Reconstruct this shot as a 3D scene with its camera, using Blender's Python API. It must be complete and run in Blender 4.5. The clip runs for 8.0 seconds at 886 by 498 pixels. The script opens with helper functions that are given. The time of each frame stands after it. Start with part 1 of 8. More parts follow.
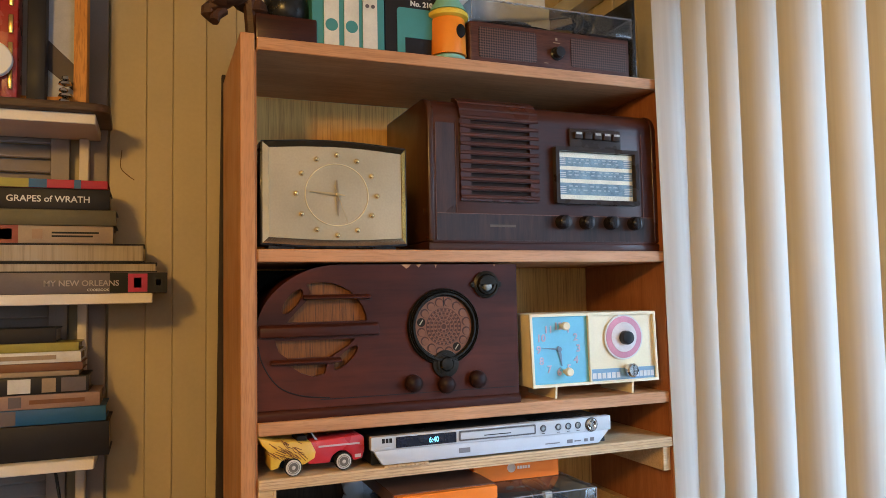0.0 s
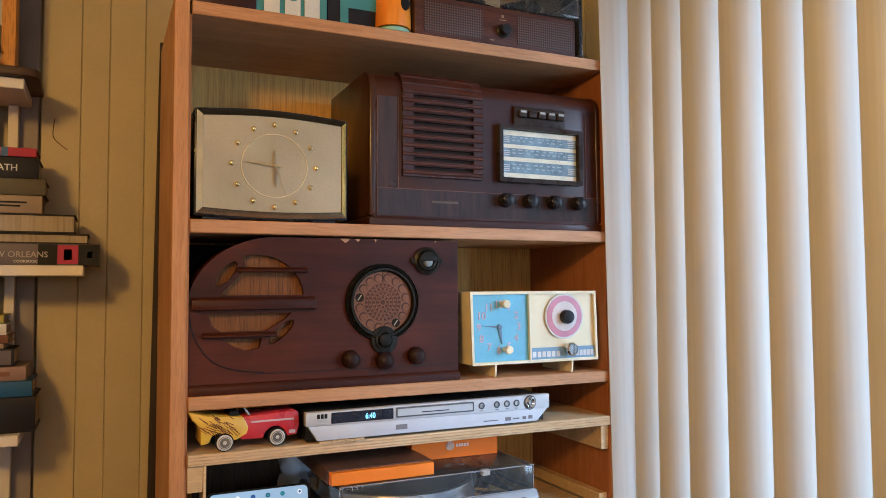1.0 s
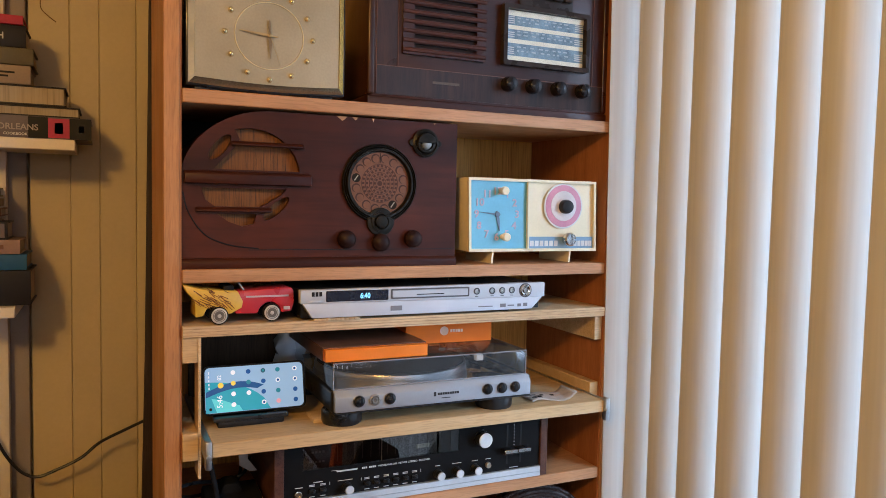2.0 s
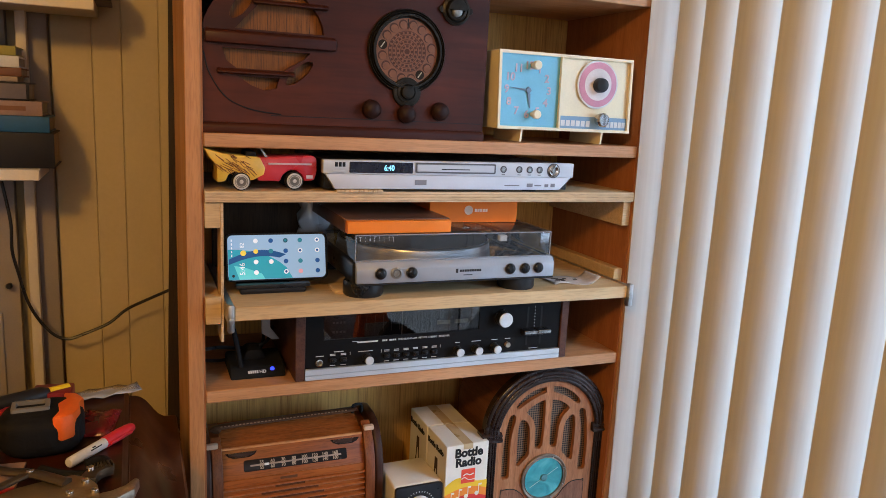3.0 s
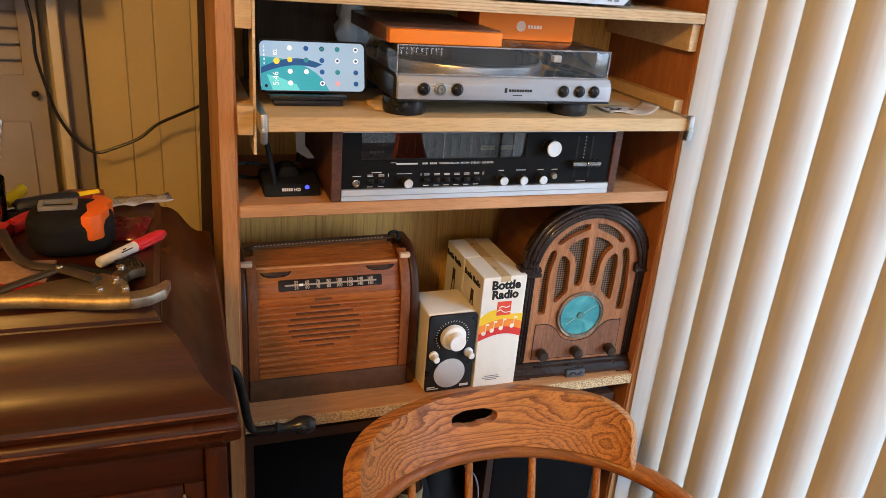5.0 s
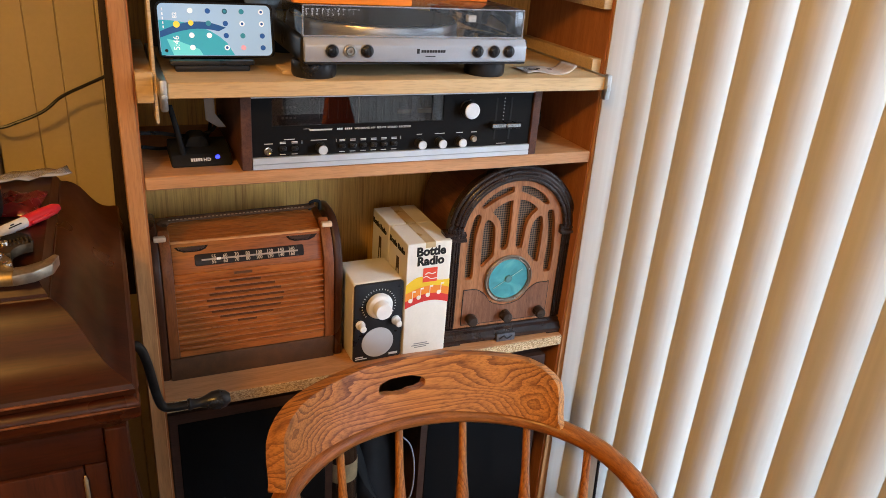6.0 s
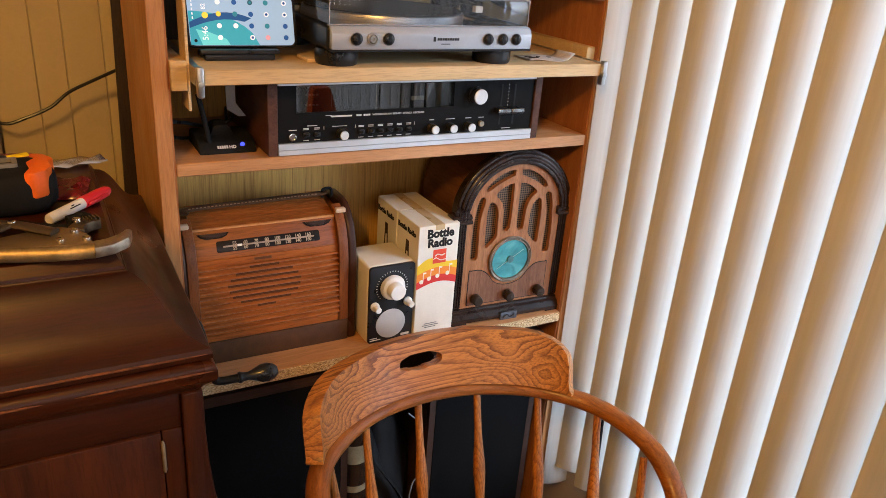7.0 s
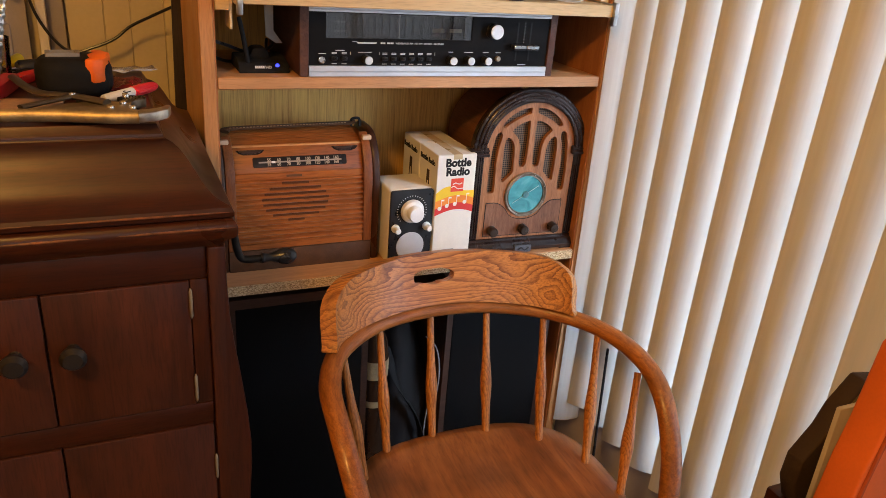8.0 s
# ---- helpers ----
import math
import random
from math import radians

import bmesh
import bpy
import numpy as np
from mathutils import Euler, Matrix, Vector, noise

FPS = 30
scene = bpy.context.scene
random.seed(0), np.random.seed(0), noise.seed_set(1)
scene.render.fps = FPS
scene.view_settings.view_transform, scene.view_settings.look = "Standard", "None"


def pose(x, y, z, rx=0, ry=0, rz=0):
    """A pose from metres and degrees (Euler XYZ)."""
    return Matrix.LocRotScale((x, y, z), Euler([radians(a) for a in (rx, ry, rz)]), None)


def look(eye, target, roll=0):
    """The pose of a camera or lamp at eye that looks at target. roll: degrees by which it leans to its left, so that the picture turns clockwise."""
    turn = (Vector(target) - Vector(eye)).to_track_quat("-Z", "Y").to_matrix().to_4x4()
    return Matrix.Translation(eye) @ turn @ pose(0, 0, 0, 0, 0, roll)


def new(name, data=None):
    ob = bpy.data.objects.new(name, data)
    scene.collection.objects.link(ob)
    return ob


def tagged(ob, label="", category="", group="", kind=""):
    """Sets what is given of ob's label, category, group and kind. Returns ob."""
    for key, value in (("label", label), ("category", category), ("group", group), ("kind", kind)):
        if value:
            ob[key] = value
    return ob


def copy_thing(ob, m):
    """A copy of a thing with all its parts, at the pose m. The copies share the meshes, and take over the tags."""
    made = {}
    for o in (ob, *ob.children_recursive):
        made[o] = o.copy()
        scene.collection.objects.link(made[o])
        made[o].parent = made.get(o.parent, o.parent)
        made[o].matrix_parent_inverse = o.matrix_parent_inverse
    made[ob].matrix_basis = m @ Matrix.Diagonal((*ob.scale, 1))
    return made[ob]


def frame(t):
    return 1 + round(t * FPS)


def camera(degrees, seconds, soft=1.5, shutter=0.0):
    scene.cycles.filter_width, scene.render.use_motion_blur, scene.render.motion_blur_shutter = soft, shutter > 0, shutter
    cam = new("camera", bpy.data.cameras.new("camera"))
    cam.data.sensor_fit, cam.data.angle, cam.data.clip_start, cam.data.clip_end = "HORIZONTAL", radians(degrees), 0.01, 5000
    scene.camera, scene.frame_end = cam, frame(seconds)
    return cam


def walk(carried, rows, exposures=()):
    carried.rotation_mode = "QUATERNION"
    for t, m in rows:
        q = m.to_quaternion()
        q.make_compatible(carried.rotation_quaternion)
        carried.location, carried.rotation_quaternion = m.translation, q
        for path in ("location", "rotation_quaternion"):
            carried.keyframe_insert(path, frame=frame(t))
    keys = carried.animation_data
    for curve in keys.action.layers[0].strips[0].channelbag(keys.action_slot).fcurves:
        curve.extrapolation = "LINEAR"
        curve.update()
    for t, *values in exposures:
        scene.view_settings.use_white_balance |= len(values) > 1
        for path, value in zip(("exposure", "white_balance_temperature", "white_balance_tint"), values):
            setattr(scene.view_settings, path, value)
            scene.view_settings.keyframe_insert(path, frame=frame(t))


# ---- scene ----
cam = camera(61.9, 8.0, 0.6)
METRES, EYE, TILT, LEAN, TURN = 0.684, 1.68, 0.0, 0.0, -21.5
ROWS = [
    (0.0, 0.0, 0.0, 0.0, 0.07, 3.61, 1.06),
    (0.5, 0.0189, 0.0099, -0.0144, -2.23, 3.93, 0.85),
    (1.0, 0.047, 0.0183, -0.0379, -3.11, 2.89, 0.32),
    (1.5, 0.0518, 0.0308, -0.0837, -3.25, -0.09, -0.44),
    (3.0, 0.0616, 0.0727, -0.1942, -0.83, -10.96, -2.92),
    (3.5, 0.0496, 0.0902, -0.2488, 1.5, -15.2, -3.71),
    (4.0, 0.0401, 0.1178, -0.2908, 3.1, -18.48, -4.19),
    (5.5, 0.0768, 0.1668, -0.3013, 0.68, -23.35, -4.4),
    (6.0, 0.1209, 0.1673, -0.3161, -1.88, -24.06, -4.14),
    (6.5, 0.065, 0.1389, -0.3325, -4.74, -23.95, -4.14),
    (7.0, -0.0585, 0.0724, -0.3563, -6.64, -23.16, -4.08),
    (7.5, -0.0991, -0.0482, -0.4007, -5.87, -22.67, -4.05),
    (8.0, 0.0438, -0.1678, -0.4852, -1.86, -23.33, -4.34),
]
walk(cam, [(t, pose(0, 0, EYE, TILT, LEAN, TURN) @ pose(METRES * x, METRES * y, METRES * z, 90 + pitch, roll, yaw)) for t, x, y, z, yaw, pitch, roll in ROWS], [(0.0, -0.07, 6200, 14), (1.5, -0.18, 6350, 18), (3.5, -0.27, 6800, 20), (4.0, 0.04, 7000, 20), (5.5, 0.08, 7400, 21), (8.0, 0.06, 7600, 25)])

# ---- light ----
scene.view_settings.exposure = 0.0
world = bpy.data.worlds.new("daylight")
scene.world = world
world.use_nodes = True
sky = world.node_tree.nodes.new("ShaderNodeTexSky")
sky.sky_type, sky.sun_disc = "NISHITA", False
sky.sun_elevation, sky.sun_rotation = radians(35), radians(150)
world.node_tree.links.new(sky.outputs[0], world.node_tree.nodes["Background"].inputs[0])
world.node_tree.nodes["Background"].inputs[1].default_value = 0.14


def area_lamp(name, m, width, height, watts, colour):
    data = bpy.data.lights.new(name, "AREA")
    data.shape, data.size, data.size_y, data.energy, data.color = "RECTANGLE", width, height, watts, colour
    ob = new(name, data)
    ob.matrix_world = m
    return ob


# daylight in the opening behind the blind, added south fill, warm ceiling lamp
for y, watts, tone in ((-1.95, 6, (0.36, 0.67, 1.0)), (-1.20, 7, (0.36, 0.67, 1.0)), (-0.45, 12, (0.36, 0.67, 1.0)), (0.30, 31, (0.46, 0.72, 1.0))):
    area_lamp("window_daylight", look((1.58, y, 1.30), (1.58 - 0.43, y + 0.90, 1.10)), 0.82, 2.0, watts, tone).data.spread = radians(66)
# fill lamp added behind the camera; no such source is in view
area_lamp("door_daylight", look((0.10, -2.36, 1.75), (0.10, 0.0, 1.25)), 1.5, 0.7, 19, (0.80, 0.90, 1.0))
area_lamp("window_daylight", look((1.70, -0.10, 1.25), (1.0, -0.10, 1.25)), 3.2, 2.0, 42, (0.55, 0.78, 1.0))
bulb = bpy.data.lights.new("ceiling_light_glow", "POINT")
bulb.energy, bulb.color, bulb.shadow_soft_size = 69, (1.0, 0.585, 0.150), 0.11
new("ceiling_light_glow", bulb).location = (-0.65, -0.40, 2.285)

# ---- materials ----
def nodes_of(name):
    m = bpy.data.materials.new(name)
    m.use_nodes = True
    t = m.node_tree
    return m, t, t.nodes["Principled BSDF"]


def add_node(t, kind, **values):
    n = t.nodes.new(kind)
    for key, v in values.items():
        n.inputs[key.replace("_", " ")].default_value = v
    return n


def coords(t, scale, which="Object"):
    c, mp, info = t.nodes.new("ShaderNodeTexCoord"), t.nodes.new("ShaderNodeMapping"), t.nodes.new("ShaderNodeObjectInfo")
    mp.inputs["Scale"].default_value = scale
    mul = t.nodes.new("ShaderNodeVectorMath")
    mul.operation = "SCALE"
    mul.inputs[0].default_value = (7.3, 5.1, 3.7)
    t.links.new(info.outputs["Random"], mul.inputs["Scale"])
    t.links.new(c.outputs[which], mp.inputs["Vector"])
    t.links.new(mul.outputs[0], mp.inputs["Location"])
    return mp.outputs[0]


def ramp(t, fac, stops):
    r = t.nodes.new("ShaderNodeValToRGB")
    while len(r.color_ramp.elements) < len(stops):
        r.color_ramp.elements.new(0.5)
    for e, (p, c) in zip(r.color_ramp.elements, stops):
        e.position, e.color = p, (*c, 1)
    t.links.new(fac, r.inputs[0])
    return r.outputs[0]


def mix(t, fac, a, b, mode="MIX"):
    n = t.nodes.new("ShaderNodeMix")
    n.data_type, n.blend_type = "RGBA", mode
    for sock, v in ((n.inputs[0], fac), (n.inputs[6], a), (n.inputs[7], b)):
        if hasattr(v, "links"):
            t.links.new(v, sock)
        else:
            sock.default_value = v if isinstance(v, (int, float)) else (*v, 1)
    return n.outputs[2]


def bump(t, p, height, strength, distance):
    n = t.nodes.new("ShaderNodeBump")
    n.inputs["Strength"].default_value, n.inputs["Distance"].default_value = strength, distance
    t.links.new(height, n.inputs["Height"])
    t.links.new(n.outputs[0], p.inputs["Normal"])


def tint(c, k):
    return tuple(min(1.0, v * k) for v in c)


def plain(name, c, rough=0.5, metal=0.0, var=0.12, scale=25.0, relief=0.0, fine=300.0, coat=0.0):
    """Paint, plastic, card or metal: uneven tone at two scales, uneven gloss, faint relief."""
    m, t, p = nodes_of(name)
    v = coords(t, (1, 1, 1))
    big, small = add_node(t, "ShaderNodeTexNoise", Scale=scale, Detail=4.0), add_node(t, "ShaderNodeTexNoise", Scale=fine, Detail=3.0)
    t.links.new(v, big.inputs["Vector"])
    t.links.new(v, small.inputs["Vector"])
    col = ramp(t, big.outputs[0], ((0.3, tint(c, 1 - var)), (0.7, tint(c, 1 + var * 0.6))))
    dust = ramp(t, small.outputs[0], ((0.35, (1 - var * 0.5,) * 3), (0.65, (1, 1, 1))))
    t.links.new(mix(t, 1.0, col, dust, "MULTIPLY"), p.inputs["Base Color"])
    dg = 0.025 if metal > 0.2 else 0.08
    g = ramp(t, big.outputs[0], ((0.3, (max(0.03, rough - dg),) * 3), (0.7, (min(1, rough + dg),) * 3)))
    p.inputs["Specular IOR Level"].default_value = 0.5 if rough < 0.2 else 0.22 if max(c) < 0.05 else 0.5 if rough < 0.36 else 0.3
    t.links.new(g, p.inputs["Roughness"])
    p.inputs["Metallic"].default_value, p.inputs["Coat Weight"].default_value = metal, coat
    if relief:
        bump(t, p, small.outputs[0], relief, 0.001)
    return m


def bent_coords(t, scale):
    """Grain that follows a steam-bent bow: distance from its middle, turn and height."""
    c, split, turn, comb, mp = (t.nodes.new(k) for k in ("ShaderNodeTexCoord", "ShaderNodeSeparateXYZ", "ShaderNodeMath", "ShaderNodeCombineXYZ", "ShaderNodeMapping"))
    flat, dist = t.nodes.new("ShaderNodeVectorMath"), t.nodes.new("ShaderNodeVectorMath")
    flat.operation, dist.operation, turn.operation = "MULTIPLY", "LENGTH", "ARCTAN2"
    flat.inputs[1].default_value = (1, 1, 0)
    mp.inputs["Scale"].default_value = scale
    t.links.new(c.outputs["Object"], split.inputs[0])
    t.links.new(c.outputs["Object"], flat.inputs[0])
    t.links.new(flat.outputs[0], dist.inputs[0])
    t.links.new(split.outputs[1], turn.inputs[0])
    t.links.new(split.outputs[0], turn.inputs[1])
    t.links.new(dist.outputs["Value"], comb.inputs[0])
    t.links.new(turn.outputs[0], comb.inputs[1])
    t.links.new(split.outputs[2], comb.inputs[2])
    t.links.new(comb.outputs[0], mp.inputs["Vector"])
    return mp.outputs[0]


def wood(name, dark, light, rough=0.4, along="x", scale=1.0, figure=0.6, coat=0.0, relief=0.15, pores=0.5, stain=0.25):
    """Timber or veneer: long grain streaks, broad figure, fine pores and worn stain."""
    m, t, p = nodes_of(name)
    s = {"x": (1.2, 14, 14), "y": (14, 1.2, 14), "z": (14, 14, 1.2), "bend": (14, 0.3, 14)}[along]
    if along == "bend":
        v = bent_coords(t, tuple(q * scale for q in s))
    else:
        v = coords(t, tuple(q * scale for q in s))
    broad = add_node(t, "ShaderNodeTexNoise", Scale=2.2, Detail=3.0, Distortion=1.2)
    t.links.new(v, broad.inputs["Vector"])
    grain = add_node(t, "ShaderNodeTexNoise", Scale=7.0, Detail=8.0, Roughness=0.65, Distortion=0.6)
    t.links.new(v, grain.inputs["Vector"])
    fine = add_node(t, "ShaderNodeTexNoise", Scale=38.0, Detail=3.0)
    t.links.new(v, fine.inputs["Vector"])
    blotch = add_node(t, "ShaderNodeTexNoise", Scale=9.0, Detail=3.0)
    t.links.new(coords(t, (1, 1, 1)), blotch.inputs["Vector"])
    mid = tuple((a + b) / 2 for a, b in zip(dark, light))
    a = ramp(t, broad.outputs[0], ((0.32, dark), (0.5, mid), (0.68, light)))
    b = ramp(t, grain.outputs[0], ((0.36, dark), (0.52, mid), (0.66, light)))
    col = mix(t, 1 - figure, a, b)
    col = mix(t, pores, col, ramp(t, fine.outputs[0], ((0.38, (0.45, 0.42, 0.4)), (0.5, (1, 1, 1)))), "MULTIPLY")
    col = mix(t, stain, col, ramp(t, blotch.outputs[0], ((0.3, (0.5, 0.48, 0.46)), (0.6, (1, 1, 1)))), "MULTIPLY")
    t.links.new(col, p.inputs["Base Color"])
    t.links.new(ramp(t, blotch.outputs[0], ((0.3, (rough + 0.12,) * 3), (0.7, (max(0.05, rough - 0.06),) * 3))), p.inputs["Roughness"])
    p.inputs["Coat Weight"].default_value, p.inputs["Coat Roughness"].default_value = coat, 0.15
    p.inputs["Specular IOR Level"].default_value = 0.28
    bump(t, p, fine.outputs[0], relief, 0.0006)
    return m


def rings(name, dark, light, along="x", lines=150.0, swing=7.0, rough=0.33, coat=0.3):
    """Oak: growth lines that follow a drawn-out swell, with open pores under worn varnish."""
    m, t, p = nodes_of(name)
    s = {"x": (0.11, 1, 1), "y": (1, 0.16, 1), "z": (1, 1, 0.12)}[along]
    v = coords(t, s)
    swell = add_node(t, "ShaderNodeTexNoise", Scale=13.0, Detail=1.5, Roughness=0.4)
    t.links.new(v, swell.inputs["Vector"])
    wob = add_node(t, "ShaderNodeTexNoise", Scale=70.0, Detail=2.0)
    t.links.new(v, wob.inputs["Vector"])
    split = t.nodes.new("ShaderNodeSeparateXYZ")
    t.links.new(v, split.inputs[0])

    def calc(op, x, y):
        n = t.nodes.new("ShaderNodeMath")
        n.operation = op
        for sock, w in zip(n.inputs, (x, y)):
            if hasattr(w, "links"):
                t.links.new(w, sock)
            else:
                sock.default_value = w
        return n.outputs[0]

    cross = split.outputs[2] if along != "z" else split.outputs[0]
    k = calc("ADD", calc("MULTIPLY", cross, lines), calc("MULTIPLY", swell.outputs[0], swing * 3.0))
    k = calc("FRACT", calc("ADD", k, calc("MULTIPLY", wob.outputs[0], 1.1)), 0.0)
    v2 = coords(t, tuple(60 * q * (0.4 if q < 1 else 1) for q in s))
    fine = add_node(t, "ShaderNodeTexNoise", Scale=6.0, Detail=4.0)
    t.links.new(v2, fine.inputs["Vector"])
    blotch = add_node(t, "ShaderNodeTexNoise", Scale=7.0, Detail=3.0)
    t.links.new(coords(t, (1, 1, 1)), blotch.inputs["Vector"])
    mid = tuple(0.3 * a + 0.7 * b for a, b in zip(dark, light))
    patch = add_node(t, "ShaderNodeTexNoise", Scale=22.0, Detail=2.0)
    t.links.new(v, patch.inputs["Vector"])
    col = ramp(t, k, ((0.0, dark), (0.10, dark), (0.42, mid), (0.75, light), (0.97, light)))
    col = mix(t, ramp(t, patch.outputs[0], ((0.38, (0.0, 0.0, 0.0)), (0.62, (0.30, 0.30, 0.30)))), col, light)
    col = mix(t, 0.7, col, ramp(t, fine.outputs[0], ((0.36, (0.5, 0.44, 0.4)), (0.55, (1, 1, 1)))), "MULTIPLY")
    col = mix(t, 0.35, col, ramp(t, blotch.outputs[0], ((0.3, (0.6, 0.5, 0.45)), (0.6, (1, 1, 1)))), "MULTIPLY")
    t.links.new(col, p.inputs["Base Color"])
    t.links.new(ramp(t, blotch.outputs[0], ((0.3, (rough + 0.1,) * 3), (0.7, (rough - 0.08,) * 3))), p.inputs["Roughness"])
    p.inputs["Coat Weight"].default_value, p.inputs["Coat Roughness"].default_value = coat, 0.2
    p.inputs["Specular IOR Level"].default_value = 0.3
    bump(t, p, fine.outputs[0], 0.25, 0.0006)
    return m


def streaks(name, dark, light, rough=0.7, scale=1.0, relief=0.5):
    """Fine upright fibres: reed cloth, speaker cloth, edge-cut veneer."""
    m, t, p = nodes_of(name)
    n = add_node(t, "ShaderNodeTexNoise", Scale=5.0, Detail=6.0, Roughness=0.75)
    t.links.new(coords(t, (60 * scale, 60 * scale, 1.6 * scale)), n.inputs["Vector"])
    b = add_node(t, "ShaderNodeTexNoise", Scale=6.0, Detail=3.0)
    t.links.new(coords(t, (1, 1, 0.3)), b.inputs["Vector"])
    mid = tuple(0.4 * a + 0.6 * c for a, c in zip(dark, light))
    col = ramp(t, n.outputs[0], ((0.34, dark), (0.48, mid), (0.7, light)))
    col = mix(t, 0.3, col, ramp(t, b.outputs[0], ((0.3, (0.6, 0.55, 0.5)), (0.6, (1, 1, 1)))), "MULTIPLY")
    t.links.new(col, p.inputs["Base Color"])
    p.inputs["Roughness"].default_value = rough
    bump(t, p, n.outputs[0], relief, 0.0008)
    return m


def mesh_cloth(name, dark, light, scale=420.0):
    """Woven grille cloth or perforated metal."""
    m, t, p = nodes_of(name)
    k = add_node(t, "ShaderNodeTexChecker", Scale=scale)
    rot = t.nodes.new("ShaderNodeMapping")
    rot.inputs["Rotation"].default_value = (0, radians(45), 0)
    t.links.new(coords(t, (1, 0.001, 1)), rot.inputs["Vector"])
    t.links.new(rot.outputs[0], k.inputs["Vector"])
    k.inputs["Color1"].default_value, k.inputs["Color2"].default_value = (*dark, 1), (*light, 1)
    t.links.new(k.outputs[0], p.inputs["Base Color"])
    p.inputs["Roughness"].default_value = 0.6
    bump(t, p, k.outputs[1], 0.6, 0.0008)
    return m


def chipboard(name):
    m, t, p = nodes_of(name)
    vo = add_node(t, "ShaderNodeTexVoronoi", Scale=620.0)
    t.links.new(coords(t, (0.6, 1, 1)), vo.inputs["Vector"])
    col = ramp(t, vo.outputs["Color"], ((0.15, (0.30, 0.17, 0.08)), (0.5, (0.55, 0.38, 0.2)), (0.8, (0.72, 0.55, 0.34))))
    t.links.new(col, p.inputs["Base Color"])
    p.inputs["Roughness"].default_value = 0.9
    bump(t, p, vo.outputs["Distance"], 0.8, 0.001)
    return m


def glow(name, c, strength, rough=0.2):
    m, t, p = nodes_of(name)
    p.inputs["Base Color"].default_value = (*tint(c, 0.3), 1)
    p.inputs["Emission Color"].default_value, p.inputs["Emission Strength"].default_value = (*c, 1), strength
    p.inputs["Roughness"].default_value = rough
    return m


def clear(name, c=(1, 1, 1), rough=0.03, alpha=0.12, ior=1.5):
    """Thin clear acrylic or glass sheet: mostly see-through, with true reflections."""
    m, t, p = nodes_of(name)
    p.inputs["Base Color"].default_value = (*c, 1)
    p.inputs["Roughness"].default_value = rough
    tr, mx, fr = t.nodes.new("ShaderNodeBsdfTransparent"), t.nodes.new("ShaderNodeMixShader"), t.nodes.new("ShaderNodeBsdfGlossy")
    tr.inputs[0].default_value = (*tint(c, 0.97), 1)
    fr.inputs["Roughness"].default_value = rough
    k = t.nodes.new("ShaderNodeFresnel")
    k.inputs[0].default_value = ior
    base = t.nodes.new("ShaderNodeMixShader")
    base.inputs[0].default_value = alpha
    t.links.new(tr.outputs[0], base.inputs[1])
    t.links.new(p.outputs[0], base.inputs[2])
    t.links.new(k.outputs[0], mx.inputs[0])
    t.links.new(base.outputs[0], mx.inputs[1])
    t.links.new(fr.outputs[0], mx.inputs[2])
    t.links.new(mx.outputs[0], t.nodes["Material Output"].inputs[0])
    return m


def slat_vinyl(name):
    """Blind vane: thin pale vinyl that lets some daylight through."""
    m, t, p = nodes_of(name)
    n = add_node(t, "ShaderNodeTexNoise", Scale=5.0, Detail=5.0)
    t.links.new(coords(t, (30, 30, 0.6)), n.inputs["Vector"])
    col = ramp(t, n.outputs[0], ((0.3, (0.50, 0.49, 0.455)), (0.7, (0.56, 0.55, 0.515))))
    t.links.new(col, p.inputs["Base Color"])
    p.inputs["Roughness"].default_value = 0.45
    tl, mx = t.nodes.new("ShaderNodeBsdfTranslucent"), t.nodes.new("ShaderNodeMixShader")
    tl.inputs[0].default_value = (0.85, 0.56, 0.20, 1)
    mx.inputs[0].default_value = 0.07
    t.links.new(p.outputs[0], mx.inputs[1])
    t.links.new(tl.outputs[0], mx.inputs[2])
    t.links.new(mx.outputs[0], t.nodes["Material Output"].inputs[0])
    bump(t, p, n.outputs[0], 0.1, 0.0005)
    return m


MAPLE = wood("maple_laminate", (0.42, 0.20, 0.088), (0.60, 0.31, 0.150), 0.42, "x", 0.9, 0.45, stain=0.12, pores=0.25)
MAPLE_UP = wood("maple_laminate_upright", (0.40, 0.175, 0.068), (0.57, 0.28, 0.118), 0.42, "z", 0.9, 0.45, stain=0.12, pores=0.25)
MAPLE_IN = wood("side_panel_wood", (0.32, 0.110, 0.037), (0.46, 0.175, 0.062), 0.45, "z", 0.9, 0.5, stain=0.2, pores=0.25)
PINE = wood("pine", (0.50, 0.33, 0.16), (0.68, 0.48, 0.26), 0.55, "x", 0.8, 0.6, stain=0.1, pores=0.25)
PLY = wood("plywood", (0.55, 0.37, 0.2), (0.72, 0.53, 0.32), 0.6, "x", 1.2, 0.4, stain=0.15, pores=0.3)
CHIP = chipboard("chipboard")
REED = streaks("reed_cloth_back", (0.43, 0.20, 0.046), (0.82, 0.48, 0.130), 0.75, 1.0)
PANEL = plain("cream_wall_paint", (0.51, 0.415, 0.245), 0.5, var=0.07, scale=5, relief=0.12, fine=120)
TRIM = plain("white_trim_paint", (0.70, 0.64, 0.55), 0.45, var=0.08, scale=9, relief=0.08)
LOWER = plain("grey_lower_wall", (0.42, 0.38, 0.40), 0.7, var=0.06, scale=8)
CEIL = plain("ceiling_paint", (0.84, 0.80, 0.72), 0.8, var=0.04, scale=4)
CARPET = plain("carpet", (0.13, 0.085, 0.060), 0.95, var=0.2, scale=14, relief=0.8, fine=500)
SLAT = slat_vinyl("blind_vinyl")
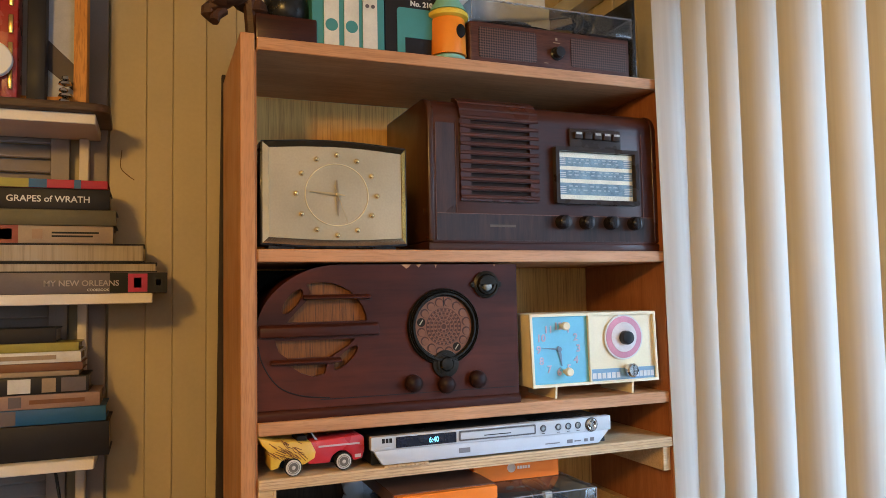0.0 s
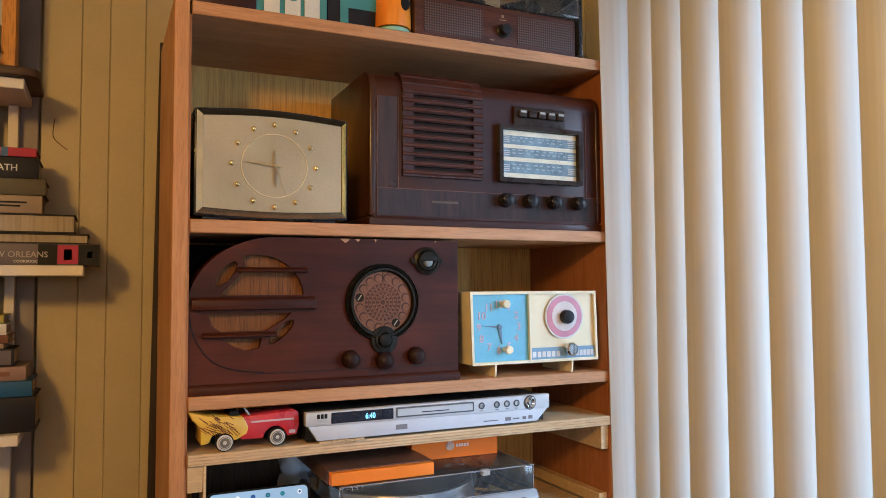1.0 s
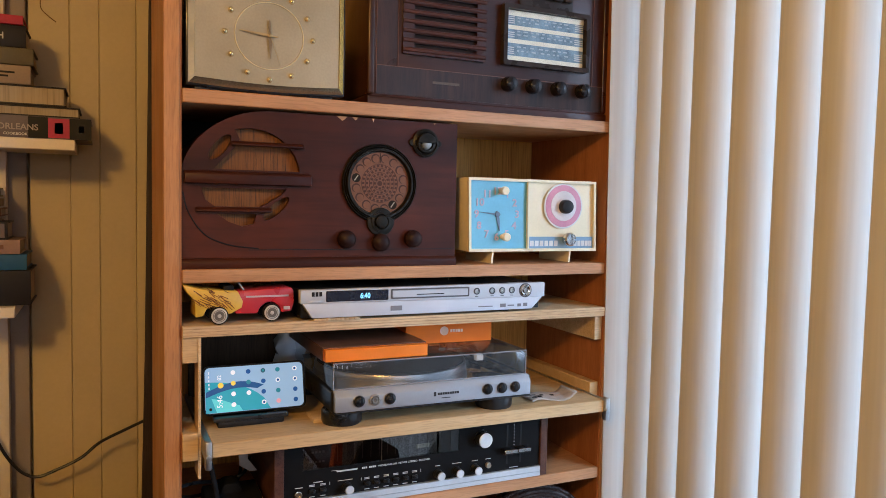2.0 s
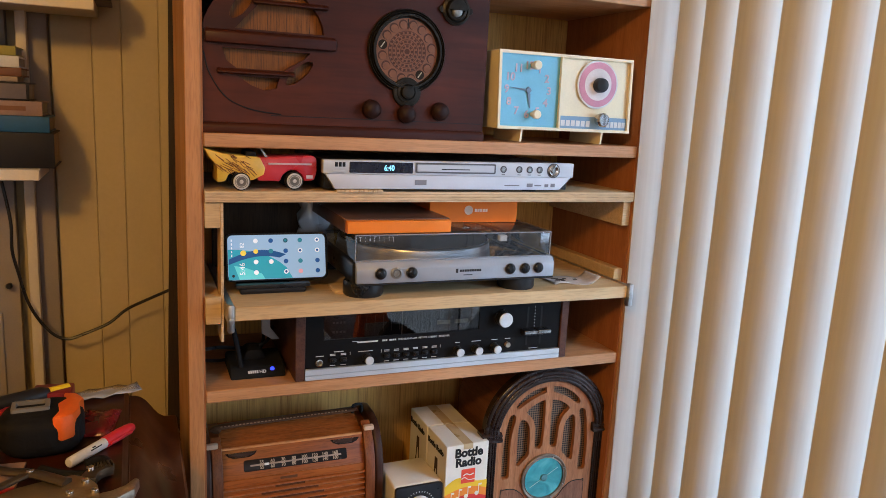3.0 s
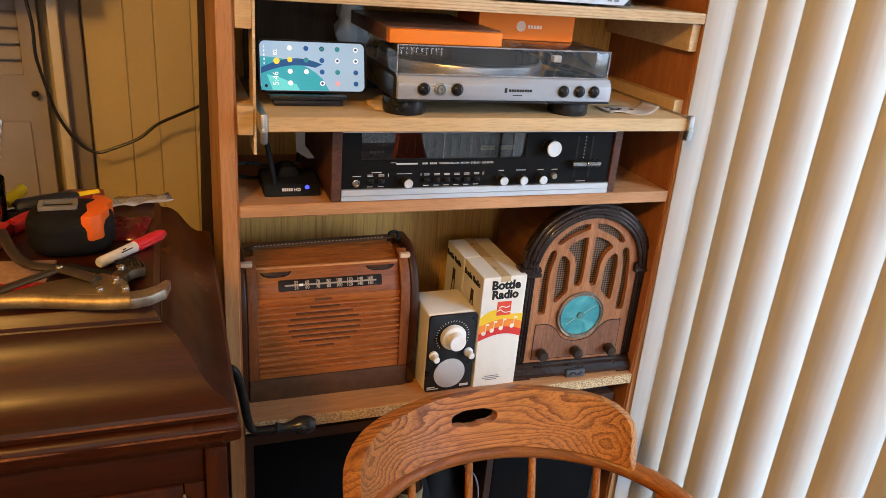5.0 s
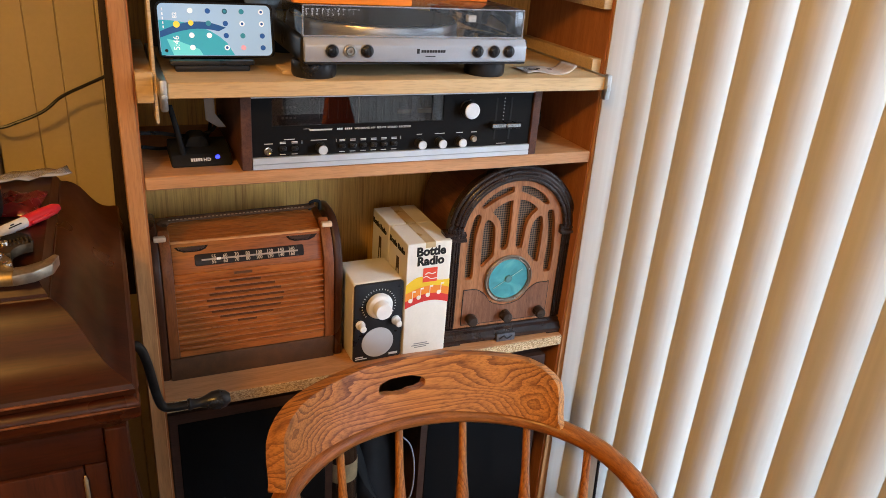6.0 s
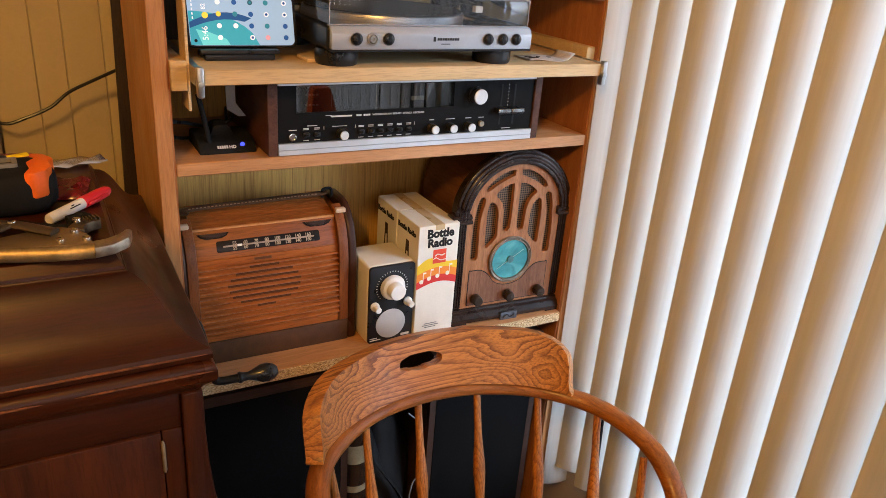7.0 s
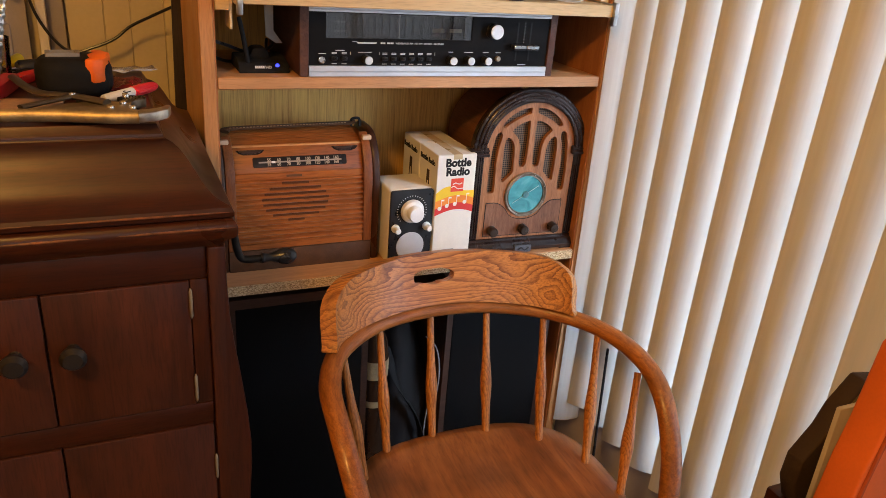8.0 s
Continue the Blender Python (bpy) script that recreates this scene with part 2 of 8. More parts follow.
MAHOG = wood("dark_mahogany", (0.015, 0.0032, 0.0011), (0.056, 0.0112, 0.0030), 0.33, "x", 0.8, 0.55, coat=0.10, relief=0.08, stain=0.4)
MAHOG_UP = wood("dark_mahogany_upright", (0.022, 0.0051, 0.0018), (0.062, 0.0142, 0.0046), 0.34, "z", 0.8, 0.55, coat=0.12, relief=0.08, stain=0.45)
for mt in (MAHOG, MAHOG_UP):
    mt.node_tree.nodes["Principled BSDF"].inputs["Specular IOR Level"].default_value = 0.28
OAK = rings("oak_crest", (0.23, 0.070, 0.017), (0.58, 0.215, 0.052), "x", 72.0, 5.4, 0.36, 0.22)
OAK_RAIL = wood("oak_rail", (0.19, 0.054, 0.012), (0.47, 0.155, 0.035), 0.34, "bend", 1.5, 0.3, coat=0.2, stain=0.5, pores=0.4)
OAK_UP = rings("oak_turned", (0.29, 0.094, 0.020), (0.52, 0.190, 0.042), "z", 160.0, 4.0)
OAK_SEAT = wood("oak_seat", (0.18, 0.056, 0.015), (0.44, 0.155, 0.045), 0.36, "y", 0.45, 0.6, coat=0.25, stain=0.7, pores=0.3)
BLACK = plain("black_plastic", (0.012, 0.012, 0.013), 0.32, var=0.2)
MATT = plain("matt_black", (0.007, 0.007, 0.0075), 0.75, var=0.3, relief=0.2)
for mt, k in ((BLACK, 0.35), (MATT, 0.2)):
    mt.node_tree.nodes["Principled BSDF"].inputs["Specular IOR Level"].default_value = k
CHROME = plain("chrome", (0.72, 0.72, 0.72), 0.14, 1.0, var=0.06)
ALU = plain("brushed_aluminium", (0.60, 0.61, 0.63), 0.33, 1.0, var=0.05, fine=800)
BRASS = plain("brass", (0.62, 0.43, 0.16), 0.25, 1.0, var=0.15)
WHITE = plain("white_plastic", (0.74, 0.73, 0.70), 0.4, var=0.05)
CREAM = plain("cream_plastic", (0.78, 0.68, 0.46), 0.4, var=0.07, scale=12)
INK = plain("black_ink", (0.012, 0.012, 0.012), 0.6)
PALE = plain("pale_print", (0.62, 0.62, 0.60), 0.6)

# ---- mesh helpers ----
def join(bm, tmp, m=None):
    if m is not None:
        bmesh.ops.transform(tmp, matrix=m, verts=tmp.verts)
    me = bpy.data.meshes.new("tmp")
    tmp.to_mesh(me)
    tmp.free()
    bm.from_mesh(me)
    bpy.data.meshes.remove(me)
    return bm


def soften(tmp, width, seg=2):
    if width > 0:
        bmesh.ops.bevel(tmp, geom=[e for e in tmp.edges if e.calc_face_angle(0) > 0.5], offset=width, segments=seg, affect="EDGES", profile=0.5)


def box(bm, x0, x1, y0, y1, z0, z1, bev=0.0, seg=2, m=None):
    tmp = bmesh.new()
    bmesh.ops.create_cube(tmp, size=1)
    for v in tmp.verts:
        v.co = ((x0 + x1) / 2 + v.co.x * (x1 - x0), (y0 + y1) / 2 + v.co.y * (y1 - y0), (z0 + z1) / 2 + v.co.z * (z1 - z0))
    soften(tmp, bev, seg)
    return join(bm, tmp, m)


AX = {"x": Matrix(((0, 0, 1), (1, 0, 0), (0, 1, 0))).to_4x4(), "y": Matrix(((1, 0, 0), (0, 0, 1), (0, -1, 0))).to_4x4(), "z": Matrix.Identity(4), "-y": Matrix(((1, 0, 0), (0, 0, -1), (0, 1, 0))).to_4x4()}


def lathe(bm, c, profile, axis="z", seg=32, m=None):
    """Turned shape: profile rows (radius, height along the axis); axis '-y' points to the front."""
    tmp = bmesh.new()
    loops = []
    for r, h in profile:
        if r < 1e-6:
            loops.append([tmp.verts.new((0, 0, h))])
        else:
            loops.append([tmp.verts.new((r * math.cos(2 * math.pi * i / seg), r * math.sin(2 * math.pi * i / seg), h)) for i in range(seg)])
    for a, b in zip(loops, loops[1:]):
        for i in range(seg):
            j = (i + 1) % seg
            f = [a[i % len(a)], a[j % len(a)], b[j % len(b)], b[i % len(b)]]
            f = list(dict.fromkeys(f))
            if len(f) > 2:
                tmp.faces.new(f)
    for lo in (loops[0], loops[-1]):
        if len(lo) > 1:
            tmp.faces.new(lo)
    bmesh.ops.transform(tmp, matrix=Matrix.Translation(c) @ AX[axis], verts=tmp.verts)
    return join(bm, tmp, m)


def disc(bm, c, r, h, axis="-y", seg=28, bev=0.0, m=None):
    b = min(bev, h * 0.49, r * 0.49)
    prof = [(r, 0), (r, h)] if b <= 0 else [(r, 0), (r, h - b), (r - b * 0.3, h - b * 0.3), (r - b, h)]
    return lathe(bm, c, prof, axis, seg, m)


def smooth_path(pts, n):
    """Points along a smooth curve through pts."""
    p = [Vector(q) for q in pts]
    p = [2 * p[0] - p[1]] + p + [2 * p[-1] - p[-2]]
    out = []
    for i in range(1, len(p) - 2):
        for k in range(n):
            u = k / n
            a, b, c, d = p[i - 1], p[i], p[i + 1], p[i + 2]
            out.append(0.5 * (2 * b + (c - a) * u + (2 * a - 5 * b + 4 * c - d) * u * u + (3 * b - a - 3 * c + d) * u ** 3))
    out.append(p[-2])
    return out


def tube(bm, pts, r, seg=8, n=6, flat=1.0, m=None):
    """Round bar or cable through pts; r a number or a function of 0..1; flat squeezes it upright."""
    path = smooth_path(pts, n)
    tmp = bmesh.new()
    prev, up = None, Vector((0, 0, 1))
    last = len(path) - 1
    side = None
    for i, q in enumerate(path):
        d = (path[min(i + 1, last)] - path[max(i - 1, 0)]).normalized()
        s = d.cross(up)
        if s.length < 0.15:
            s = side if side is not None else d.cross(Vector((0, 1, 0)))
        s.normalize()
        if side is not None and s.dot(side) < 0:
            s = -s
        side = s
        w = s.cross(d)
        rad = r(i / last) if callable(r) else r
        ring = [tmp.verts.new(q + s * (rad * math.cos(2 * math.pi * k / seg)) + w * (rad * flat * math.sin(2 * math.pi * k / seg))) for k in range(seg)]
        if prev:
            for k in range(seg):
                tmp.faces.new((prev[k], prev[(k + 1) % seg], ring[(k + 1) % seg], ring[k]))
        else:
            tmp.faces.new(ring)
        prev = ring
    tmp.faces.new(prev)
    return join(bm, tmp, m)


def to3(a, b, d, plane):
    return {"xz": (a, d, b), "yz": (d, a, b), "xy": (a, b, d)}[plane]


def prism(bm, outline, d0, d1, plane="xz", bev=0.0, seg=2, m=None):
    """A flat outline given depth from d0 to d1."""
    tmp = bmesh.new()
    f = tmp.faces.new([tmp.verts.new(to3(a, b, d0, plane)) for a, b in outline])
    g = bmesh.ops.extrude_face_region(tmp, geom=[f])
    shift = Vector(to3(0, 0, d1 - d0, plane))
    bmesh.ops.translate(tmp, verts=[v for v in g["geom"] if isinstance(v, bmesh.types.BMVert)], vec=shift)
    bmesh.ops.recalc_face_normals(tmp, faces=tmp.faces)
    soften(tmp, bev, seg)
    return join(bm, tmp, m)


def cut_panel(bm, outer, holes, d0, d1, plane="xz", m=None):
    """A board of outline outer with openings right through it."""
    tmp = bmesh.new()
    edges = []
    for loop in (outer, *holes):
        vs = [tmp.verts.new(to3(a, b, d0, plane)) for a, b in loop]
        edges += [tmp.edges.new((vs[i], vs[(i + 1) % len(vs)])) for i in range(len(vs))]
    bmesh.ops.triangle_fill(tmp, edges=edges, use_beauty=True)
    g = bmesh.ops.extrude_face_region(tmp, geom=list(tmp.faces))
    bmesh.ops.translate(tmp, verts=[v for v in g["geom"] if isinstance(v, bmesh.types.BMVert)], vec=Vector(to3(0, 0, d1 - d0, plane)))
    bmesh.ops.recalc_face_normals(tmp, faces=tmp.faces)
    return join(bm, tmp, m)


def arc(cx, cz, r, a0, a1, n=12, rz=None):
    return [(cx + r * math.cos(radians(a0 + (a1 - a0) * i / n)), cz + (rz or r) * math.sin(radians(a0 + (a1 - a0) * i / n))) for i in range(n + 1)]


def rounded(x0, x1, z0, z1, r, n=5):
    return arc(x1 - r, z1 - r, r, 0, 90, n) + arc(x0 + r, z1 - r, r, 90, 180, n) + arc(x0 + r, z0 + r, r, 180, 270, n) + arc(x1 - r, z0 + r, r, 270, 360, n)


def part(name, bm, material, parent, label="", m=None, angle=38):
    """One mesh object under a thing or under a part."""
    bmesh.ops.recalc_face_normals(bm, faces=bm.faces)
    me = bpy.data.meshes.new(name)
    bm.to_mesh(me)
    bm.free()
    me.materials.append(material)
    me.polygons.foreach_set("use_smooth", [True] * len(me.polygons))
    me.set_sharp_from_angle(angle=radians(angle))
    ob = new(name, me)
    ob.parent = parent
    if m is not None:
        ob.matrix_basis = m
    return tagged(ob, label)


def again(ob, parent, m):
    """Another part on the same mesh."""
    o = new(ob.name.split(".")[0], ob.data)
    o.parent = parent
    o.matrix_basis = m
    return o


def thing(name, label, category, m, group=""):
    ob = new(name)
    ob.empty_display_size = 0.05
    ob.matrix_basis = m
    return tagged(ob, label, category, group)


def whole(name, bm, material, label, category, m=None, group=""):
    """A thing of one mesh."""
    return tagged(part(name, bm, material, None, label, m), category=category, group=group)


def setting(name, bm, material, label=""):
    return tagged(part(name, bm, material, None, label), kind="structure")


B = bmesh.new


def lettering(name, body, size, material, parent, x, y, z, align="LEFT", bold=0.0, turn=None, label="", squeeze=1.0):
    """Raised print on a front face, reading along +x and up z."""
    cu = bpy.data.curves.new(name, "FONT")
    cu.body, cu.size, cu.extrude, cu.offset, cu.align_x, cu.resolution_u = body, size, 0.0004, bold, align, 3
    tmp = bpy.data.objects.new("tmp", cu)
    scene.collection.objects.link(tmp)
    me = bpy.data.meshes.new_from_object(tmp.evaluated_get(bpy.context.evaluated_depsgraph_get()))
    bpy.data.objects.remove(tmp)
    bpy.data.curves.remove(cu)
    me.materials.clear()
    me.materials.append(material)
    ob = new(name, me)
    ob.parent = parent
    ob.matrix_basis = Matrix.Translation((x, y, z)) @ (turn if turn is not None else Matrix.Identity(4)) @ pose(0, 0, 0, 90) @ Matrix.Diagonal((squeeze, 1, 1, 1))
    return tagged(ob, label)


def bars(name, rows, material, parent, y, label="", t=0.0005):
    """Print that cannot be read: bars (x0, x1, z0, z1) on a front face."""
    for x0, x1, z0, z1 in rows:
        bm = B()
        box(bm, x0, x1, y - t, y + t, z0, z1)
        last = part(name, bm, material, parent, label)
    return last

# ---- the room ----
WEST, EAST, SOUTH, NORTH, TOP = -2.2, 1.0, -2.4, 1.65, 2.45
setting("floor", box(B(), WEST - 0.1, EAST + 0.5, SOUTH - 0.1, NORTH + 0.1, -0.1, 0.0), CARPET, "brown carpeted floor")
setting("ceiling", box(B(), WEST - 0.1, EAST + 0.12, SOUTH - 0.1, NORTH + 0.1, TOP, TOP + 0.1), CEIL, "off-white painted ceiling")
wall_north = setting("wall_north", box(B(), WEST - 0.1, EAST + 0.12, NORTH, NORTH + 0.1, 0.0, TOP), PANEL, "cream painted tongue-and-groove panelled wall")
setting("wall_west", box(B(), WEST - 0.1, WEST, SOUTH, NORTH, 0.0, TOP), PANEL, "cream painted wall")
bm = B()
cut_panel(bm, [(WEST - 0.1, 0), (EAST + 0.12, 0), (EAST + 0.12, TOP), (WEST - 0.1, TOP)], [[(-2.1, 0.06), (0.9, 0.06), (0.9, 2.1), (-2.1, 2.1)]], SOUTH - 0.1, SOUTH, "xz")
setting("wall_south", bm, PANEL, "cream painted wall with an opening for the added door")
bm = B()
cut_panel(bm, [(SOUTH, 0), (NORTH, 0), (NORTH, TOP), (SOUTH, TOP)], [[(-1.7, 0.30), (1.22, 0.30), (1.22, 2.28), (-1.7, 2.28)]], EAST, EAST + 0.12, "yz")
setting("wall_east", bm, LOWER, "pale grey painted wall with a wide window opening")


def glazing(name, plane, a0, a1, z0, z1, d, mullions, label):
    bm = B()
    holes, w, step = [], 0.045, (a1 - a0) / mullions
    for i in range(mullions):
        holes.append([(a0 + i * step + w, z0 + w), (a0 + (i + 1) * step - w, z0 + w), (a0 + (i + 1) * step - w, z1 - w), (a0 + i * step + w, z1 - w)])
    cut_panel(bm, [(a0, z0), (a1, z0), (a1, z1), (a0, z1)], holes, d, d + 0.04, plane)
    frame_ob = setting(name, bm, TRIM, label)
    for h in holes:
        bm = B()
        prism(bm, h, d + 0.016, d + 0.022, plane)
        pane = part("pane", bm, GLASS, frame_ob)
        pane.visible_shadow = False


GLASS = clear("window_glass", (1, 1, 1), 0.02, 0.02)
glazing("window_1", "yz", -1.7, 1.22, 0.30, 2.28, EAST + 0.07, 3, "white-framed window behind the vertical blind")
# unseen door, added where the south fill stands
glazing("door_2", "xz", -2.1, 0.9, 0.06, 2.1, SOUTH - 0.07, 2, "unseen white-framed glazed door, added behind the camera")

# added open vertical blind before the unseen glazed door
sb = thing("vertical_blind", "unseen white vertical blind with open vanes, added at the south door", "blind", pose(-0.6, SOUTH + 0.10, 0))
bm = B()
box(bm, -1.55, 1.55, -0.02, 0.02, 2.20, 2.24, 0.003)
part("headrail", bm, WHITE, sb)
bm = B()
box(bm, -0.0445, 0.0445, -0.0006, 0.0006, 0.05, 2.198)
south_vane = part("vane", bm, SLAT, sb, m=pose(-1.50, 0, 0, 0, 0, 38))
for i in range(1, 36):
    again(south_vane, sb, pose(-1.50 + 0.0845 * i, 0, 0, 0, 0, 38 + 9 * math.sin(i * 2.7)))

# panelling boards with open grooves
edges = [-0.084, -0.0135, 0.0385, 0.1058, 0.168]
while edges[-1] < 0.96:
    edges.append(edges[-1] + (0.066, 0.060, 0.073)[len(edges) % 3])
edges[-1] = EAST - 0.002
for a, b in zip(edges, edges[1:]):
    bm = B()
    box(bm, 0.0002, b - a - 0.0002, -0.014, -0.0005, 0.0, TOP - 0.002, 0.0017, 1)
    part("board", bm, PANEL, wall_north, m=pose(a, NORTH, 0))

# return of the panelling beside the bookcase, behind the blind
wall_return = setting("wall_return", box(B(), EAST - 0.012, EAST - 0.004, 1.232, NORTH - 0.002, 0.0, TOP - 0.002), PANEL, "cream painted panelled wall end")
bm = B()
box(bm, EAST - 0.020, EAST - 0.0125, 1.234, 1.312, 0.002, TOP - 0.004, 0.002, 1)
board = part("board", bm, PANEL, wall_return)
for k in range(1, 5):
    again(board, wall_return, pose(0, 0.0825 * k, 0))

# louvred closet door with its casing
# door and casing share one even grey, darker than the white trim
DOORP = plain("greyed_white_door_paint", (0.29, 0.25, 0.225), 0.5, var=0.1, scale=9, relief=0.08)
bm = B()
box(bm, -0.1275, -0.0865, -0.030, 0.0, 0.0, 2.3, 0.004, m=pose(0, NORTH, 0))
setting("trim", bm, DOORP, "grey painted door casing")
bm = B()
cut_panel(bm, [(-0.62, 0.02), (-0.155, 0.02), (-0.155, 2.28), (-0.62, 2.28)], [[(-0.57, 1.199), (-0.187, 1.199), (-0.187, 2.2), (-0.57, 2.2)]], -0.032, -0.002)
door = setting("door_1", bm, DOORP, "grey painted louvred closet door")
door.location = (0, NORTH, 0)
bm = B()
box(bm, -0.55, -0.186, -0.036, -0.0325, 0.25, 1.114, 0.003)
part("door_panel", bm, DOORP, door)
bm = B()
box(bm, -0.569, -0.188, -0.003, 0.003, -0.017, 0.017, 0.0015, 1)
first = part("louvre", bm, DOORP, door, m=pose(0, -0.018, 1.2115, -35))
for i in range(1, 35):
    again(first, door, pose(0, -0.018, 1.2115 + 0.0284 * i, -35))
bm = B()
lathe(bm, (-0.170, -0.033, 1.169), [(0.003, 0), (0.003, 0.010), (0.0055, 0.013), (0.0062, 0.018), (0.004, 0.022), (0, 0.023)], "-y", 16)
part("door_knob", bm, BLACK, door, "small dark oval knob")
bm = B()
tube(bm, [(-0.060, -0.0145, 1.99), (-0.062, -0.0145, 1.955), (-0.049, -0.0145, 1.939), (-0.036, -0.0145, 1.929)], 0.0009, 5, 6)
part("paint_crack", bm, plain("crack_brown", (0.16, 0.09, 0.03), 0.9), wall_north, "thin crack in the paint", m=pose(0, NORTH, 0))

# ceiling lamp
lamp = thing("ceiling_lamp", "round frosted glass ceiling lamp, lit warm", "ceiling lamp", pose(-0.65, -0.40, TOP))
bm = B()
lathe(bm, (0, 0, 0), [(0.19, 0), (0.19, -0.02), (0.185, -0.025), (0, -0.026)], "z", 40)
part("base", bm, WHITE, lamp)
bm = B()
lathe(bm, (0, 0, 0), [(0.165, -0.027), (0.16, -0.035), (0.12, -0.043), (0, -0.046)], "z", 40)
part("diffuser", bm, glow("lamp_glass", (1.0, 0.72, 0.42), 2.2), lamp, "frosted glass diffuser, lit")

# ---- vertical blind along the east window ----
blind = thing("vertical_blind", "off-white vertical blind, vanes nearly closed", "blind", pose(0.955, 0, 0))
bm = B()
box(bm, -0.022, 0.022, -1.75, 1.60, 2.36, 2.40, 0.003)
part("headrail", bm, WHITE, blind)
SL_W, SL_N, CROWN = 0.089, 12, 0.0105
bm = B()
rows = []
for k in range(SL_N + 1):
    u = k / SL_N - 0.5
    rows.append((u * SL_W, -CROWN * (1 - 4 * u * u)))
prism(bm, [(q[1], q[0]) for q in rows] + [(q[1] + 0.0012, q[0]) for q in reversed(rows)], 0.298, 2.355, "xy")
vane = part("vane", bm, SLAT, blind, angle=60)
SPIN = 44
# free edges of the vanes, from the bookcase end towards the room, then even steps
edge_y = [1.143, 1.064, 0.988, 0.8997, 0.813, 0.739, 0.6553, 0.5776, 0.5023]
while edge_y[-1] > -1.62:
    edge_y.append(edge_y[-1] - 0.0803 + 0.003 * math.sin(len(edge_y) * 2.1))
for i, y in enumerate(edge_y):
    turn = SPIN + 2.0 * math.sin(i * 2.1)
    where = pose(-0.006 + 0.5 * SL_W * math.sin(radians(turn)), y - 0.5 * SL_W * math.cos(radians(turn)), 0, 0, 0, turn)
    if i:
        again(vane, blind, where)
    else:
        vane.matrix_basis = where
bm = B()
arc_y = [1.1490 - 0.0012 * k - 0.006 * (1 - (k / 6 - 1) ** 2) for k in range(13)]
prism(bm, [(-0.047 + 0.062 * k / 12, y) for k, y in enumerate(arc_y)] + [(-0.047 + 0.062 * k / 12, arc_y[k] + 0.0012) for k in range(12, -1, -1)], 0.245, 2.355, "xy")
part("vane", bm, SLAT, blind, "end vane turned flat against the bookcase edge", m=pose(0.0235, 0, 0, 0, -0.95, 0))
bm = B()
tube(bm, [(0.901, 0.928, 0.0), (0.901, 0.943, 0.247), (0.902, 0.962, 0.50), (0.902, 0.966, 0.56)], 0.0030, 8, 3)
whole("black_rod", bm, BLACK, "thin black rod leaning against the blind", "rod")

# ---- the bookcase ----
X0, X1, FY, BY = 0.146, 0.912, 1.155, 1.435
case = thing("bookcase", "tall maple-laminate bookcase with open shelves and reed-cloth back", "bookcase", pose(0, 0, 0))
for a, b, lab in ((X0 - 0.022, X0, ""), (X1, X1 + 0.021, "")):
    bm = B()
    box(bm, a, b, FY, BY + 0.012, 0.0, 2.094, 0.0012, 1)
    part("side_panel", bm, MAPLE_UP, case)
    # thin sheet on each inner face, darker and redder than the outside
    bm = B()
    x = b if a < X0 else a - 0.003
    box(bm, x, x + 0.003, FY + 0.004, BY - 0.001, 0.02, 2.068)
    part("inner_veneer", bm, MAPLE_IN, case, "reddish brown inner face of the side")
bm = B()
box(bm, X0 + 0.0005, X1 - 0.0005, BY, BY + 0.006, 0.03, 2.069)
part("back_panel", bm, REED, case, "woven reed-cloth back panel")
for z, name in ((2.090, "top_shelf"), (1.757, "shelf"), (1.492, "shelf"), (1.097, "shelf")):
    bm = B()
    box(bm, X0 + 0.0035, X1 - 0.0035, FY + 0.001, BY - 0.0005, z - 0.0205, z, 0.0015, 1)
    part(name, bm, MAPLE, case)
bm = B()
box(bm, X0 + 0.0035, X1 - 0.0035, FY + 0.001, BY - 0.0005, 0.688, 0.710, 0.0008, 1)
low = part("shelf", bm, MAPLE, case, "bottom shelf with a raw chipboard edge")
bm = B()
box(bm, X0 + 0.004, X1 - 0.004, FY - 0.0015, FY + 0.0008, 0.689, 0.7085)
part("raw_edge", bm, CHIP, low, "bare chipboard edge")
bm = B()
box(bm, X0 + 0.0035, X1 - 0.0035, FY - 0.004, BY - 0.0005, 1.391, 1.408, 0.001, 1)
ply = part("plywood_shelf", bm, PLY, case, "added bare plywood shelf")
bm = B()
for k in range(3):
    box(bm, X0 + 0.004, X1 - 0.004, FY - 0.0046, FY - 0.0035, 1.3935 + k * 0.0048, 1.3953 + k * 0.0048)
part("ply_edge", bm, wood("ply_edge_layers", (0.46, 0.29, 0.145), (0.60, 0.42, 0.25), 0.7, "x"), ply)
# cleats, slides and the pull-out shelf
bm = B()
box(bm, X0 + 0.0035, X0 + 0.026, FY + 0.002, BY - 0.01, 1.352, 1.3905, 0.001, 1)
part("cleat", bm, PINE, case)
bm = B()
box(bm, X0 + 0.0035, X0 + 0.026, FY - 0.004, BY - 0.01, 1.205, 1.247, 0.001, 1)
part("cleat", bm, PINE, case)
bm = B()
box(bm, X0 + 0.0262, X0 + 0.0305, FY + 0.001, FY + 0.05, 1.175, 1.390, 0.0005, 1)
part("strip", bm, PLY, case, "thin upright ply strip")
bm = B()
box(bm, X1 - 0.020, X1 - 0.0035, FY + 0.004, BY - 0.01, 1.345, 1.3905, 0.001, 1)
part("cleat", bm, PLY, case)
bm = B()
box(bm, X1 - 0.022, X1 - 0.0035, FY + 0.01, BY - 0.01, 1.222, 1.262, 0.001, 1)
part("cleat", bm, PINE, case)
bm = B()
box(bm, 0.187, 0.885, 1.113, BY - 0.02, 1.219, 1.2405, 0.0012, 1)
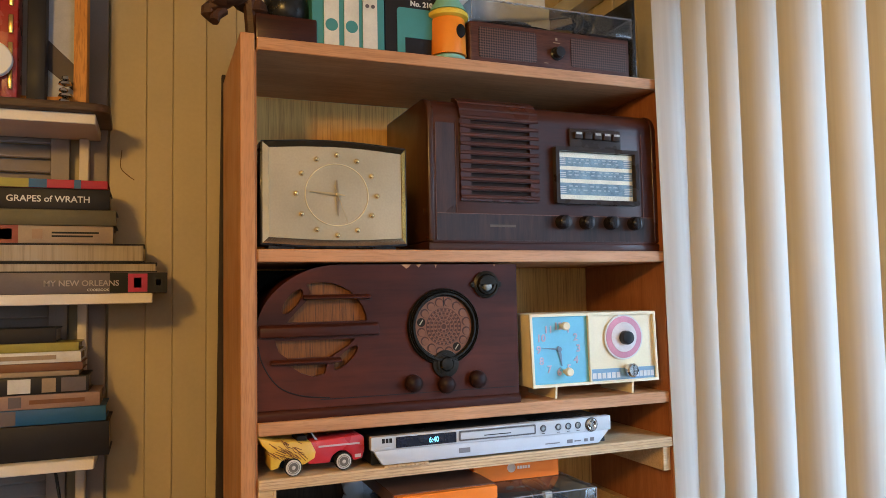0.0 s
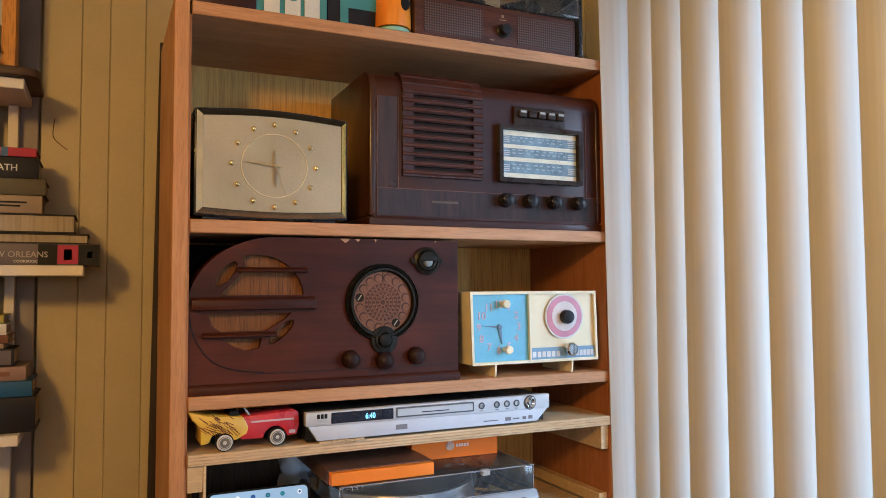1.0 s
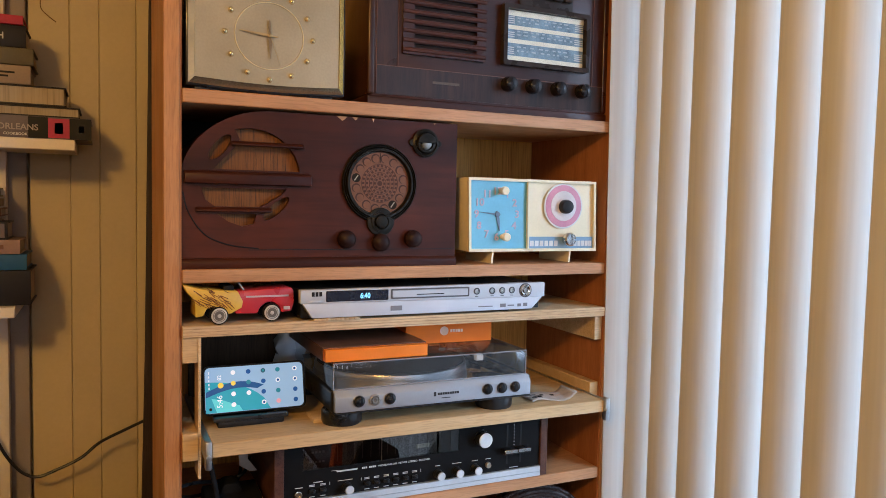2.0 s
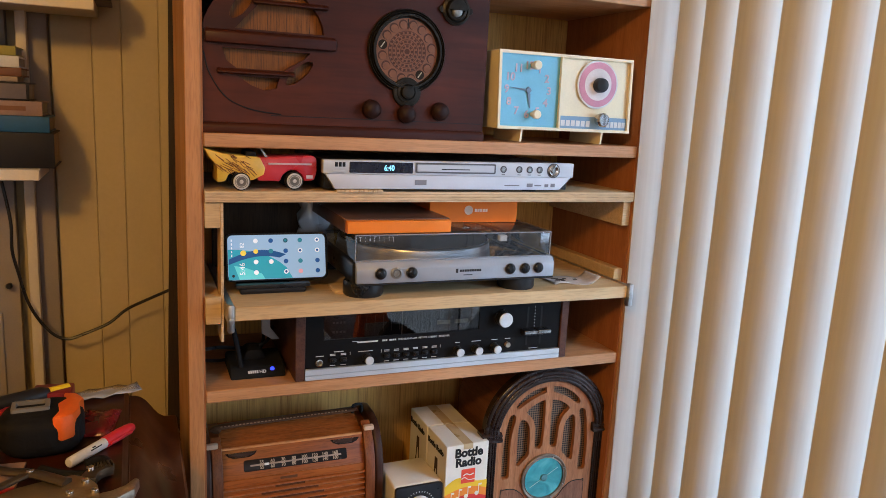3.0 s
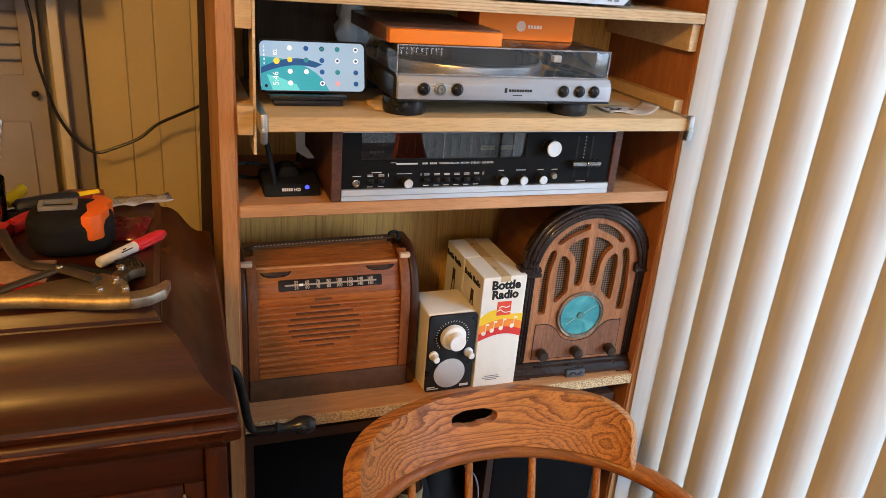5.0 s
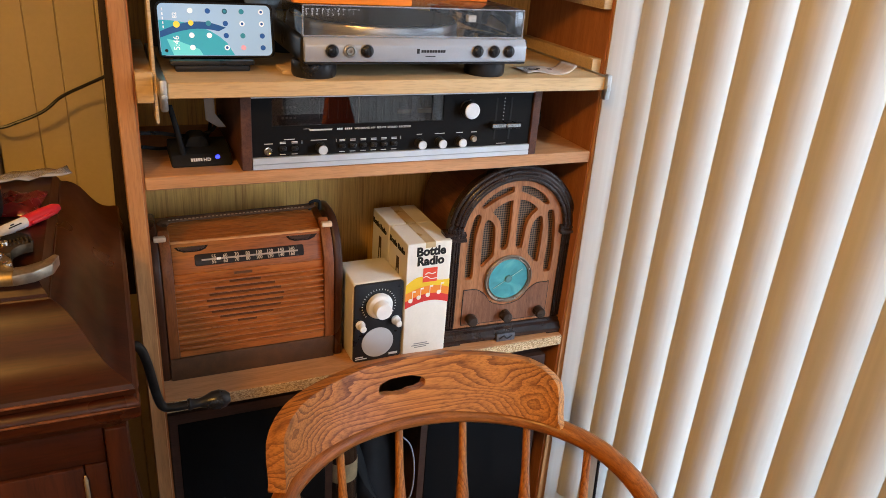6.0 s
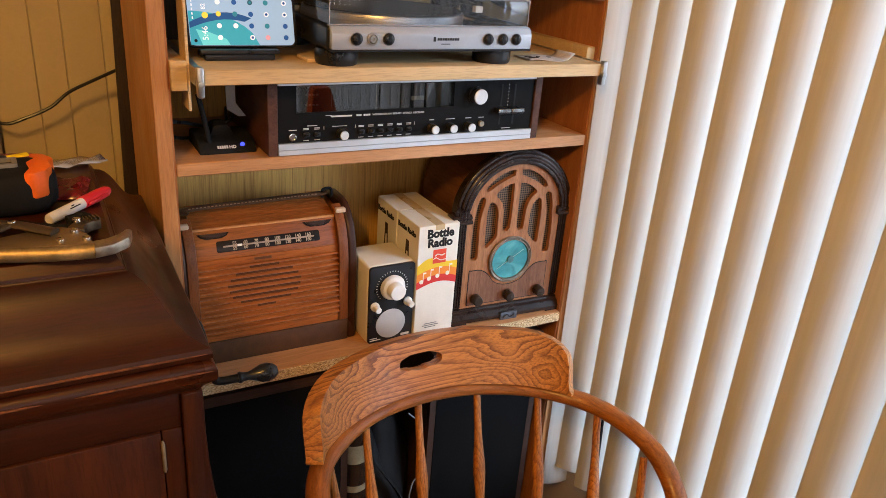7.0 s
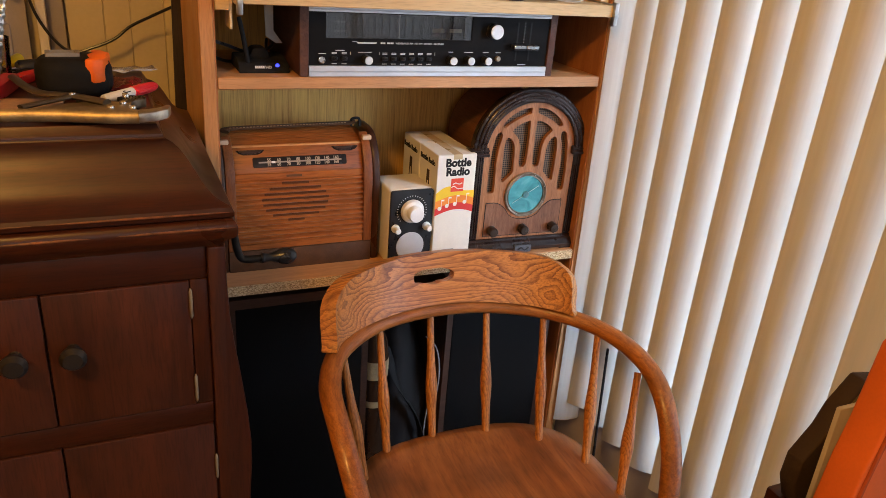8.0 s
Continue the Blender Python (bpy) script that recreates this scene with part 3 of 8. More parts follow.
part("pull_out_shelf", bm, PINE, case, "pale pine pull-out shelf")
STEEL = plain("galvanised_steel", (0.62, 0.61, 0.58), 0.35, 1.0, var=0.15, scale=60)
for a, b, s in ((0.1765, 0.1865, 1), (0.8856, 0.8895, -1)):
    bm = B()
    box(bm, a, b, 1.118, 1.41, 1.217, 1.243, 0.001, 1)
    box(bm, a - (0.002 if s < 0 else 0), b + (0.004 if s < 0 else 0), 1.105, 1.118, 1.203, 1.246, 0.003, 2)
    lathe(bm, ((a + b) / 2, 1.104, 1.222), [(0.0045, -0.002), (0.0045, 0.001), (0, 0.002)], "-y", 14)
    part("drawer_slide", bm, STEEL, case, "white-metal drawer slide")
PIN = plain("pin_hole", (0.05, 0.02, 0.01), 0.9)
for y in (FY + 0.045, BY - 0.05):
    bm = B()
    for k in range(14):
        disc(bm, (X1 - 0.0028, y, 0.76 + 0.032 * k if k < 10 else 1.53 + 0.032 * k - 0.32), 0.0022, 0.0006, "x", 8, m=None)
    part("pin_holes", bm, PIN, case)


# ---- mantel clock ----
clock = thing("mantel_clock", "brass-framed rectangular mantel clock with a cream dial", "clock", pose(0.1585, 1.160, 1.757, 0, 0, 0.8))
CW, C0, C1 = 0.2355, 0.010, 0.1685
n = 18
top = [(CW * k / n, C1 + 0.0065 * math.sin(math.pi * k / n)) for k in range(n + 1)]
bot = [(CW * k / n, C0 - 0.0045 * math.sin(math.pi * k / n)) for k in range(n + 1)]
outer = top + bot[::-1]
inset = 0.0085


def shrink(loop, d):
    cx, cz = CW / 2, (C0 + C1) / 2
    return [(cx + (a - cx) * (1 - d / (CW / 2)), cz + (b - cz) * (1 - d / ((C1 - C0) / 2))) for a, b in loop]


bm = B()
prism(bm, shrink(outer, -0.0030), 0.0062, 0.055, "xz", 0.002)
part("case", bm, BLACK, clock)
# one brass bezel; each side has its reflection put into the base colour
for seg_ids, mat_, lab in ((range(0, n), plain("dark_bronze", (0.10, 0.085, 0.06), 0.25, 1.0), "brass bezel top, dark reflection in its colour"), (range(n, n + 1), plain("pale_gold", (0.84, 0.54, 0.15), 0.22, 0.9, var=0.1), "brass bezel right side, gold reflection in its colour"), (range(n + 1, 2 * n + 1), plain("worn_bronze", (0.46, 0.40, 0.27), 0.25, 0.9), "brass bezel bottom, dull reflection in its colour"), (range(2 * n + 1, 2 * n + 2), plain("silvery_bezel", (0.62, 0.66, 0.66), 0.2, 0.5), "brass bezel left side, silvery reflection in its colour")):
    bm = B()
    inner = shrink(outer, inset)
    N = len(outer)
    for i in seg_ids:
        j = (i + 1) % N
        p = [bm.verts.new((outer[i][0], 0.004, outer[i][1])), bm.verts.new((outer[j][0], 0.004, outer[j][1])), bm.verts.new((inner[j][0], -0.002, inner[j][1])), bm.verts.new((inner[i][0], -0.002, inner[i][1]))]
        q = [bm.verts.new((v.co.x, 0.006, v.co.z)) for v in p]
        bm.faces.new(p)
        for k in range(4):
            bm.faces.new((p[k], q[k], q[(k + 1) % 4], p[(k + 1) % 4]))
    part("bezel", bm, mat_, clock, lab)
bm = B()
prism(bm, shrink(outer, inset + 0.0005), -0.0005, 0.0035, "xz")
part("dial", bm, plain("aged_cream_dial", (0.40, 0.335, 0.215), 0.34, var=0.16, scale=9, relief=0.05), clock, "aged cream dial")
cx, cz = 0.1175, 0.0880
STUD = plain("bright_gilt_stud", (0.90, 0.74, 0.44), 0.2, 0.9, var=0.1)
for k in range(12):
    a = radians(90 - 30 * k)
    bm = B()
    rz = 0.0655 if k in (5, 6, 7) else 0.0645
    lathe(bm, (cx + 0.0665 * math.cos(a), -0.0008, cz + rz * math.sin(a)), [(0.0046, 0), (0.0045, 0.0014), (0.0035, 0.0034), (0.0018, 0.0045), (0, 0.0049)], "-y", 16)
    part("hour_stud", bm, STUD, clock)
bm = B()
ringp = [(0.0526, 0), (0.0523, 0.0010), (0.0513, 0.0010), (0.0510, 0)]
tmp = bmesh.new()
loops = [[tmp.verts.new((cx + r * math.cos(2 * math.pi * i / 56), -0.0005 - h, cz + 0.965 * r * math.sin(2 * math.pi * i / 56))) for i in range(56)] for r, h in ringp]
for a, b in zip(loops, loops[1:]):
    for i in range(56):
        tmp.faces.new((a[i], a[(i + 1) % 56], b[(i + 1) % 56], b[i]))
join(bm, tmp)
part("dial_ring", bm, plain("bright_gilt_ring", (0.86, 0.72, 0.42), 0.3, 0.6, var=0.1), clock)


def clock_pointer(parent, name, x, y, z, ang, length, tail, w, mat_, thick=0.0006):
    bm = B()
    prism(bm, [(-w * 0.35, -tail), (w * 0.35, -tail), (w, length * 0.25), (w * 0.2, length), (-w * 0.2, length), (-w, length * 0.25)], -thick, thick)
    part(name, bm, mat_, parent, m=Matrix.Translation((x, y, z)) @ Matrix.Rotation(radians(ang), 4, "Y"))


GILT = plain("gilt_metal", (0.56, 0.40, 0.19), 0.3, 0.8)
clock_pointer(clock, "minute_pointer", cx, -0.004, cz, -85, 0.046, 0.012, 0.0022, GILT)
clock_pointer(clock, "hour_pointer", cx, -0.003, cz, 178, 0.034, 0.024, 0.0026, plain("dark_gilt", (0.34, 0.24, 0.14), 0.35, 0.7))
clock_pointer(clock, "second_pointer", cx, -0.005, cz, 160, 0.048, 0.016, 0.0006, GILT, 0.0003)
bm = B()
lathe(bm, (cx, -0.0005, cz), [(0.003, 0), (0.003, 0.006), (0, 0.007)], "-y", 14)
part("hub", bm, GILT, clock)
bm = B()
box(bm, 0.01, 0.05, 0.012, 0.05, 0.0, 0.009, 0.002)
f1 = part("foot", bm, BLACK, clock)
again(f1, clock, pose(0.17, 0, 0))

# ---- large table radio with push buttons ----
WAL = wood("dark_walnut", (0.030, 0.0070, 0.0036), (0.066, 0.0152, 0.0072), 0.30, "x", 0.6, 0.6, coat=0.12, relief=0.015, stain=0.4, pores=0.3)
WAL_UP = wood("striped_walnut_veneer", (0.013, 0.0045, 0.0028), (0.075, 0.030, 0.018), 0.32, "z", 1.0, 0.5, coat=0.08, relief=0.015, stain=0.4)
WAL_SIDE = wood("walnut_edge", (0.034, 0.010, 0.004), (0.072, 0.024, 0.009), 0.3, "z", 1.0, 0.5, coat=0.3)
for mt in (WAL, WAL_UP):
    mt.node_tree.nodes["Principled BSDF"].inputs["Specular IOR Level"].default_value = 0.42
ra = thing("table_radio", "dark walnut push-button table radio with slatted grille", "radio", pose(0.436, 1.172, 1.757))
W, H, D = 0.4755, 0.2675, 0.235
bm = B()
prism(bm, [(0.0, 0.012), (0.0, H - 0.035)] + [(0.035 + 0.035 * math.cos(radians(a)), H - 0.035 + 0.035 * math.sin(radians(a))) for a in range(170, 89, -16)] + [(D, H), (D, 0.012)], 0.006, W - 0.006, "yz", 0.003)
part("cabinet", bm, WAL, ra)
bm = B()
prism(bm, [(-0.002, 0.0), (-0.002, 0.0135), (0.004, 0.016), (D, 0.016), (D, 0.0)], 0.0, W, "yz", 0.0015)
part("plinth", bm, WAL, ra)
for x in (0.0, W - 0.013):
    bm = B()
    prism(bm, [(-0.0015, 0.0165), (-0.0015, H - 0.03)] + [(0.034 + 0.0355 * math.cos(radians(a)), H - 0.034 + 0.0355 * math.sin(radians(a))) for a in range(170, 89, -16)] + [(D - 0.002, H + 0.001), (D - 0.002, 0.0165)], x, x + 0.0125, "yz", 0.004, 3)
    part("end_panel", bm, WAL_SIDE if x < 0.1 else WAL, ra)
bm = B()
box(bm, 0.014, 0.050, -0.0012, 0.001, 0.018, 0.222)
part("veneer_band", bm, WAL_UP, ra)
bm = B()
box(bm, 0.014, W - 0.014, -0.0014, 0.001, 0.018, 0.064)
part("veneer_band", bm, WAL_UP, ra)
slots = [[(0.078, z), (0.194, z), (0.194, z + 0.0068), (0.078, z + 0.0068)] for z in [0.0975 + 0.01555 * k for k in range(9)]]
bm = B()
cut_panel(bm, rounded(0.058, 0.211, 0.086, 0.2345, 0.003), slots, -0.0075, -0.0015)
gr = part("grille", bm, WAL, ra, "slatted wooden grille")
bm = B()
box(bm, 0.06, 0.209, -0.0012, -0.0002, 0.088, 0.226)
part("grille_cloth", bm, plain("dark_cloth", (0.016, 0.009, 0.007), 0.9, relief=0.4), ra)
# rib walnut raised in tone, in place of the sheen along the slats
bm = B()
tube(bm, [(0.058, -0.0072, 0), (0.134, -0.0072, 0), (0.211, -0.0072, 0)], 0.0036, 10, 2)
rib = part("rib", bm, wood("worn_walnut_rib", (0.048, 0.0145, 0.0085), (0.100, 0.032, 0.019), 0.32, "x", 0.8, 0.5, coat=0.12, relief=0.015, stain=0.3), gr, m=pose(0, 0, 0.0930))
for z in [0.0930 + 0.01555 * k for k in range(1, 10)]:
    again(rib, gr, pose(0, 0, z))
for a in (156, 133, 110):
    again(rib, gr, pose(0, 0.0422 + 0.0415 * math.cos(radians(a)), 0.2310 + 0.0405 * math.sin(radians(a))))
bm = B()
bow = [(0.0355 + q * math.cos(radians(a)), 0.2320 + q * math.sin(radians(a))) for q, steps in ((0.0430, range(180, 95, -12)), (0.0340, range(96, 181, 12))) for a in steps]
prism(bm, bow, 0.058, 0.211, "yz")
part("grille_crown", bm, WAL, gr, "ribbed top of the grille curving back")
BAKE = plain("brown_bakelite", (0.035, 0.022, 0.016), 0.3, var=0.2)
bm = B()
cut_panel(bm, rounded(0.244, 0.424, 0.086, 0.191, 0.003), [rounded(0.2515, 0.4165, 0.094, 0.1835, 0.002)], -0.013, -0.0005)
sc = part("dial_frame", bm, BAKE, ra, "brown bakelite dial frame")
zs = [0.0945, 0.104, 0.126, 0.1335, 0.150, 0.157, 0.1735, 0.183]
for k in range(7):
    bm = B()
    box(bm, 0.252, 0.416, -0.0022, -0.0008, zs[k], zs[k + 1])
    part("scale_band", bm, plain("scale_cream", (0.84, 0.79, 0.62), 0.5) if k % 2 == 0 else plain("scale_blue", (0.22, 0.33, 0.40), 0.5, var=0.3, scale=60), sc)
rows = []
for k, z in enumerate((0.107, 0.1365, 0.160)):
    for e, w_ in ((0.254, 0.016), (0.397, 0.017)):
        rows += [(e, e + w_, z + 0.0035 * i, z + 0.0035 * i + 0.0016) for i in range(4 if k != 1 else 3)]
bars("scale_print", rows, PALE, sc, -0.0026)
rng = random.Random(4)
rows = []
for z in (0.112, 0.119, 0.140, 0.146, 0.163, 0.169):
    x = 0.276
    while x < 0.388:
        w_ = rng.uniform(0.003, 0.009)
        rows.append((x, x + w_, z, z + 0.0022))
        x += w_ + rng.uniform(0.004, 0.012)
bars("scale_print", rows, plain("faded_print", (0.42, 0.50, 0.55), 0.6), sc, -0.0026)
bm = B()
box(bm, 0.2515, 0.4165, -0.0085, -0.0075, 0.094, 0.1835)
part("dial_glass", bm, clear("dial_glass_clear", (1, 1, 1), 0.02, 0.0, 1.18), sc)
bm = B()
box(bm, 0.278, 0.390, -0.0065, -0.0005, 0.192, 0.228, 0.003)
pb = part("button_plate", bm, BAKE, ra)
for k in range(5):
    bm = B()
    box(bm, 0.285 + k * 0.0206, 0.302 + k * 0.0206, -0.0145, -0.006, 0.207, 0.2205, 0.0025)
    key = part("push_button", bm, BAKE, pb)
    # bar near the top of each key, grey on all but the second
    bm = B()
    box(bm, 0.2875 + k * 0.0206, 0.2995 + k * 0.0206, -0.0150, -0.0146, 0.2150, 0.2190)
    part("button_label", bm, plain("grey_label", (0.48, 0.46, 0.42), 0.4, var=0.3, scale=200) if k != 1 else BAKE, key)
KNOB = plain("glossy_black_knob", (0.012, 0.010, 0.011), 0.16, var=0.2)
for x in (0.258, 0.308, 0.361, 0.414):
    bm = B()
    lathe(bm, (x, -0.0010, 0.0525), [(0.0125, 0), (0.0135, 0.006), (0.0125, 0.012), (0.0105, 0.0165), (0.0115, 0.020), (0.0085, 0.0225), (0, 0.0235)], "-y", 28)
    part("knob", bm, KNOB, ra)
bars("maker_plate", [(0.115, 0.165, 0.042, 0.046)], plain("dull_gilt", (0.13, 0.09, 0.06), 0.4), ra, -0.0016)
LINE = plain("inlay_line", (0.17, 0.075, 0.045), 0.4)
bars("inlay_line", [(0.0515, 0.0525, 0.064, 0.225), (0.014, W - 0.014, 0.064, 0.0652), (0.014, 0.0148, 0.02, 0.222), (0.4385, 0.4393, 0.064, 0.225)], LINE, ra, -0.0016)

# ---- rounded wooden table radio with a round dial ----
RED = wood("worn_red_mahogany", (0.030, 0.0062, 0.0024), (0.105, 0.0215, 0.0070), 0.40, "x", 0.30, 0.8, coat=0.0, relief=0.12, stain=0.7, pores=0.25)
RED.node_tree.nodes["Principled BSDF"].inputs["Specular IOR Level"].default_value = 0.22
rb = thing("table_radio", "worn reddish-brown wooden radio with round copper dial", "radio", pose(0.147, 1.166, 1.492))
W, H, D = 0.450, 0.241, 0.21
shape = [(0.0, 0.016), (W, 0.016), (W, H)] + [(0.135 + 0.135 * math.cos(radians(a)), 0.128 + (H - 0.128) * math.sin(radians(a))) for a in range(90, 181, 6)]


def ell(cx_, cz_, rx, rz_, a0=0, a1=360, n_=20, lean=0):
    out = []
    for i in range(n_ + (0 if a1 - a0 == 360 else 1)):
        a = radians(a0 + (a1 - a0) * i / n_)
        u, v = rx * math.cos(a), rz_ * math.sin(a)
        out.append((cx_ + u * math.cos(radians(lean)) - v * math.sin(radians(lean)), cz_ + u * math.sin(radians(lean)) + v * math.cos(radians(lean))))
    return out


open1 = [(0.048, 0.150), (0.178, 0.150)] + [(0.103 + 0.0765 * math.cos(radians(a)), 0.140 + 0.0735 * math.sin(radians(a))) for a in (16, 28, 40, 52, 64, 76, 88, 100, 108)] + [(0.086, 0.196), (0.078, 0.182), (0.062, 0.166)]
open2 = [(0.030, 0.122), (0.036, 0.104), (0.050, 0.094), (0.118, 0.094), (0.148, 0.112), (0.158, 0.122)]
open3 = [(0.052, 0.083), (0.112, 0.083), (0.108, 0.068), (0.090, 0.064), (0.070, 0.071)]
open4, open5 = ell(0.057, 0.183, 0.024, 0.0095, lean=50), ell(0.142, 0.092, 0.026, 0.0085, lean=42)
bm = B()
cut_panel(bm, shape, [open1, open2, open3, open4, open5], 0.0, 0.012)
part("front_panel", bm, RED, rb)
bm = B()
prism(bm, shape, 0.0135, D, "xz", 0.002)
part("cabinet", bm, RED, rb)
bm = B()
prism(bm, [(0.010, 0.056), (0.19, 0.056), (0.19, 0.226)] + [(0.135 + 0.124 * math.cos(radians(a)), 0.128 + 0.100 * math.sin(radians(a))) for a in range(90, 181, 9)], 0.0122, 0.0132)
part("grille_cloth", bm, streaks("golden_speaker_cloth", (0.012, 0.0035, 0.0010), (0.27, 0.092, 0.014), 0.8, 2.2), rb, "frayed golden brown speaker cloth")
for x0, x1, z0, z1, d in ((0.006, 0.195, 0.128, 0.146, 0.011), (0.073, 0.183, 0.186, 0.192, 0.010), (0.022, 0.134, 0.086, 0.092, 0.010)):
    bm = B()
    prism(bm, [(-d, z0), (-d, z1 - 0.003), (-0.0003, z1 + 0.002), (-0.0003, z0 - 0.001)], x0, x1, "yz", 0.002)
    part("louvre", bm, RED, rb)
bm = B()
prism(bm, [(-0.006, 0.0), (-0.006, 0.011), (-0.002, 0.0158), (D, 0.0158), (D, 0.0)], -0.0005, W + 0.0008, "yz", 0.0015)
part("plinth", bm, RED, rb)
# black board added as the shade behind the rounded corner
bm = B()
box(bm, 0.001, W - 0.004, D + 0.001, D + 0.008, 0.016, H - 0.002, 0.001)
part("back_cover", bm, MATT, rb)
BRONZE = plain("dark_bronze_casting", (0.028, 0.024, 0.019), 0.38, 0.6, var=0.3, scale=80, relief=0.2)
COPPER = plain("copper_dial", (0.20, 0.078, 0.034), 0.45, 0.1, var=0.2, scale=60)
COP_D = plain("copper_shadow", (0.075, 0.026, 0.011), 0.5, 0.1, var=0.2)
esc = part("escutcheon", lathe(B(), (0.310, -0.0003, 0.136), [(0.0645, 0), (0.0645, 0.003), (0.0628, 0.0058), (0.0612, 0.0036), (0.0596, 0.0068), (0.0580, 0.0044), (0.0566, 0.0090), (0.0535, 0.009), (0.0520, 0.0025), (0.0505, 0.0025), (0.0505, 0.0)], "-y", 56), BRONZE, rb, "dark bronze dial surround")
bm = B()
disc(bm, (0.312, -0.0003, 0.0735), 0.0235, 0.0055, "-y", 28, 0.002)
lathe(bm, (0.312, -0.0058, 0.0735), [(0.0165, 0), (0.0165, 0.002), (0.013, 0.003), (0.011, 0.001), (0.010, 0.006), (0.007, 0.007), (0, 0.0072)], "-y", 24)
part("lower_lobe", bm, BRONZE, esc)
bm = B()
disc(bm, (0.310, -0.0006, 0.136), 0.0508, 0.0018)
dial = part("dial_plate", bm, COPPER, rb, "copper dial plate with finger holes")
# flat raised discs; the offset paler one leaves a painted shade crescent
for k in range(16):
    a = radians(90 + 11.25 + 22.5 * k)
    hx, hz, r_ = 0.310 + 0.0412 * math.cos(a), 0.136 + 0.0415 * math.sin(a), 0.0074
    bm = B()
    disc(bm, (hx, -0.0024, hz), r_, 0.0004, "-y", 20)
    hole = part("finger_hole", bm, COP_D if k not in (3, 9) else plain("worn_brass_plug", (0.030, 0.020, 0.012), 0.3, 0.6), dial)
    bm = B()
    if k in (3, 9):
        box(bm, -0.0052, 0.0052, -0.0034, -0.0028, -0.0008, 0.0008, m=pose(hx, 0, hz) @ Matrix.Rotation(radians(-55), 4, "Y"))
        part("screw_slot", bm, plain("worn_brass_slot", (0.42, 0.34, 0.22), 0.35, 0.7), hole)
    else:
        disc(bm, (hx + 0.0009, -0.0028, hz - 0.0011), r_ * 0.80, 0.0004, "-y", 20)
        part("hole_floor", bm, COPPER, hole)
bm = B()
for r_ in (0.0315, 0.0255, 0.0185, 0.0115):
    lathe(bm, (0.310, -0.0023, 0.136), [(r_, 0), (r_, 0.0006), (r_ - 0.0009, 0.0006), (r_ - 0.0009, 0)], "-y", 40)
disc(bm, (0.310, -0.0023, 0.136), 0.0042, 0.0007, "-y", 20)
for r_, n_ in ((0.0285, 26), (0.022, 20), (0.015, 14), (0.0080, 8)):
    for k in range(n_):
        a = 2 * math.pi * k / n_
        box(bm, -0.0017, 0.0017, -0.0030, -0.0023, -0.0019, 0.0019, m=Matrix.Translation((0.310 + r_ * math.cos(a), 0, 0.136 + r_ * math.sin(a))) @ Matrix.Rotation(-a, 4, "Y"))
part("dial_print", bm, COP_D, dial)
bm = B()
box(bm, 0.3094, 0.3106, -0.0032, -0.0023, 0.170, 0.1855)
part("pointer", bm, BRONZE, dial)
bm = B()
lathe(bm, (0.390, -0.0003, 0.206), [(0.0235, 0), (0.0235, 0.004), (0.020, 0.006), (0.018, 0.004), (0.016, 0.008), (0.0125, 0.009), (0.0115, 0.004), (0, 0.003)], "-y", 32)
for s in (-1, 1):
    disc(bm, (0.390 + s * 0.024, -0.0003, 0.206), 0.0055, 0.004, "-y", 14, 0.001)
eye = part("tuning_eye", bm, BRONZE, rb, "dark bronze tuning-eye bezel")
bm = B()
prism(bm, arc(0.390, 0.2055, 0.0165, 0, 180, 16), -0.0125, -0.008, "xz", 0.0012)
for k in range(3):
    tube(bm, [(0.390 + (0.019 + 0.002 * k) * math.cos(radians(a)), -0.006 + 0.001 * k, 0.206 + (0.019 + 0.002 * k) * math.sin(radians(a))) for a in range(10, 171, 20)], 0.0008, 6, 3)
part("eye_hood", bm, BRONZE, eye)
bm = B()
lathe(bm, (0.391, -0.0030, 0.204), [(0.0095, 0), (0.0095, 0.003), (0.0075, 0.0065), (0.004, 0.008), (0, 0.0085)], "-y", 20)
part("lens", bm, plain("smoky_glass", (0.32, 0.34, 0.33), 0.08, 0.3, var=0.3, scale=90), eye)
for x, z in ((0.254, 0.0445), (0.312, 0.0395), (0.369, 0.0455)):
    bm = B()
    lathe(bm, (x, -0.0003, z), [(0.0145, 0), (0.0150, 0.004), (0.0138, 0.008), (0.0142, 0.011), (0.0105, 0.0165), (0.0055, 0.0192), (0, 0.0198)], "-y", 22)
    part("knob", bm, plain("dark_wood_knob", (0.020, 0.0065, 0.0045), 0.42), rb)
BARE = plain("bare_wood_chip", (0.52, 0.29, 0.15), 0.8)
for x, w_, h_ in ((0.236, 0.018, 0.007), (0.262, 0.010, 0.005), (0.296, 0.004, 0.006), (0.405, 0.004, 0.004)):
    bm = B()
    prism(bm, [(x, H), (x + w_, H), (x + w_ * 0.8, H - h_ * 0.6), (x + w_ * 0.55, H - h_), (x + w_ * 0.3, H - h_ * 0.5)], -0.0006, 0.0002)
    part("veneer_chip", bm, BARE, rb, "chipped pale veneer edge")
# groove that rounds the lower corner
bm = B()
tube(bm, [(0.004 + 0.0, -0.0002, 0.115), (0.012, -0.0002, 0.085), (0.035, -0.0002, 0.052), (0.07, -0.0002, 0.036), (0.115, -0.0002, 0.030)], 0.0011, 6, 6)
part("inlay_groove", bm, INK, rb)
bars("inlay_line", [(0.10, 0.446, 0.0275, 0.0287)], INK, rb, -0.0001)

# ---- toy clock radio ----
BLUE = plain("sky_blue_panel", (0.15, 0.46, 0.62), 0.45, var=0.07)
MAUVE = plain("mauve_print", (0.50, 0.42, 0.50), 0.5)
PINK = plain("pink_print", (0.58, 0.26, 0.34), 0.5)
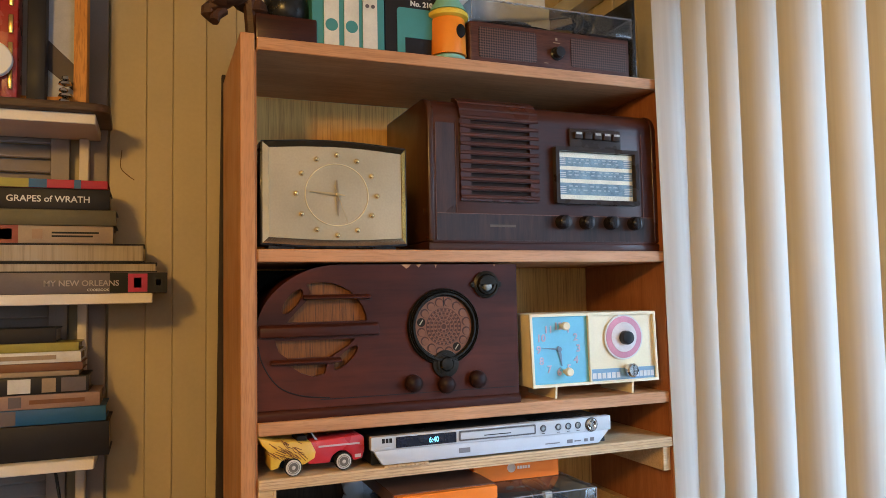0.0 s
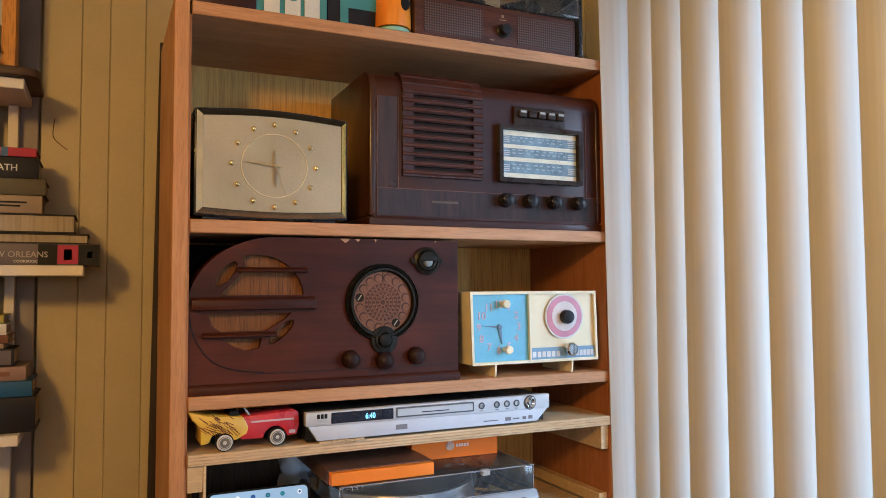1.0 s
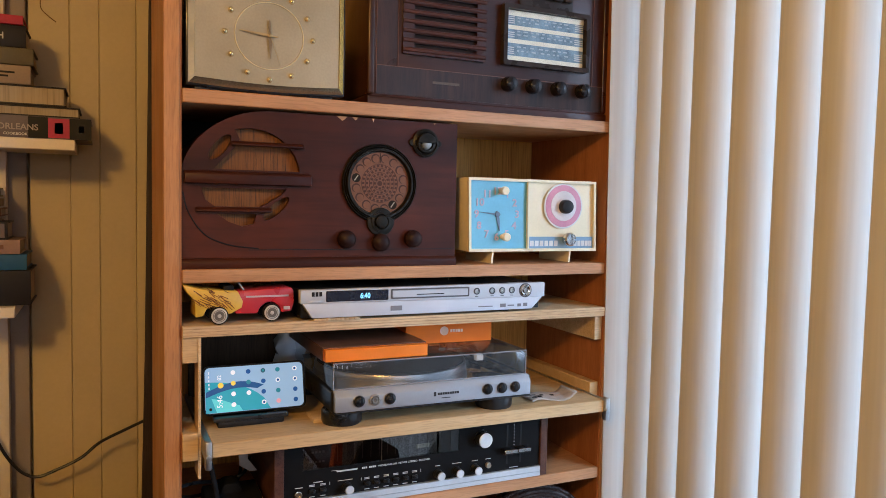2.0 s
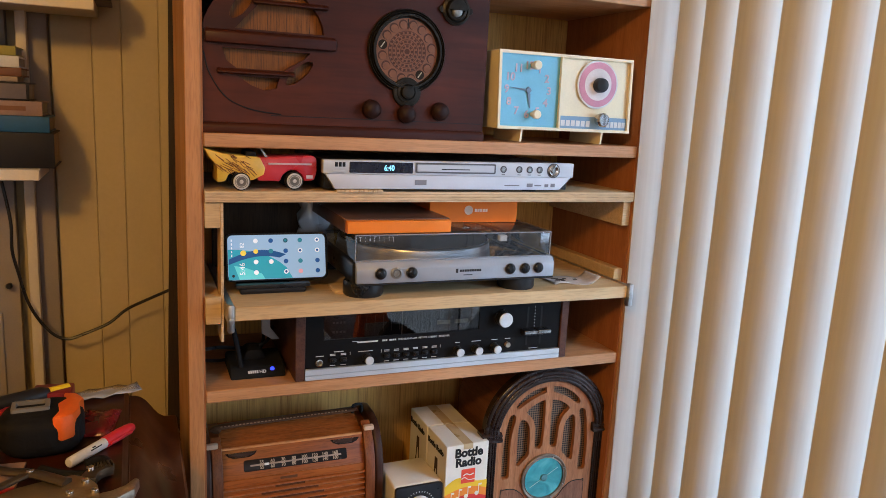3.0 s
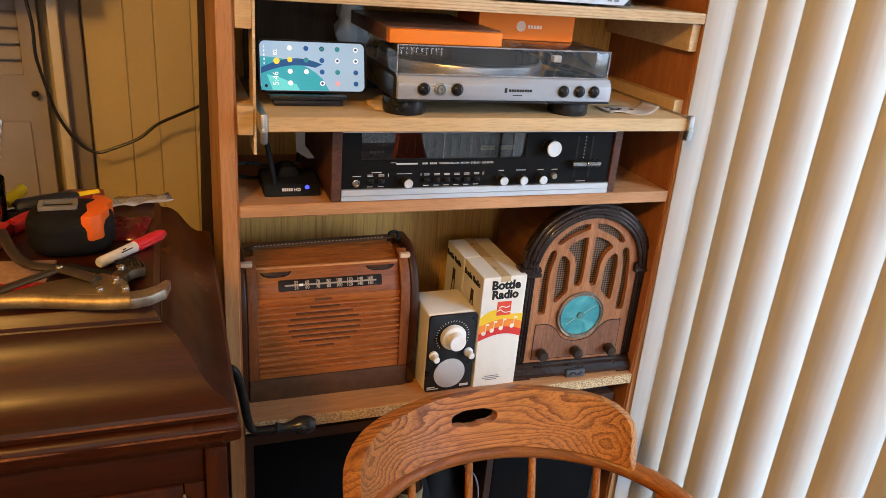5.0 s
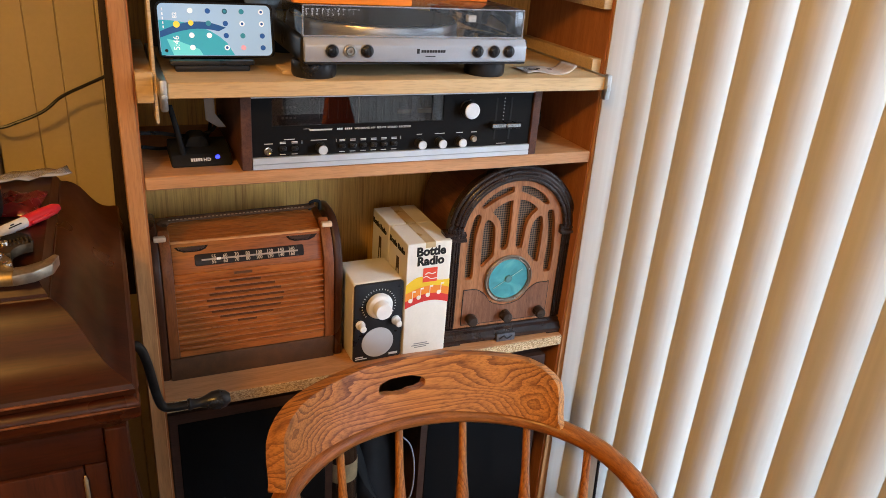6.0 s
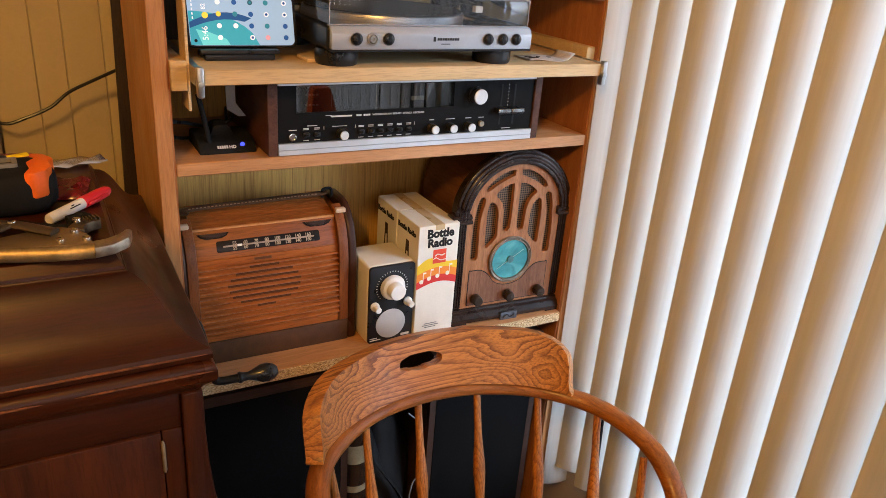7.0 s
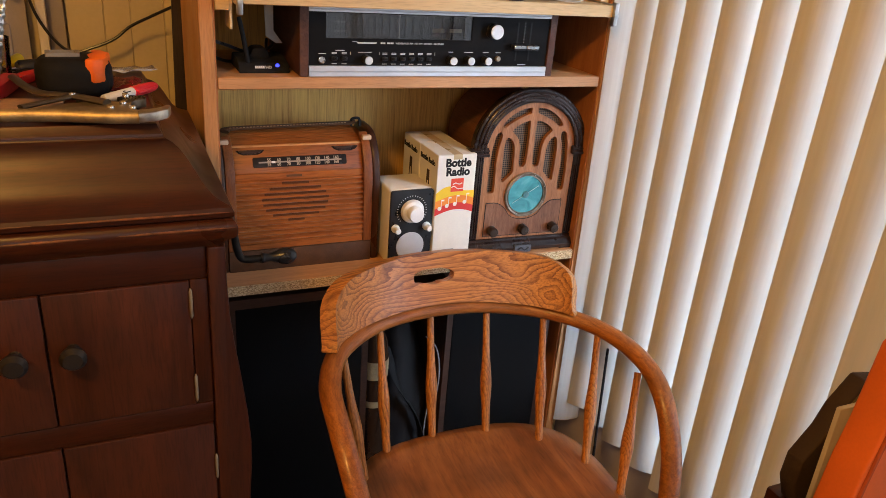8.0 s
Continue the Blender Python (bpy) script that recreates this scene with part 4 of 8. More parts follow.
rc = thing("toy_clock_radio", "cream plastic toy clock radio with blue clock face", "clock radio", pose(0.6155, 1.161, 1.492))
W, Z0, Z1 = 0.270, 0.023, 0.152
bm = B()
cut_panel(bm, [(0.004, Z0), (W, Z0), (W - 0.004, Z1), (0, Z1)], [[(0.0085, Z0 + 0.005), (W - 0.005, Z0 + 0.005), (W - 0.0085, Z1 - 0.005), (0.005, Z1 - 0.005)]], -0.006, 0.0)
part("front_rim", bm, CREAM, rc)
bm = B()
prism(bm, [(0.004, Z0), (W, Z0), (W - 0.004, Z1), (0, Z1)], 0.0003, 0.115, "xz", 0.002)
part("body", bm, CREAM, rc)
bm = B()
prism(bm, [(0.0085, Z0 + 0.005), (0.1205, Z0 + 0.005), (0.1185, Z1 - 0.005), (0.0052, Z1 - 0.005)], -0.0012, 0.0)
face = part("clock_face", bm, BLUE, rc, "sky blue clock face")
bm = B()
prism(bm, [(0.1205, Z0 + 0.005), (0.1235, Z0 + 0.005), (0.1215, Z1 - 0.005), (0.1185, Z1 - 0.005)], -0.0075, 0.0)
part("divider", bm, CREAM, rc)
bm = B()
box(bm, 0.1237, W - 0.0055, -0.0022, 0.0, Z0 + 0.005, Z0 + 0.0262)
band = part("name_band", bm, plain("slate_blue_band", (0.19, 0.33, 0.47), 0.45, var=0.06), rc)
bars("name_print", [(0.128 + 0.0102 * k, 0.1355 + 0.0102 * k, Z0 + 0.009, Z0 + 0.019) for k in range(6)] + [(0.222 + 0.0082 * k, 0.2285 + 0.0082 * k, Z0 + 0.009, Z0 + 0.019) for k in range(5)], PALE, band, -0.0026)
ccx, ccz = 0.0595, Z0 + 0.0655
for k, s in enumerate(("12", "1", "2", "3", "4", "5", "6", "7", "8", "9", "10", "11")):
    a = radians(90 - 30 * k)
    lettering("numeral", s, 0.0185, MAUVE, face, ccx + 0.0405 * math.cos(a), -0.0016, ccz + 0.0405 * math.sin(a) - 0.0055, "CENTER", 0.0004)
STEELB = plain("blue_grey_metal", (0.13, 0.20, 0.28), 0.4)
clock_pointer(face, "minute_pointer", ccx, -0.0030, ccz, -84, 0.036, 0.006, 0.0016, STEELB)
clock_pointer(face, "hour_pointer", ccx, -0.0026, ccz, 170, 0.030, 0.006, 0.003, STEELB)
bm = B()
disc(bm, (ccx, -0.0013, ccz), 0.005, 0.0035, "-y", 16, 0.001)
part("hub", bm, STEELB, face)
for x, z in ((0.066, Z0 + 0.107), (0.071, Z0 + 0.026)):
    bm = B()
    lathe(bm, (x, -0.0013, z), [(0.0045, 0), (0.0045, 0.010), (0.0075, 0.0105), (0.0075, 0.018), (0.006, 0.0195), (0, 0.0195)], "-y", 20)
    part("clock_knob", bm, CREAM, rc)
for r_, h_, mt in ((0.0415, 0.0022, PALE), (0.0385, 0.0030, PINK), (0.0275, 0.0036, plain("pale_dial_centre", (0.66, 0.60, 0.58), 0.4))):
    bm = B()
    disc(bm, (0.1965, -0.0016, Z0 + 0.0825), r_, h_, "-y", 44, 0.0006)
    part("tuning_dial", bm, mt, rc)
bm = B()
lathe(bm, (0.1985, -0.005, Z0 + 0.0815), [(0.013, 0), (0.013, 0.008), (0.0115, 0.012), (0.006, 0.0145), (0, 0.015)], "-y", 24)
part("tuning_knob", bm, BLACK, rc, "plain dark domed tuning knob")
bm = B()
lathe(bm, (0.206, -0.0022, Z0 + 0.022), [(0.010, 0), (0.010, 0.006), (0.0125, 0.008), (0.0125, 0.014), (0.010, 0.017), (0, 0.0178)], "-y", 28)
part("volume_knob", bm, CHROME, rc, "silver volume knob")
for x in (0.050, 0.212):
    bm = B()
    prism(bm, [(-0.001, 0.002), (0.004, 0.002), (0.100, 0.002), (0.100, Z0), (-0.004, Z0)], x, x + 0.0035, "yz")
    part("foot", bm, CREAM, rc)

# ---- disc player ----
SILVER = plain("silver_paint", (0.50, 0.52, 0.55), 0.38, 0.15, var=0.04)
dv = thing("disc_player", "slim silver disc player with a lit clock display", "disc player", pose(0.3225, 1.146, 1.408))
W = 0.446
bm = B()
prism(bm, [(0, 0.0285), (W, 0.0265), (W, 0.0515), (0, 0.0500)], -0.002, 0.012, "xz", 0.0015)
fr = part("front_panel", bm, SILVER, dv)
bm = B()
prism(bm, [(0.004, 0.028), (W - 0.004, 0.0262), (W - 0.026, 0.005), (0.019, 0.005)], -0.0015, 0.012, "xz", 0.001)
part("lower_bevel", bm, plain("silver_paint_bright", (0.58, 0.61, 0.66), 0.36, 0.15, var=0.04), dv)
bm = B()
box(bm, 0.004, W - 0.004, 0.0125, 0.24, 0.004, 0.049, 0.001)
part("case", bm, BLACK, dv)
for x in (0.04, W - 0.07):
    bm = B()
    disc(bm, (x, 0.03, 0.0), 0.014, 0.0045, "z", 20)
    part("foot", bm, BLACK, dv)
bm = B()
box(bm, 0.041, 0.1455, -0.0032, -0.0018, 0.0305, 0.0475, 0.0008, 1)
ds = part("display", bm, plain("display_glass", (0.012, 0.012, 0.02), 0.08, var=0.1), dv, "dark display window")
lettering("clock_digits", "6:40", 0.0125, glow("cyan_digits", (0.25, 0.75, 1.0), 1.6), ds, 0.097, -0.0034, 0.0345, "LEFT", 0.0002, squeeze=0.8)
bm = B()
cut_panel(bm, rounded(0.150, 0.293, 0.0315, 0.0480, 0.002), [rounded(0.1525, 0.2905, 0.0335, 0.0455, 0.0015)], -0.0034, -0.0018)
part("tray_rim", bm, plain("grey_seam", (0.11, 0.11, 0.12), 0.4), dv)
bm = B()
box(bm, 0.1528, 0.2902, -0.0042, -0.0018, 0.0338, 0.0452, 0.0006, 1)
part("disc_tray", bm, SILVER, dv)
bars("tray_print", [(0.195, 0.245, 0.0372, 0.0386)], INK, dv, -0.0044)
bars("maker_mark", [(0.018, 0.0225, 0.0395, 0.0465), (0.024, 0.0285, 0.0395, 0.0465), (0.030, 0.0345, 0.0395, 0.0465)], INK, fr, -0.0022)
bm = B()
box(bm, 0.0145, 0.0345, -0.0036, -0.0018, 0.0305, 0.0345, 0.001)
part("power_button", bm, SILVER, dv)
for x in (0.308, 0.338, 0.358, 0.3775):
    bm = B()
    lathe(bm, (x, -0.0018, 0.0395), [(0.0047, 0), (0.0047, 0.001), (0.0038, 0.0026), (0, 0.003)], "-y", 20)
    part("button", bm, CHROME, dv)
    bm = B()
    lathe(bm, (x, -0.0018, 0.0395), [(0.0060, 0), (0.0060, 0.0009), (0.0048, 0.0009), (0.0048, 0)], "-y", 24)
    part("button_ring", bm, plain("button_ring_grey", (0.07, 0.07, 0.08), 0.4), dv)
bm = B()
lathe(bm, (0.405, -0.0018, 0.0385), [(0.0128, 0), (0.0128, 0.0009), (0.0111, 0.0009), (0.0111, 0)], "-y", 30)
part("jog_ring", bm, plain("jog_ring_grey", (0.10, 0.10, 0.11), 0.4), dv)
bars("button_print", [(x - 0.003, x + 0.003, 0.0302, 0.0311) for x in (0.308, 0.338, 0.358, 0.3775)], INK, dv, -0.0020)
bm = B()
lathe(bm, (0.405, -0.0018, 0.0385), [(0.011, 0), (0.011, 0.0015), (0.0085, 0.003), (0.005, 0.0015), (0.004, 0.0035), (0, 0.004)], "-y", 28)
part("jog_pad", bm, CHROME, dv)
bars("feature_print", [(0.150, 0.170, 0.012, 0.020), (0.312, 0.340, 0.0115, 0.0132), (0.355, 0.366, 0.010, 0.016), (0.370, 0.383, 0.0115, 0.0135), (0.390, 0.397, 0.010, 0.015), (0.402, 0.410, 0.010, 0.016)], plain("grey_print", (0.20, 0.20, 0.22), 0.5), dv, -0.0018)
bm = B()
box(bm, 0, 0.075, -0.002, 0.004, 0.0, 0.0035, 0.0008, 1, m=pose(0.345, 1.148, 1.4082, 0, 0, -1))
for k in range(9):
    box(bm, 0.006 + k * 0.0075, 0.011 + k * 0.0075, -0.0035, 0.003, 0.0, 0.0028 + 0.0008 * (k % 3), 0.0005, 1, m=pose(0.345, 1.148, 1.4083, 0, 0, -1))
whole("wood_scrap", bm, PLY, "splintered strip of bare wood under the player", "wood scrap")

# ---- toy car ----
CARRED = plain("toy_red_tin", (0.52, 0.030, 0.040), 0.3, var=0.08, coat=0.4)
car = thing("toy_car", "red tin toy convertible with a yellow striped tail", "toy car", pose(0.150, 1.156, 1.408, 0, 0, 1.5))
bm = B()
prism(bm, [(0.076, 0.015), (0.110, 0.014), (0.114, 0.024), (0.124, 0.031), (0.134, 0.031), (0.144, 0.024), (0.147, 0.014), (0.163, 0.016), (0.167, 0.030), (0.166, 0.050), (0.160, 0.054), (0.078, 0.050)], 0.0, 0.060, "xz", 0.003)
part("body", bm, CARRED, car)
YEL = plain("toy_yellow_tin", (0.74, 0.44, 0.050), 0.35, var=0.1, coat=0.3)
bm = B()
prism(bm, [(0.018, 0.012), (0.030, 0.014), (0.034, 0.024), (0.044, 0.029), (0.054, 0.024), (0.058, 0.015), (0.070, 0.016), (0.086, 0.024), (0.088, 0.034), (0.080, 0.050), (0.028, 0.054), (0.0, 0.062), (0.006, 0.050), (0.017, 0.038)], -0.001, 0.061, "xz", 0.002)
tail = part("tail", bm, YEL, car, "yellow tail with brown streaks")
bm = B()
rng = random.Random(14)
for k in range(46):
    u = rng.random()
    x, z = 0.012 + 0.050 * rng.random(), 0.030 + 0.026 * u
    box(bm, 0, rng.uniform(0.007, 0.019), -0.0016, -0.0011, 0, rng.uniform(0.0006, 0.0012), m=pose(x, 0, z) @ Matrix.Rotation(radians(rng.uniform(22, 48)), 4, "Y"))
part("streak_print", bm, plain("brown_print", (0.20, 0.075, 0.018), 0.5, var=0.3, scale=150), tail)
for x, z in ((0.052, 0.014), (0.131, 0.0155)):
    for y0, d in ((-0.004, "-y"), (0.064, "y")):
        bm = B()
        lathe(bm, (x, 0.006 if d == "-y" else 0.054, z), [(0.0135, 0), (0.0135, 0.009), (0.0115, 0.0105), (0, 0.0105)], d, 26)
        wh = part("wheel", bm, MATT, car)
        bm = B()
        s = -0.0046 if d == "-y" else 0.0646
        lathe(bm, (x, s, z), [(0.0118, 0), (0.0112, 0.0008), (0.0075, 0.0012), (0.007, 0.0006), (0.0035, 0.0008), (0.002, 0.002), (0, 0.0022)], d, 26)
        hc = part("hubcap", bm, plain("toy_wheel_white", (0.62, 0.58, 0.52), 0.4, var=0.15, scale=120), wh)
        for r0, r1 in ((0.0093, 0.0086), (0.0068, 0.0050), (0.0036, 0.0030)):
            bm = B()
            lathe(bm, (x, s - 0.0011 if d == "-y" else s + 0.0011, z), [(r0, 0), (r0, 0.0007), (r1, 0.0007), (r1, 0)], d, 26)
            part("hub_ring", bm, plain("hub_grey", (0.20, 0.18, 0.16), 0.4, 0.3), wh)
bars("side_trim", [(0.092, 0.158, 0.0395, 0.0422), (0.150, 0.160, 0.019, 0.024)], plain("toy_silver", (0.55, 0.42, 0.42), 0.4, 0.2), car, -0.0006)
bm = B()
prism(bm, [(0.088, 0.0505), (0.0925, 0.0505), (0.083, 0.0625), (0.081, 0.0625)], 0.006, 0.054, "xz")
part("windscreen", bm, clear("toy_screen", (0.8, 0.85, 0.85), 0.1, 0.3), car)
bm = B()
box(bm, 0.060, 0.076, 0.008, 0.052, 0.046, 0.058, 0.003)
part("seat", bm, MATT, car)

# ---- phone on a stand ----
ph = thing("phone", "large black phone showing a blue home screen, on a stand", "phone", pose(0.1855, 1.200, 1.2575, -14, 0, 0))
PW, PH = 0.163, 0.077
bm = B()
prism(bm, rounded(0, PW, 0, PH, 0.009), 0.0, 0.009, "xz", 0.002)
part("case", bm, BLACK, ph)
bm = B()
prism(bm, rounded(0.0028, PW - 0.0045, 0.003, PH - 0.003, 0.0075), -0.0008, 0.0005)
scr = part("screen", bm, glow("screen_sky", (0.33, 0.53, 0.72), 0.80), ph, "lit touch screen with app icons")
bm = B()
prism(bm, [(0.0035, 0.0035), (0.104, 0.0035)] + [(0.104 - 0.104 * 0.97 * (k / 10), 0.0035 + 0.048 * math.sin(1.5708 * (k / 10) ** 0.62)) for k in range(1, 11)], -0.0013, -0.0007)
part("wallpaper_wave", bm, glow("screen_teal", (0.02, 0.40, 0.50), 0.75), scr)
bm = B()
prism(bm, [(0.0035, 0.028)] + [(0.004 + 0.09 * k / 10, 0.030 + 0.020 * math.sin(0.3 + 2.2 * k / 10)) for k in range(11)] + [(0.0035 + 0.080 * (1 - k / 8), 0.024 + 0.016 * math.sin(0.2 + 2.0 * (1 - k / 8))) for k in range(9)], -0.0018, -0.0012)
part("wallpaper_wave", bm, glow("screen_navy", (0.015, 0.10, 0.28), 0.7), scr)
bm = B()
prism(bm, [(0.020, 0.0035), (0.060, 0.0035), (0.055, 0.012), (0.030, 0.022), (0.012, 0.026)], -0.0018, -0.0012)
part("wallpaper_wave", bm, glow("screen_aqua", (0.10, 0.62, 0.62), 0.9), scr)
ICON = [glow("icon_%s" % n_, c, 0.9) for n_, c in (("white", (0.85, 0.88, 0.9)), ("blue", (0.015, 0.09, 0.28)), ("dark", (0.02, 0.10, 0.14)), ("teal", (0.02, 0.22, 0.28)), ("red", (0.75, 0.35, 0.38)), ("yellow", (0.9, 0.65, 0.08)))]
grid_cols = ((0.046, (0, 5, 0, 0)), (0.070, (1, 3, 0, None)), (0.0935, (2, 1, 1, 0)), (0.117, (3, 0, 3, 4)), (0.145, (0, 0, 1, 1)))
for x, cols in grid_cols:
    for k, c in enumerate(cols):
        if c is None:
            continue
        bm = B()
        disc(bm, (x, -0.0019, 0.0645 - 0.0168 * k), 0.0037, 0.0004, "-y", 16)
        ic = part("app_icon", bm, ICON[c], scr)
        if c in (0, 2) and x > 0.08:
            bm = B()
            disc(bm, (x, -0.0023, 0.0645 - 0.0168 * k), 0.002, 0.0003, "-y", 12)
            part("glyph", bm, ICON[1] if c == 0 else ICON[3], ic)
bm = B()
disc(bm, (0.0265, -0.0019, 0.0455), 0.0045, 0.0004, "-y", 16)
part("weather_sun", bm, ICON[5], scr)
side = Matrix.Rotation(radians(-90), 4, "Y")
lettering("time_digits", "5:46", 0.0118, ICON[0], scr, 0.0285, -0.0022, 0.010, turn=side)
lettering("temperature", "82", 0.0085, ICON[0], scr, 0.0275, -0.0022, 0.0535, turn=side)
bars("status_print", [(0.008, 0.0095, 0.040 + 0.006 * k, 0.0435 + 0.006 * k) for k in range(5)], ICON[0], scr, -0.0016)
bm = B()
disc(bm, (0.0105, -0.0019, 0.0095), 0.0023, 0.0004, "-y", 14)
part("camera_hole", bm, BLACK, scr)
st = thing("phone_stand", "small black plastic phone stand", "phone stand", pose(0.198, 1.183, 1.2405))
bm = B()
box(bm, 0.006, 0.110, 0.0, 0.055, 0.0, 0.010, 0.003)
part("base", bm, BLACK, st)
bm = B()
box(bm, 0.0, 0.116, -0.004, 0.012, 0.010, 0.0165, 0.002)
part("lip", bm, BLACK, st)
bm = B()
box(bm, 0.03, 0.086, 0.0, 0.005, 0.012, 0.070, 0.002, m=pose(0, 0.032, 0, -14))
part("support", bm, BLACK, st)

# ---- turntable ----
tt = thing("turntable", "silver-fronted record turntable under a smoky clear lid", "turntable", pose(0.367, 1.116, 1.2405))
W, D = 0.364, 0.30
GREY = plain("silver_grey_paint", (0.40, 0.415, 0.44), 0.36, 0.45, var=0.04)
GLOSS = plain("gloss_black_button", (0.010, 0.010, 0.011), 0.10, var=0.1)
bm = B()
box(bm, 0, W, 0.004, D, 0.0235, 0.060, 0.006, 3)
part("chassis", bm, BLACK, tt)
bm = B()
prism(bm, [(-0.004, 0.0265), (-0.004, 0.0500), (0.004, 0.0605), (0.020, 0.0612), (0.020, 0.0265)], 0.004, W - 0.006, "yz", 0.002)
fp = part("front_panel", bm, GREY, tt)
bm = B()
box(bm, 0.004, W - 0.006, -0.0030, 0.012, 0.0232, 0.0263, 0.0008, 1)
part("lower_edge", bm, BLACK, tt, "black strip under the front panel")
for x, z in ((0.043, 0), (0.069, 1), (0.095, 0), (0.272, 0), (0.300, 0), (0.326, 0)):
    bm = B()
    if z:
        lathe(bm, (x, -0.0040, 0.0425), [(0.0095, 0), (0.0095, 0.002), (0.007, 0.003), (0.0055, 0.001), (0.005, 0.003), (0.0025, 0.003), (0.0025, 0.001), (0, 0.001)], "-y", 24)
        part("headphone_jack", bm, plain("dull_jack_ring", (0.30, 0.28, 0.25), 0.4, 0.8), tt)
    else:
        lathe(bm, (x, -0.0040, 0.0425), [(0.0098, 0), (0.0098, 0.0012), (0.0092, 0.0016), (0.0088, 0.0008)], "-y", 28)
        part("button_ring", bm, plain("dark_steel_ring", (0.16, 0.16, 0.17), 0.3, 0.8), tt)
        bm = B()
        lathe(bm, (x, -0.0040, 0.0425), [(0.0087, 0), (0.0087, 0.0030), (0.0080, 0.0048), (0.0060, 0.0060), (0.0030, 0.0066), (0, 0.0068)], "-y", 28)
        part("button", bm, GLOSS, tt)
bars("maker_mark", [(0.172, 0.176, 0.039, 0.046)] + [(0.179 + 0.0044 * k, 0.1825 + 0.0044 * k, 0.0405, 0.0443) for k in range(9)] + [(0.186, 0.202, 0.0345, 0.0357)], plain("dark_mark", (0.03, 0.03, 0.035), 0.5), fp, -0.0042)
for x, y in ((0.028, 0.04), (0.308, 0.04), (0.028, 0.25), (0.308, 0.25)):
    bm = B()
    lathe(bm, (x, y, 0), [(0.031, 0), (0.033, 0.004), (0.033, 0.020), (0.031, 0.0235)], "z", 36)
    part("foot", bm, BLACK, tt)
bm = B()
disc(bm, (0.155, 0.155, 0.0605), 0.138, 0.012, "z", 72, 0.003)
pl = part("platter", bm, ALU, tt, "bright aluminium platter")
bm = B()
disc(bm, (0.155, 0.155, 0.0727), 0.134, 0.002, "z", 60)
part("slip_mat", bm, MATT, pl)
bm = B()
tube(bm, [(0.315, 0.25, 0.082), (0.318, 0.15, 0.084), (0.300, 0.07, 0.080)], 0.004, 10, 4)
disc(bm, (0.315, 0.25, 0.0605), 0.018, 0.02, "z", 24, 0.003)
arm = part("tone_arm", bm, BLACK, tt)
bm = B()
box(bm, 0.286, 0.300, 0.066, 0.078, 0.076, 0.0865, 0.001)
part("headshell", bm, plain("pale_headshell", (0.60, 0.57, 0.52), 0.5), arm, "pale cartridge holder")
SMOKE = clear("smoky_acrylic", (0.84, 0.83, 0.82), 0.02, 0.03, 1.62)
EDGE = clear("acrylic_edge", (0.80, 0.80, 0.82), 0.1, 0.22)
bm = B()
box(bm, 0.002, W - 0.012, 0.004, D - 0.01, 0.0615, 0.1035, 0.003, 2)
lid = part("lid", bm, SMOKE, tt, "smoky clear plastic dust cover")
lid.visible_shadow = False
bm = B()
for a, b in (((0.003, 0.0035, 0.103), (W - 0.013, 0.0035, 0.103)), ((0.003, 0.0035, 0.062), (W - 0.013, 0.0035, 0.062)), ((0.003, 0.0035, 0.062), (0.003, 0.0035, 0.103)), ((W - 0.013, 0.0035, 0.062), (W - 0.013, 0.0035, 0.103)), ((W - 0.013, 0.0035, 0.103), (W - 0.013, D - 0.01, 0.103))):
    tube(bm, [a, b], 0.0011, 6, 1)
part("lid_edge", bm, EDGE, lid)
ORANGE = plain("orange_card", (0.84, 0.215, 0.014), 0.4, var=0.05, coat=0.2)
oc = thing("orange_case", "flat brown card box with a bright orange front tray", "box", pose(0.3597, 1.131, 1.3442))
bm = B()
box(bm, 0, 0.175, 0, 0.020, 0, 0.0195, 0.0008, 1)
part("tray", bm, ORANGE, oc, "bright orange tray")
bm = B()
box(bm, -0.002, 0.177, 0.0125, 0.250, -0.0002, 0.0215, 0.0008, 1)
part("sleeve", bm, plain("brown_card_top", (0.115, 0.052, 0.032), 0.35, var=0.12, scale=18), oc, "dark brown card sleeve")
bx = thing("orange_box", "burnt-orange card box with a pale round mark", "box", pose(0.533, 1.226, 1.3445, 0, 0, -2))
BURNT = plain("burnt_orange_card", (0.80, 0.165, 0.014), 0.8, var=0.06)
bm = B()
box(bm, 0, 0.170, 0, 0.11, 0, 0.044, 0.001, 1)
part("carton", bm, BURNT, bx)
PEACH = plain("peach_print", (0.85, 0.58, 0.42), 0.6)
bm = B()
lathe(bm, (0.074, -0.0001, 0.022), [(0.0082, 0), (0.0082, 0.0005), (0.0068, 0.0005), (0.0068, 0)], "-y", 30)
lathe(bm, (0.074, -0.0001, 0.022), [(0.0042, 0), (0.0042, 0.0005), (0.0032, 0.0005), (0.0032, 0)], "-y", 24)
part("round_mark", bm, PEACH, bx)
bars("maker_mark", [(0.086 + 0.0052 * k, 0.0898 + 0.0052 * k, 0.0190, 0.0243) for k in range(5)], PEACH, bx, -0.0002)
PAPER = plain("paper", (0.56, 0.50, 0.45), 0.8, var=0.2, scale=60)


def leaflet_z(x, y):
    return 0.0022 + 0.0016 * math.sin(x * 95) * math.cos(y * 60) + 0.010 * max(0.0, (x - 0.068) / 0.025) ** 2


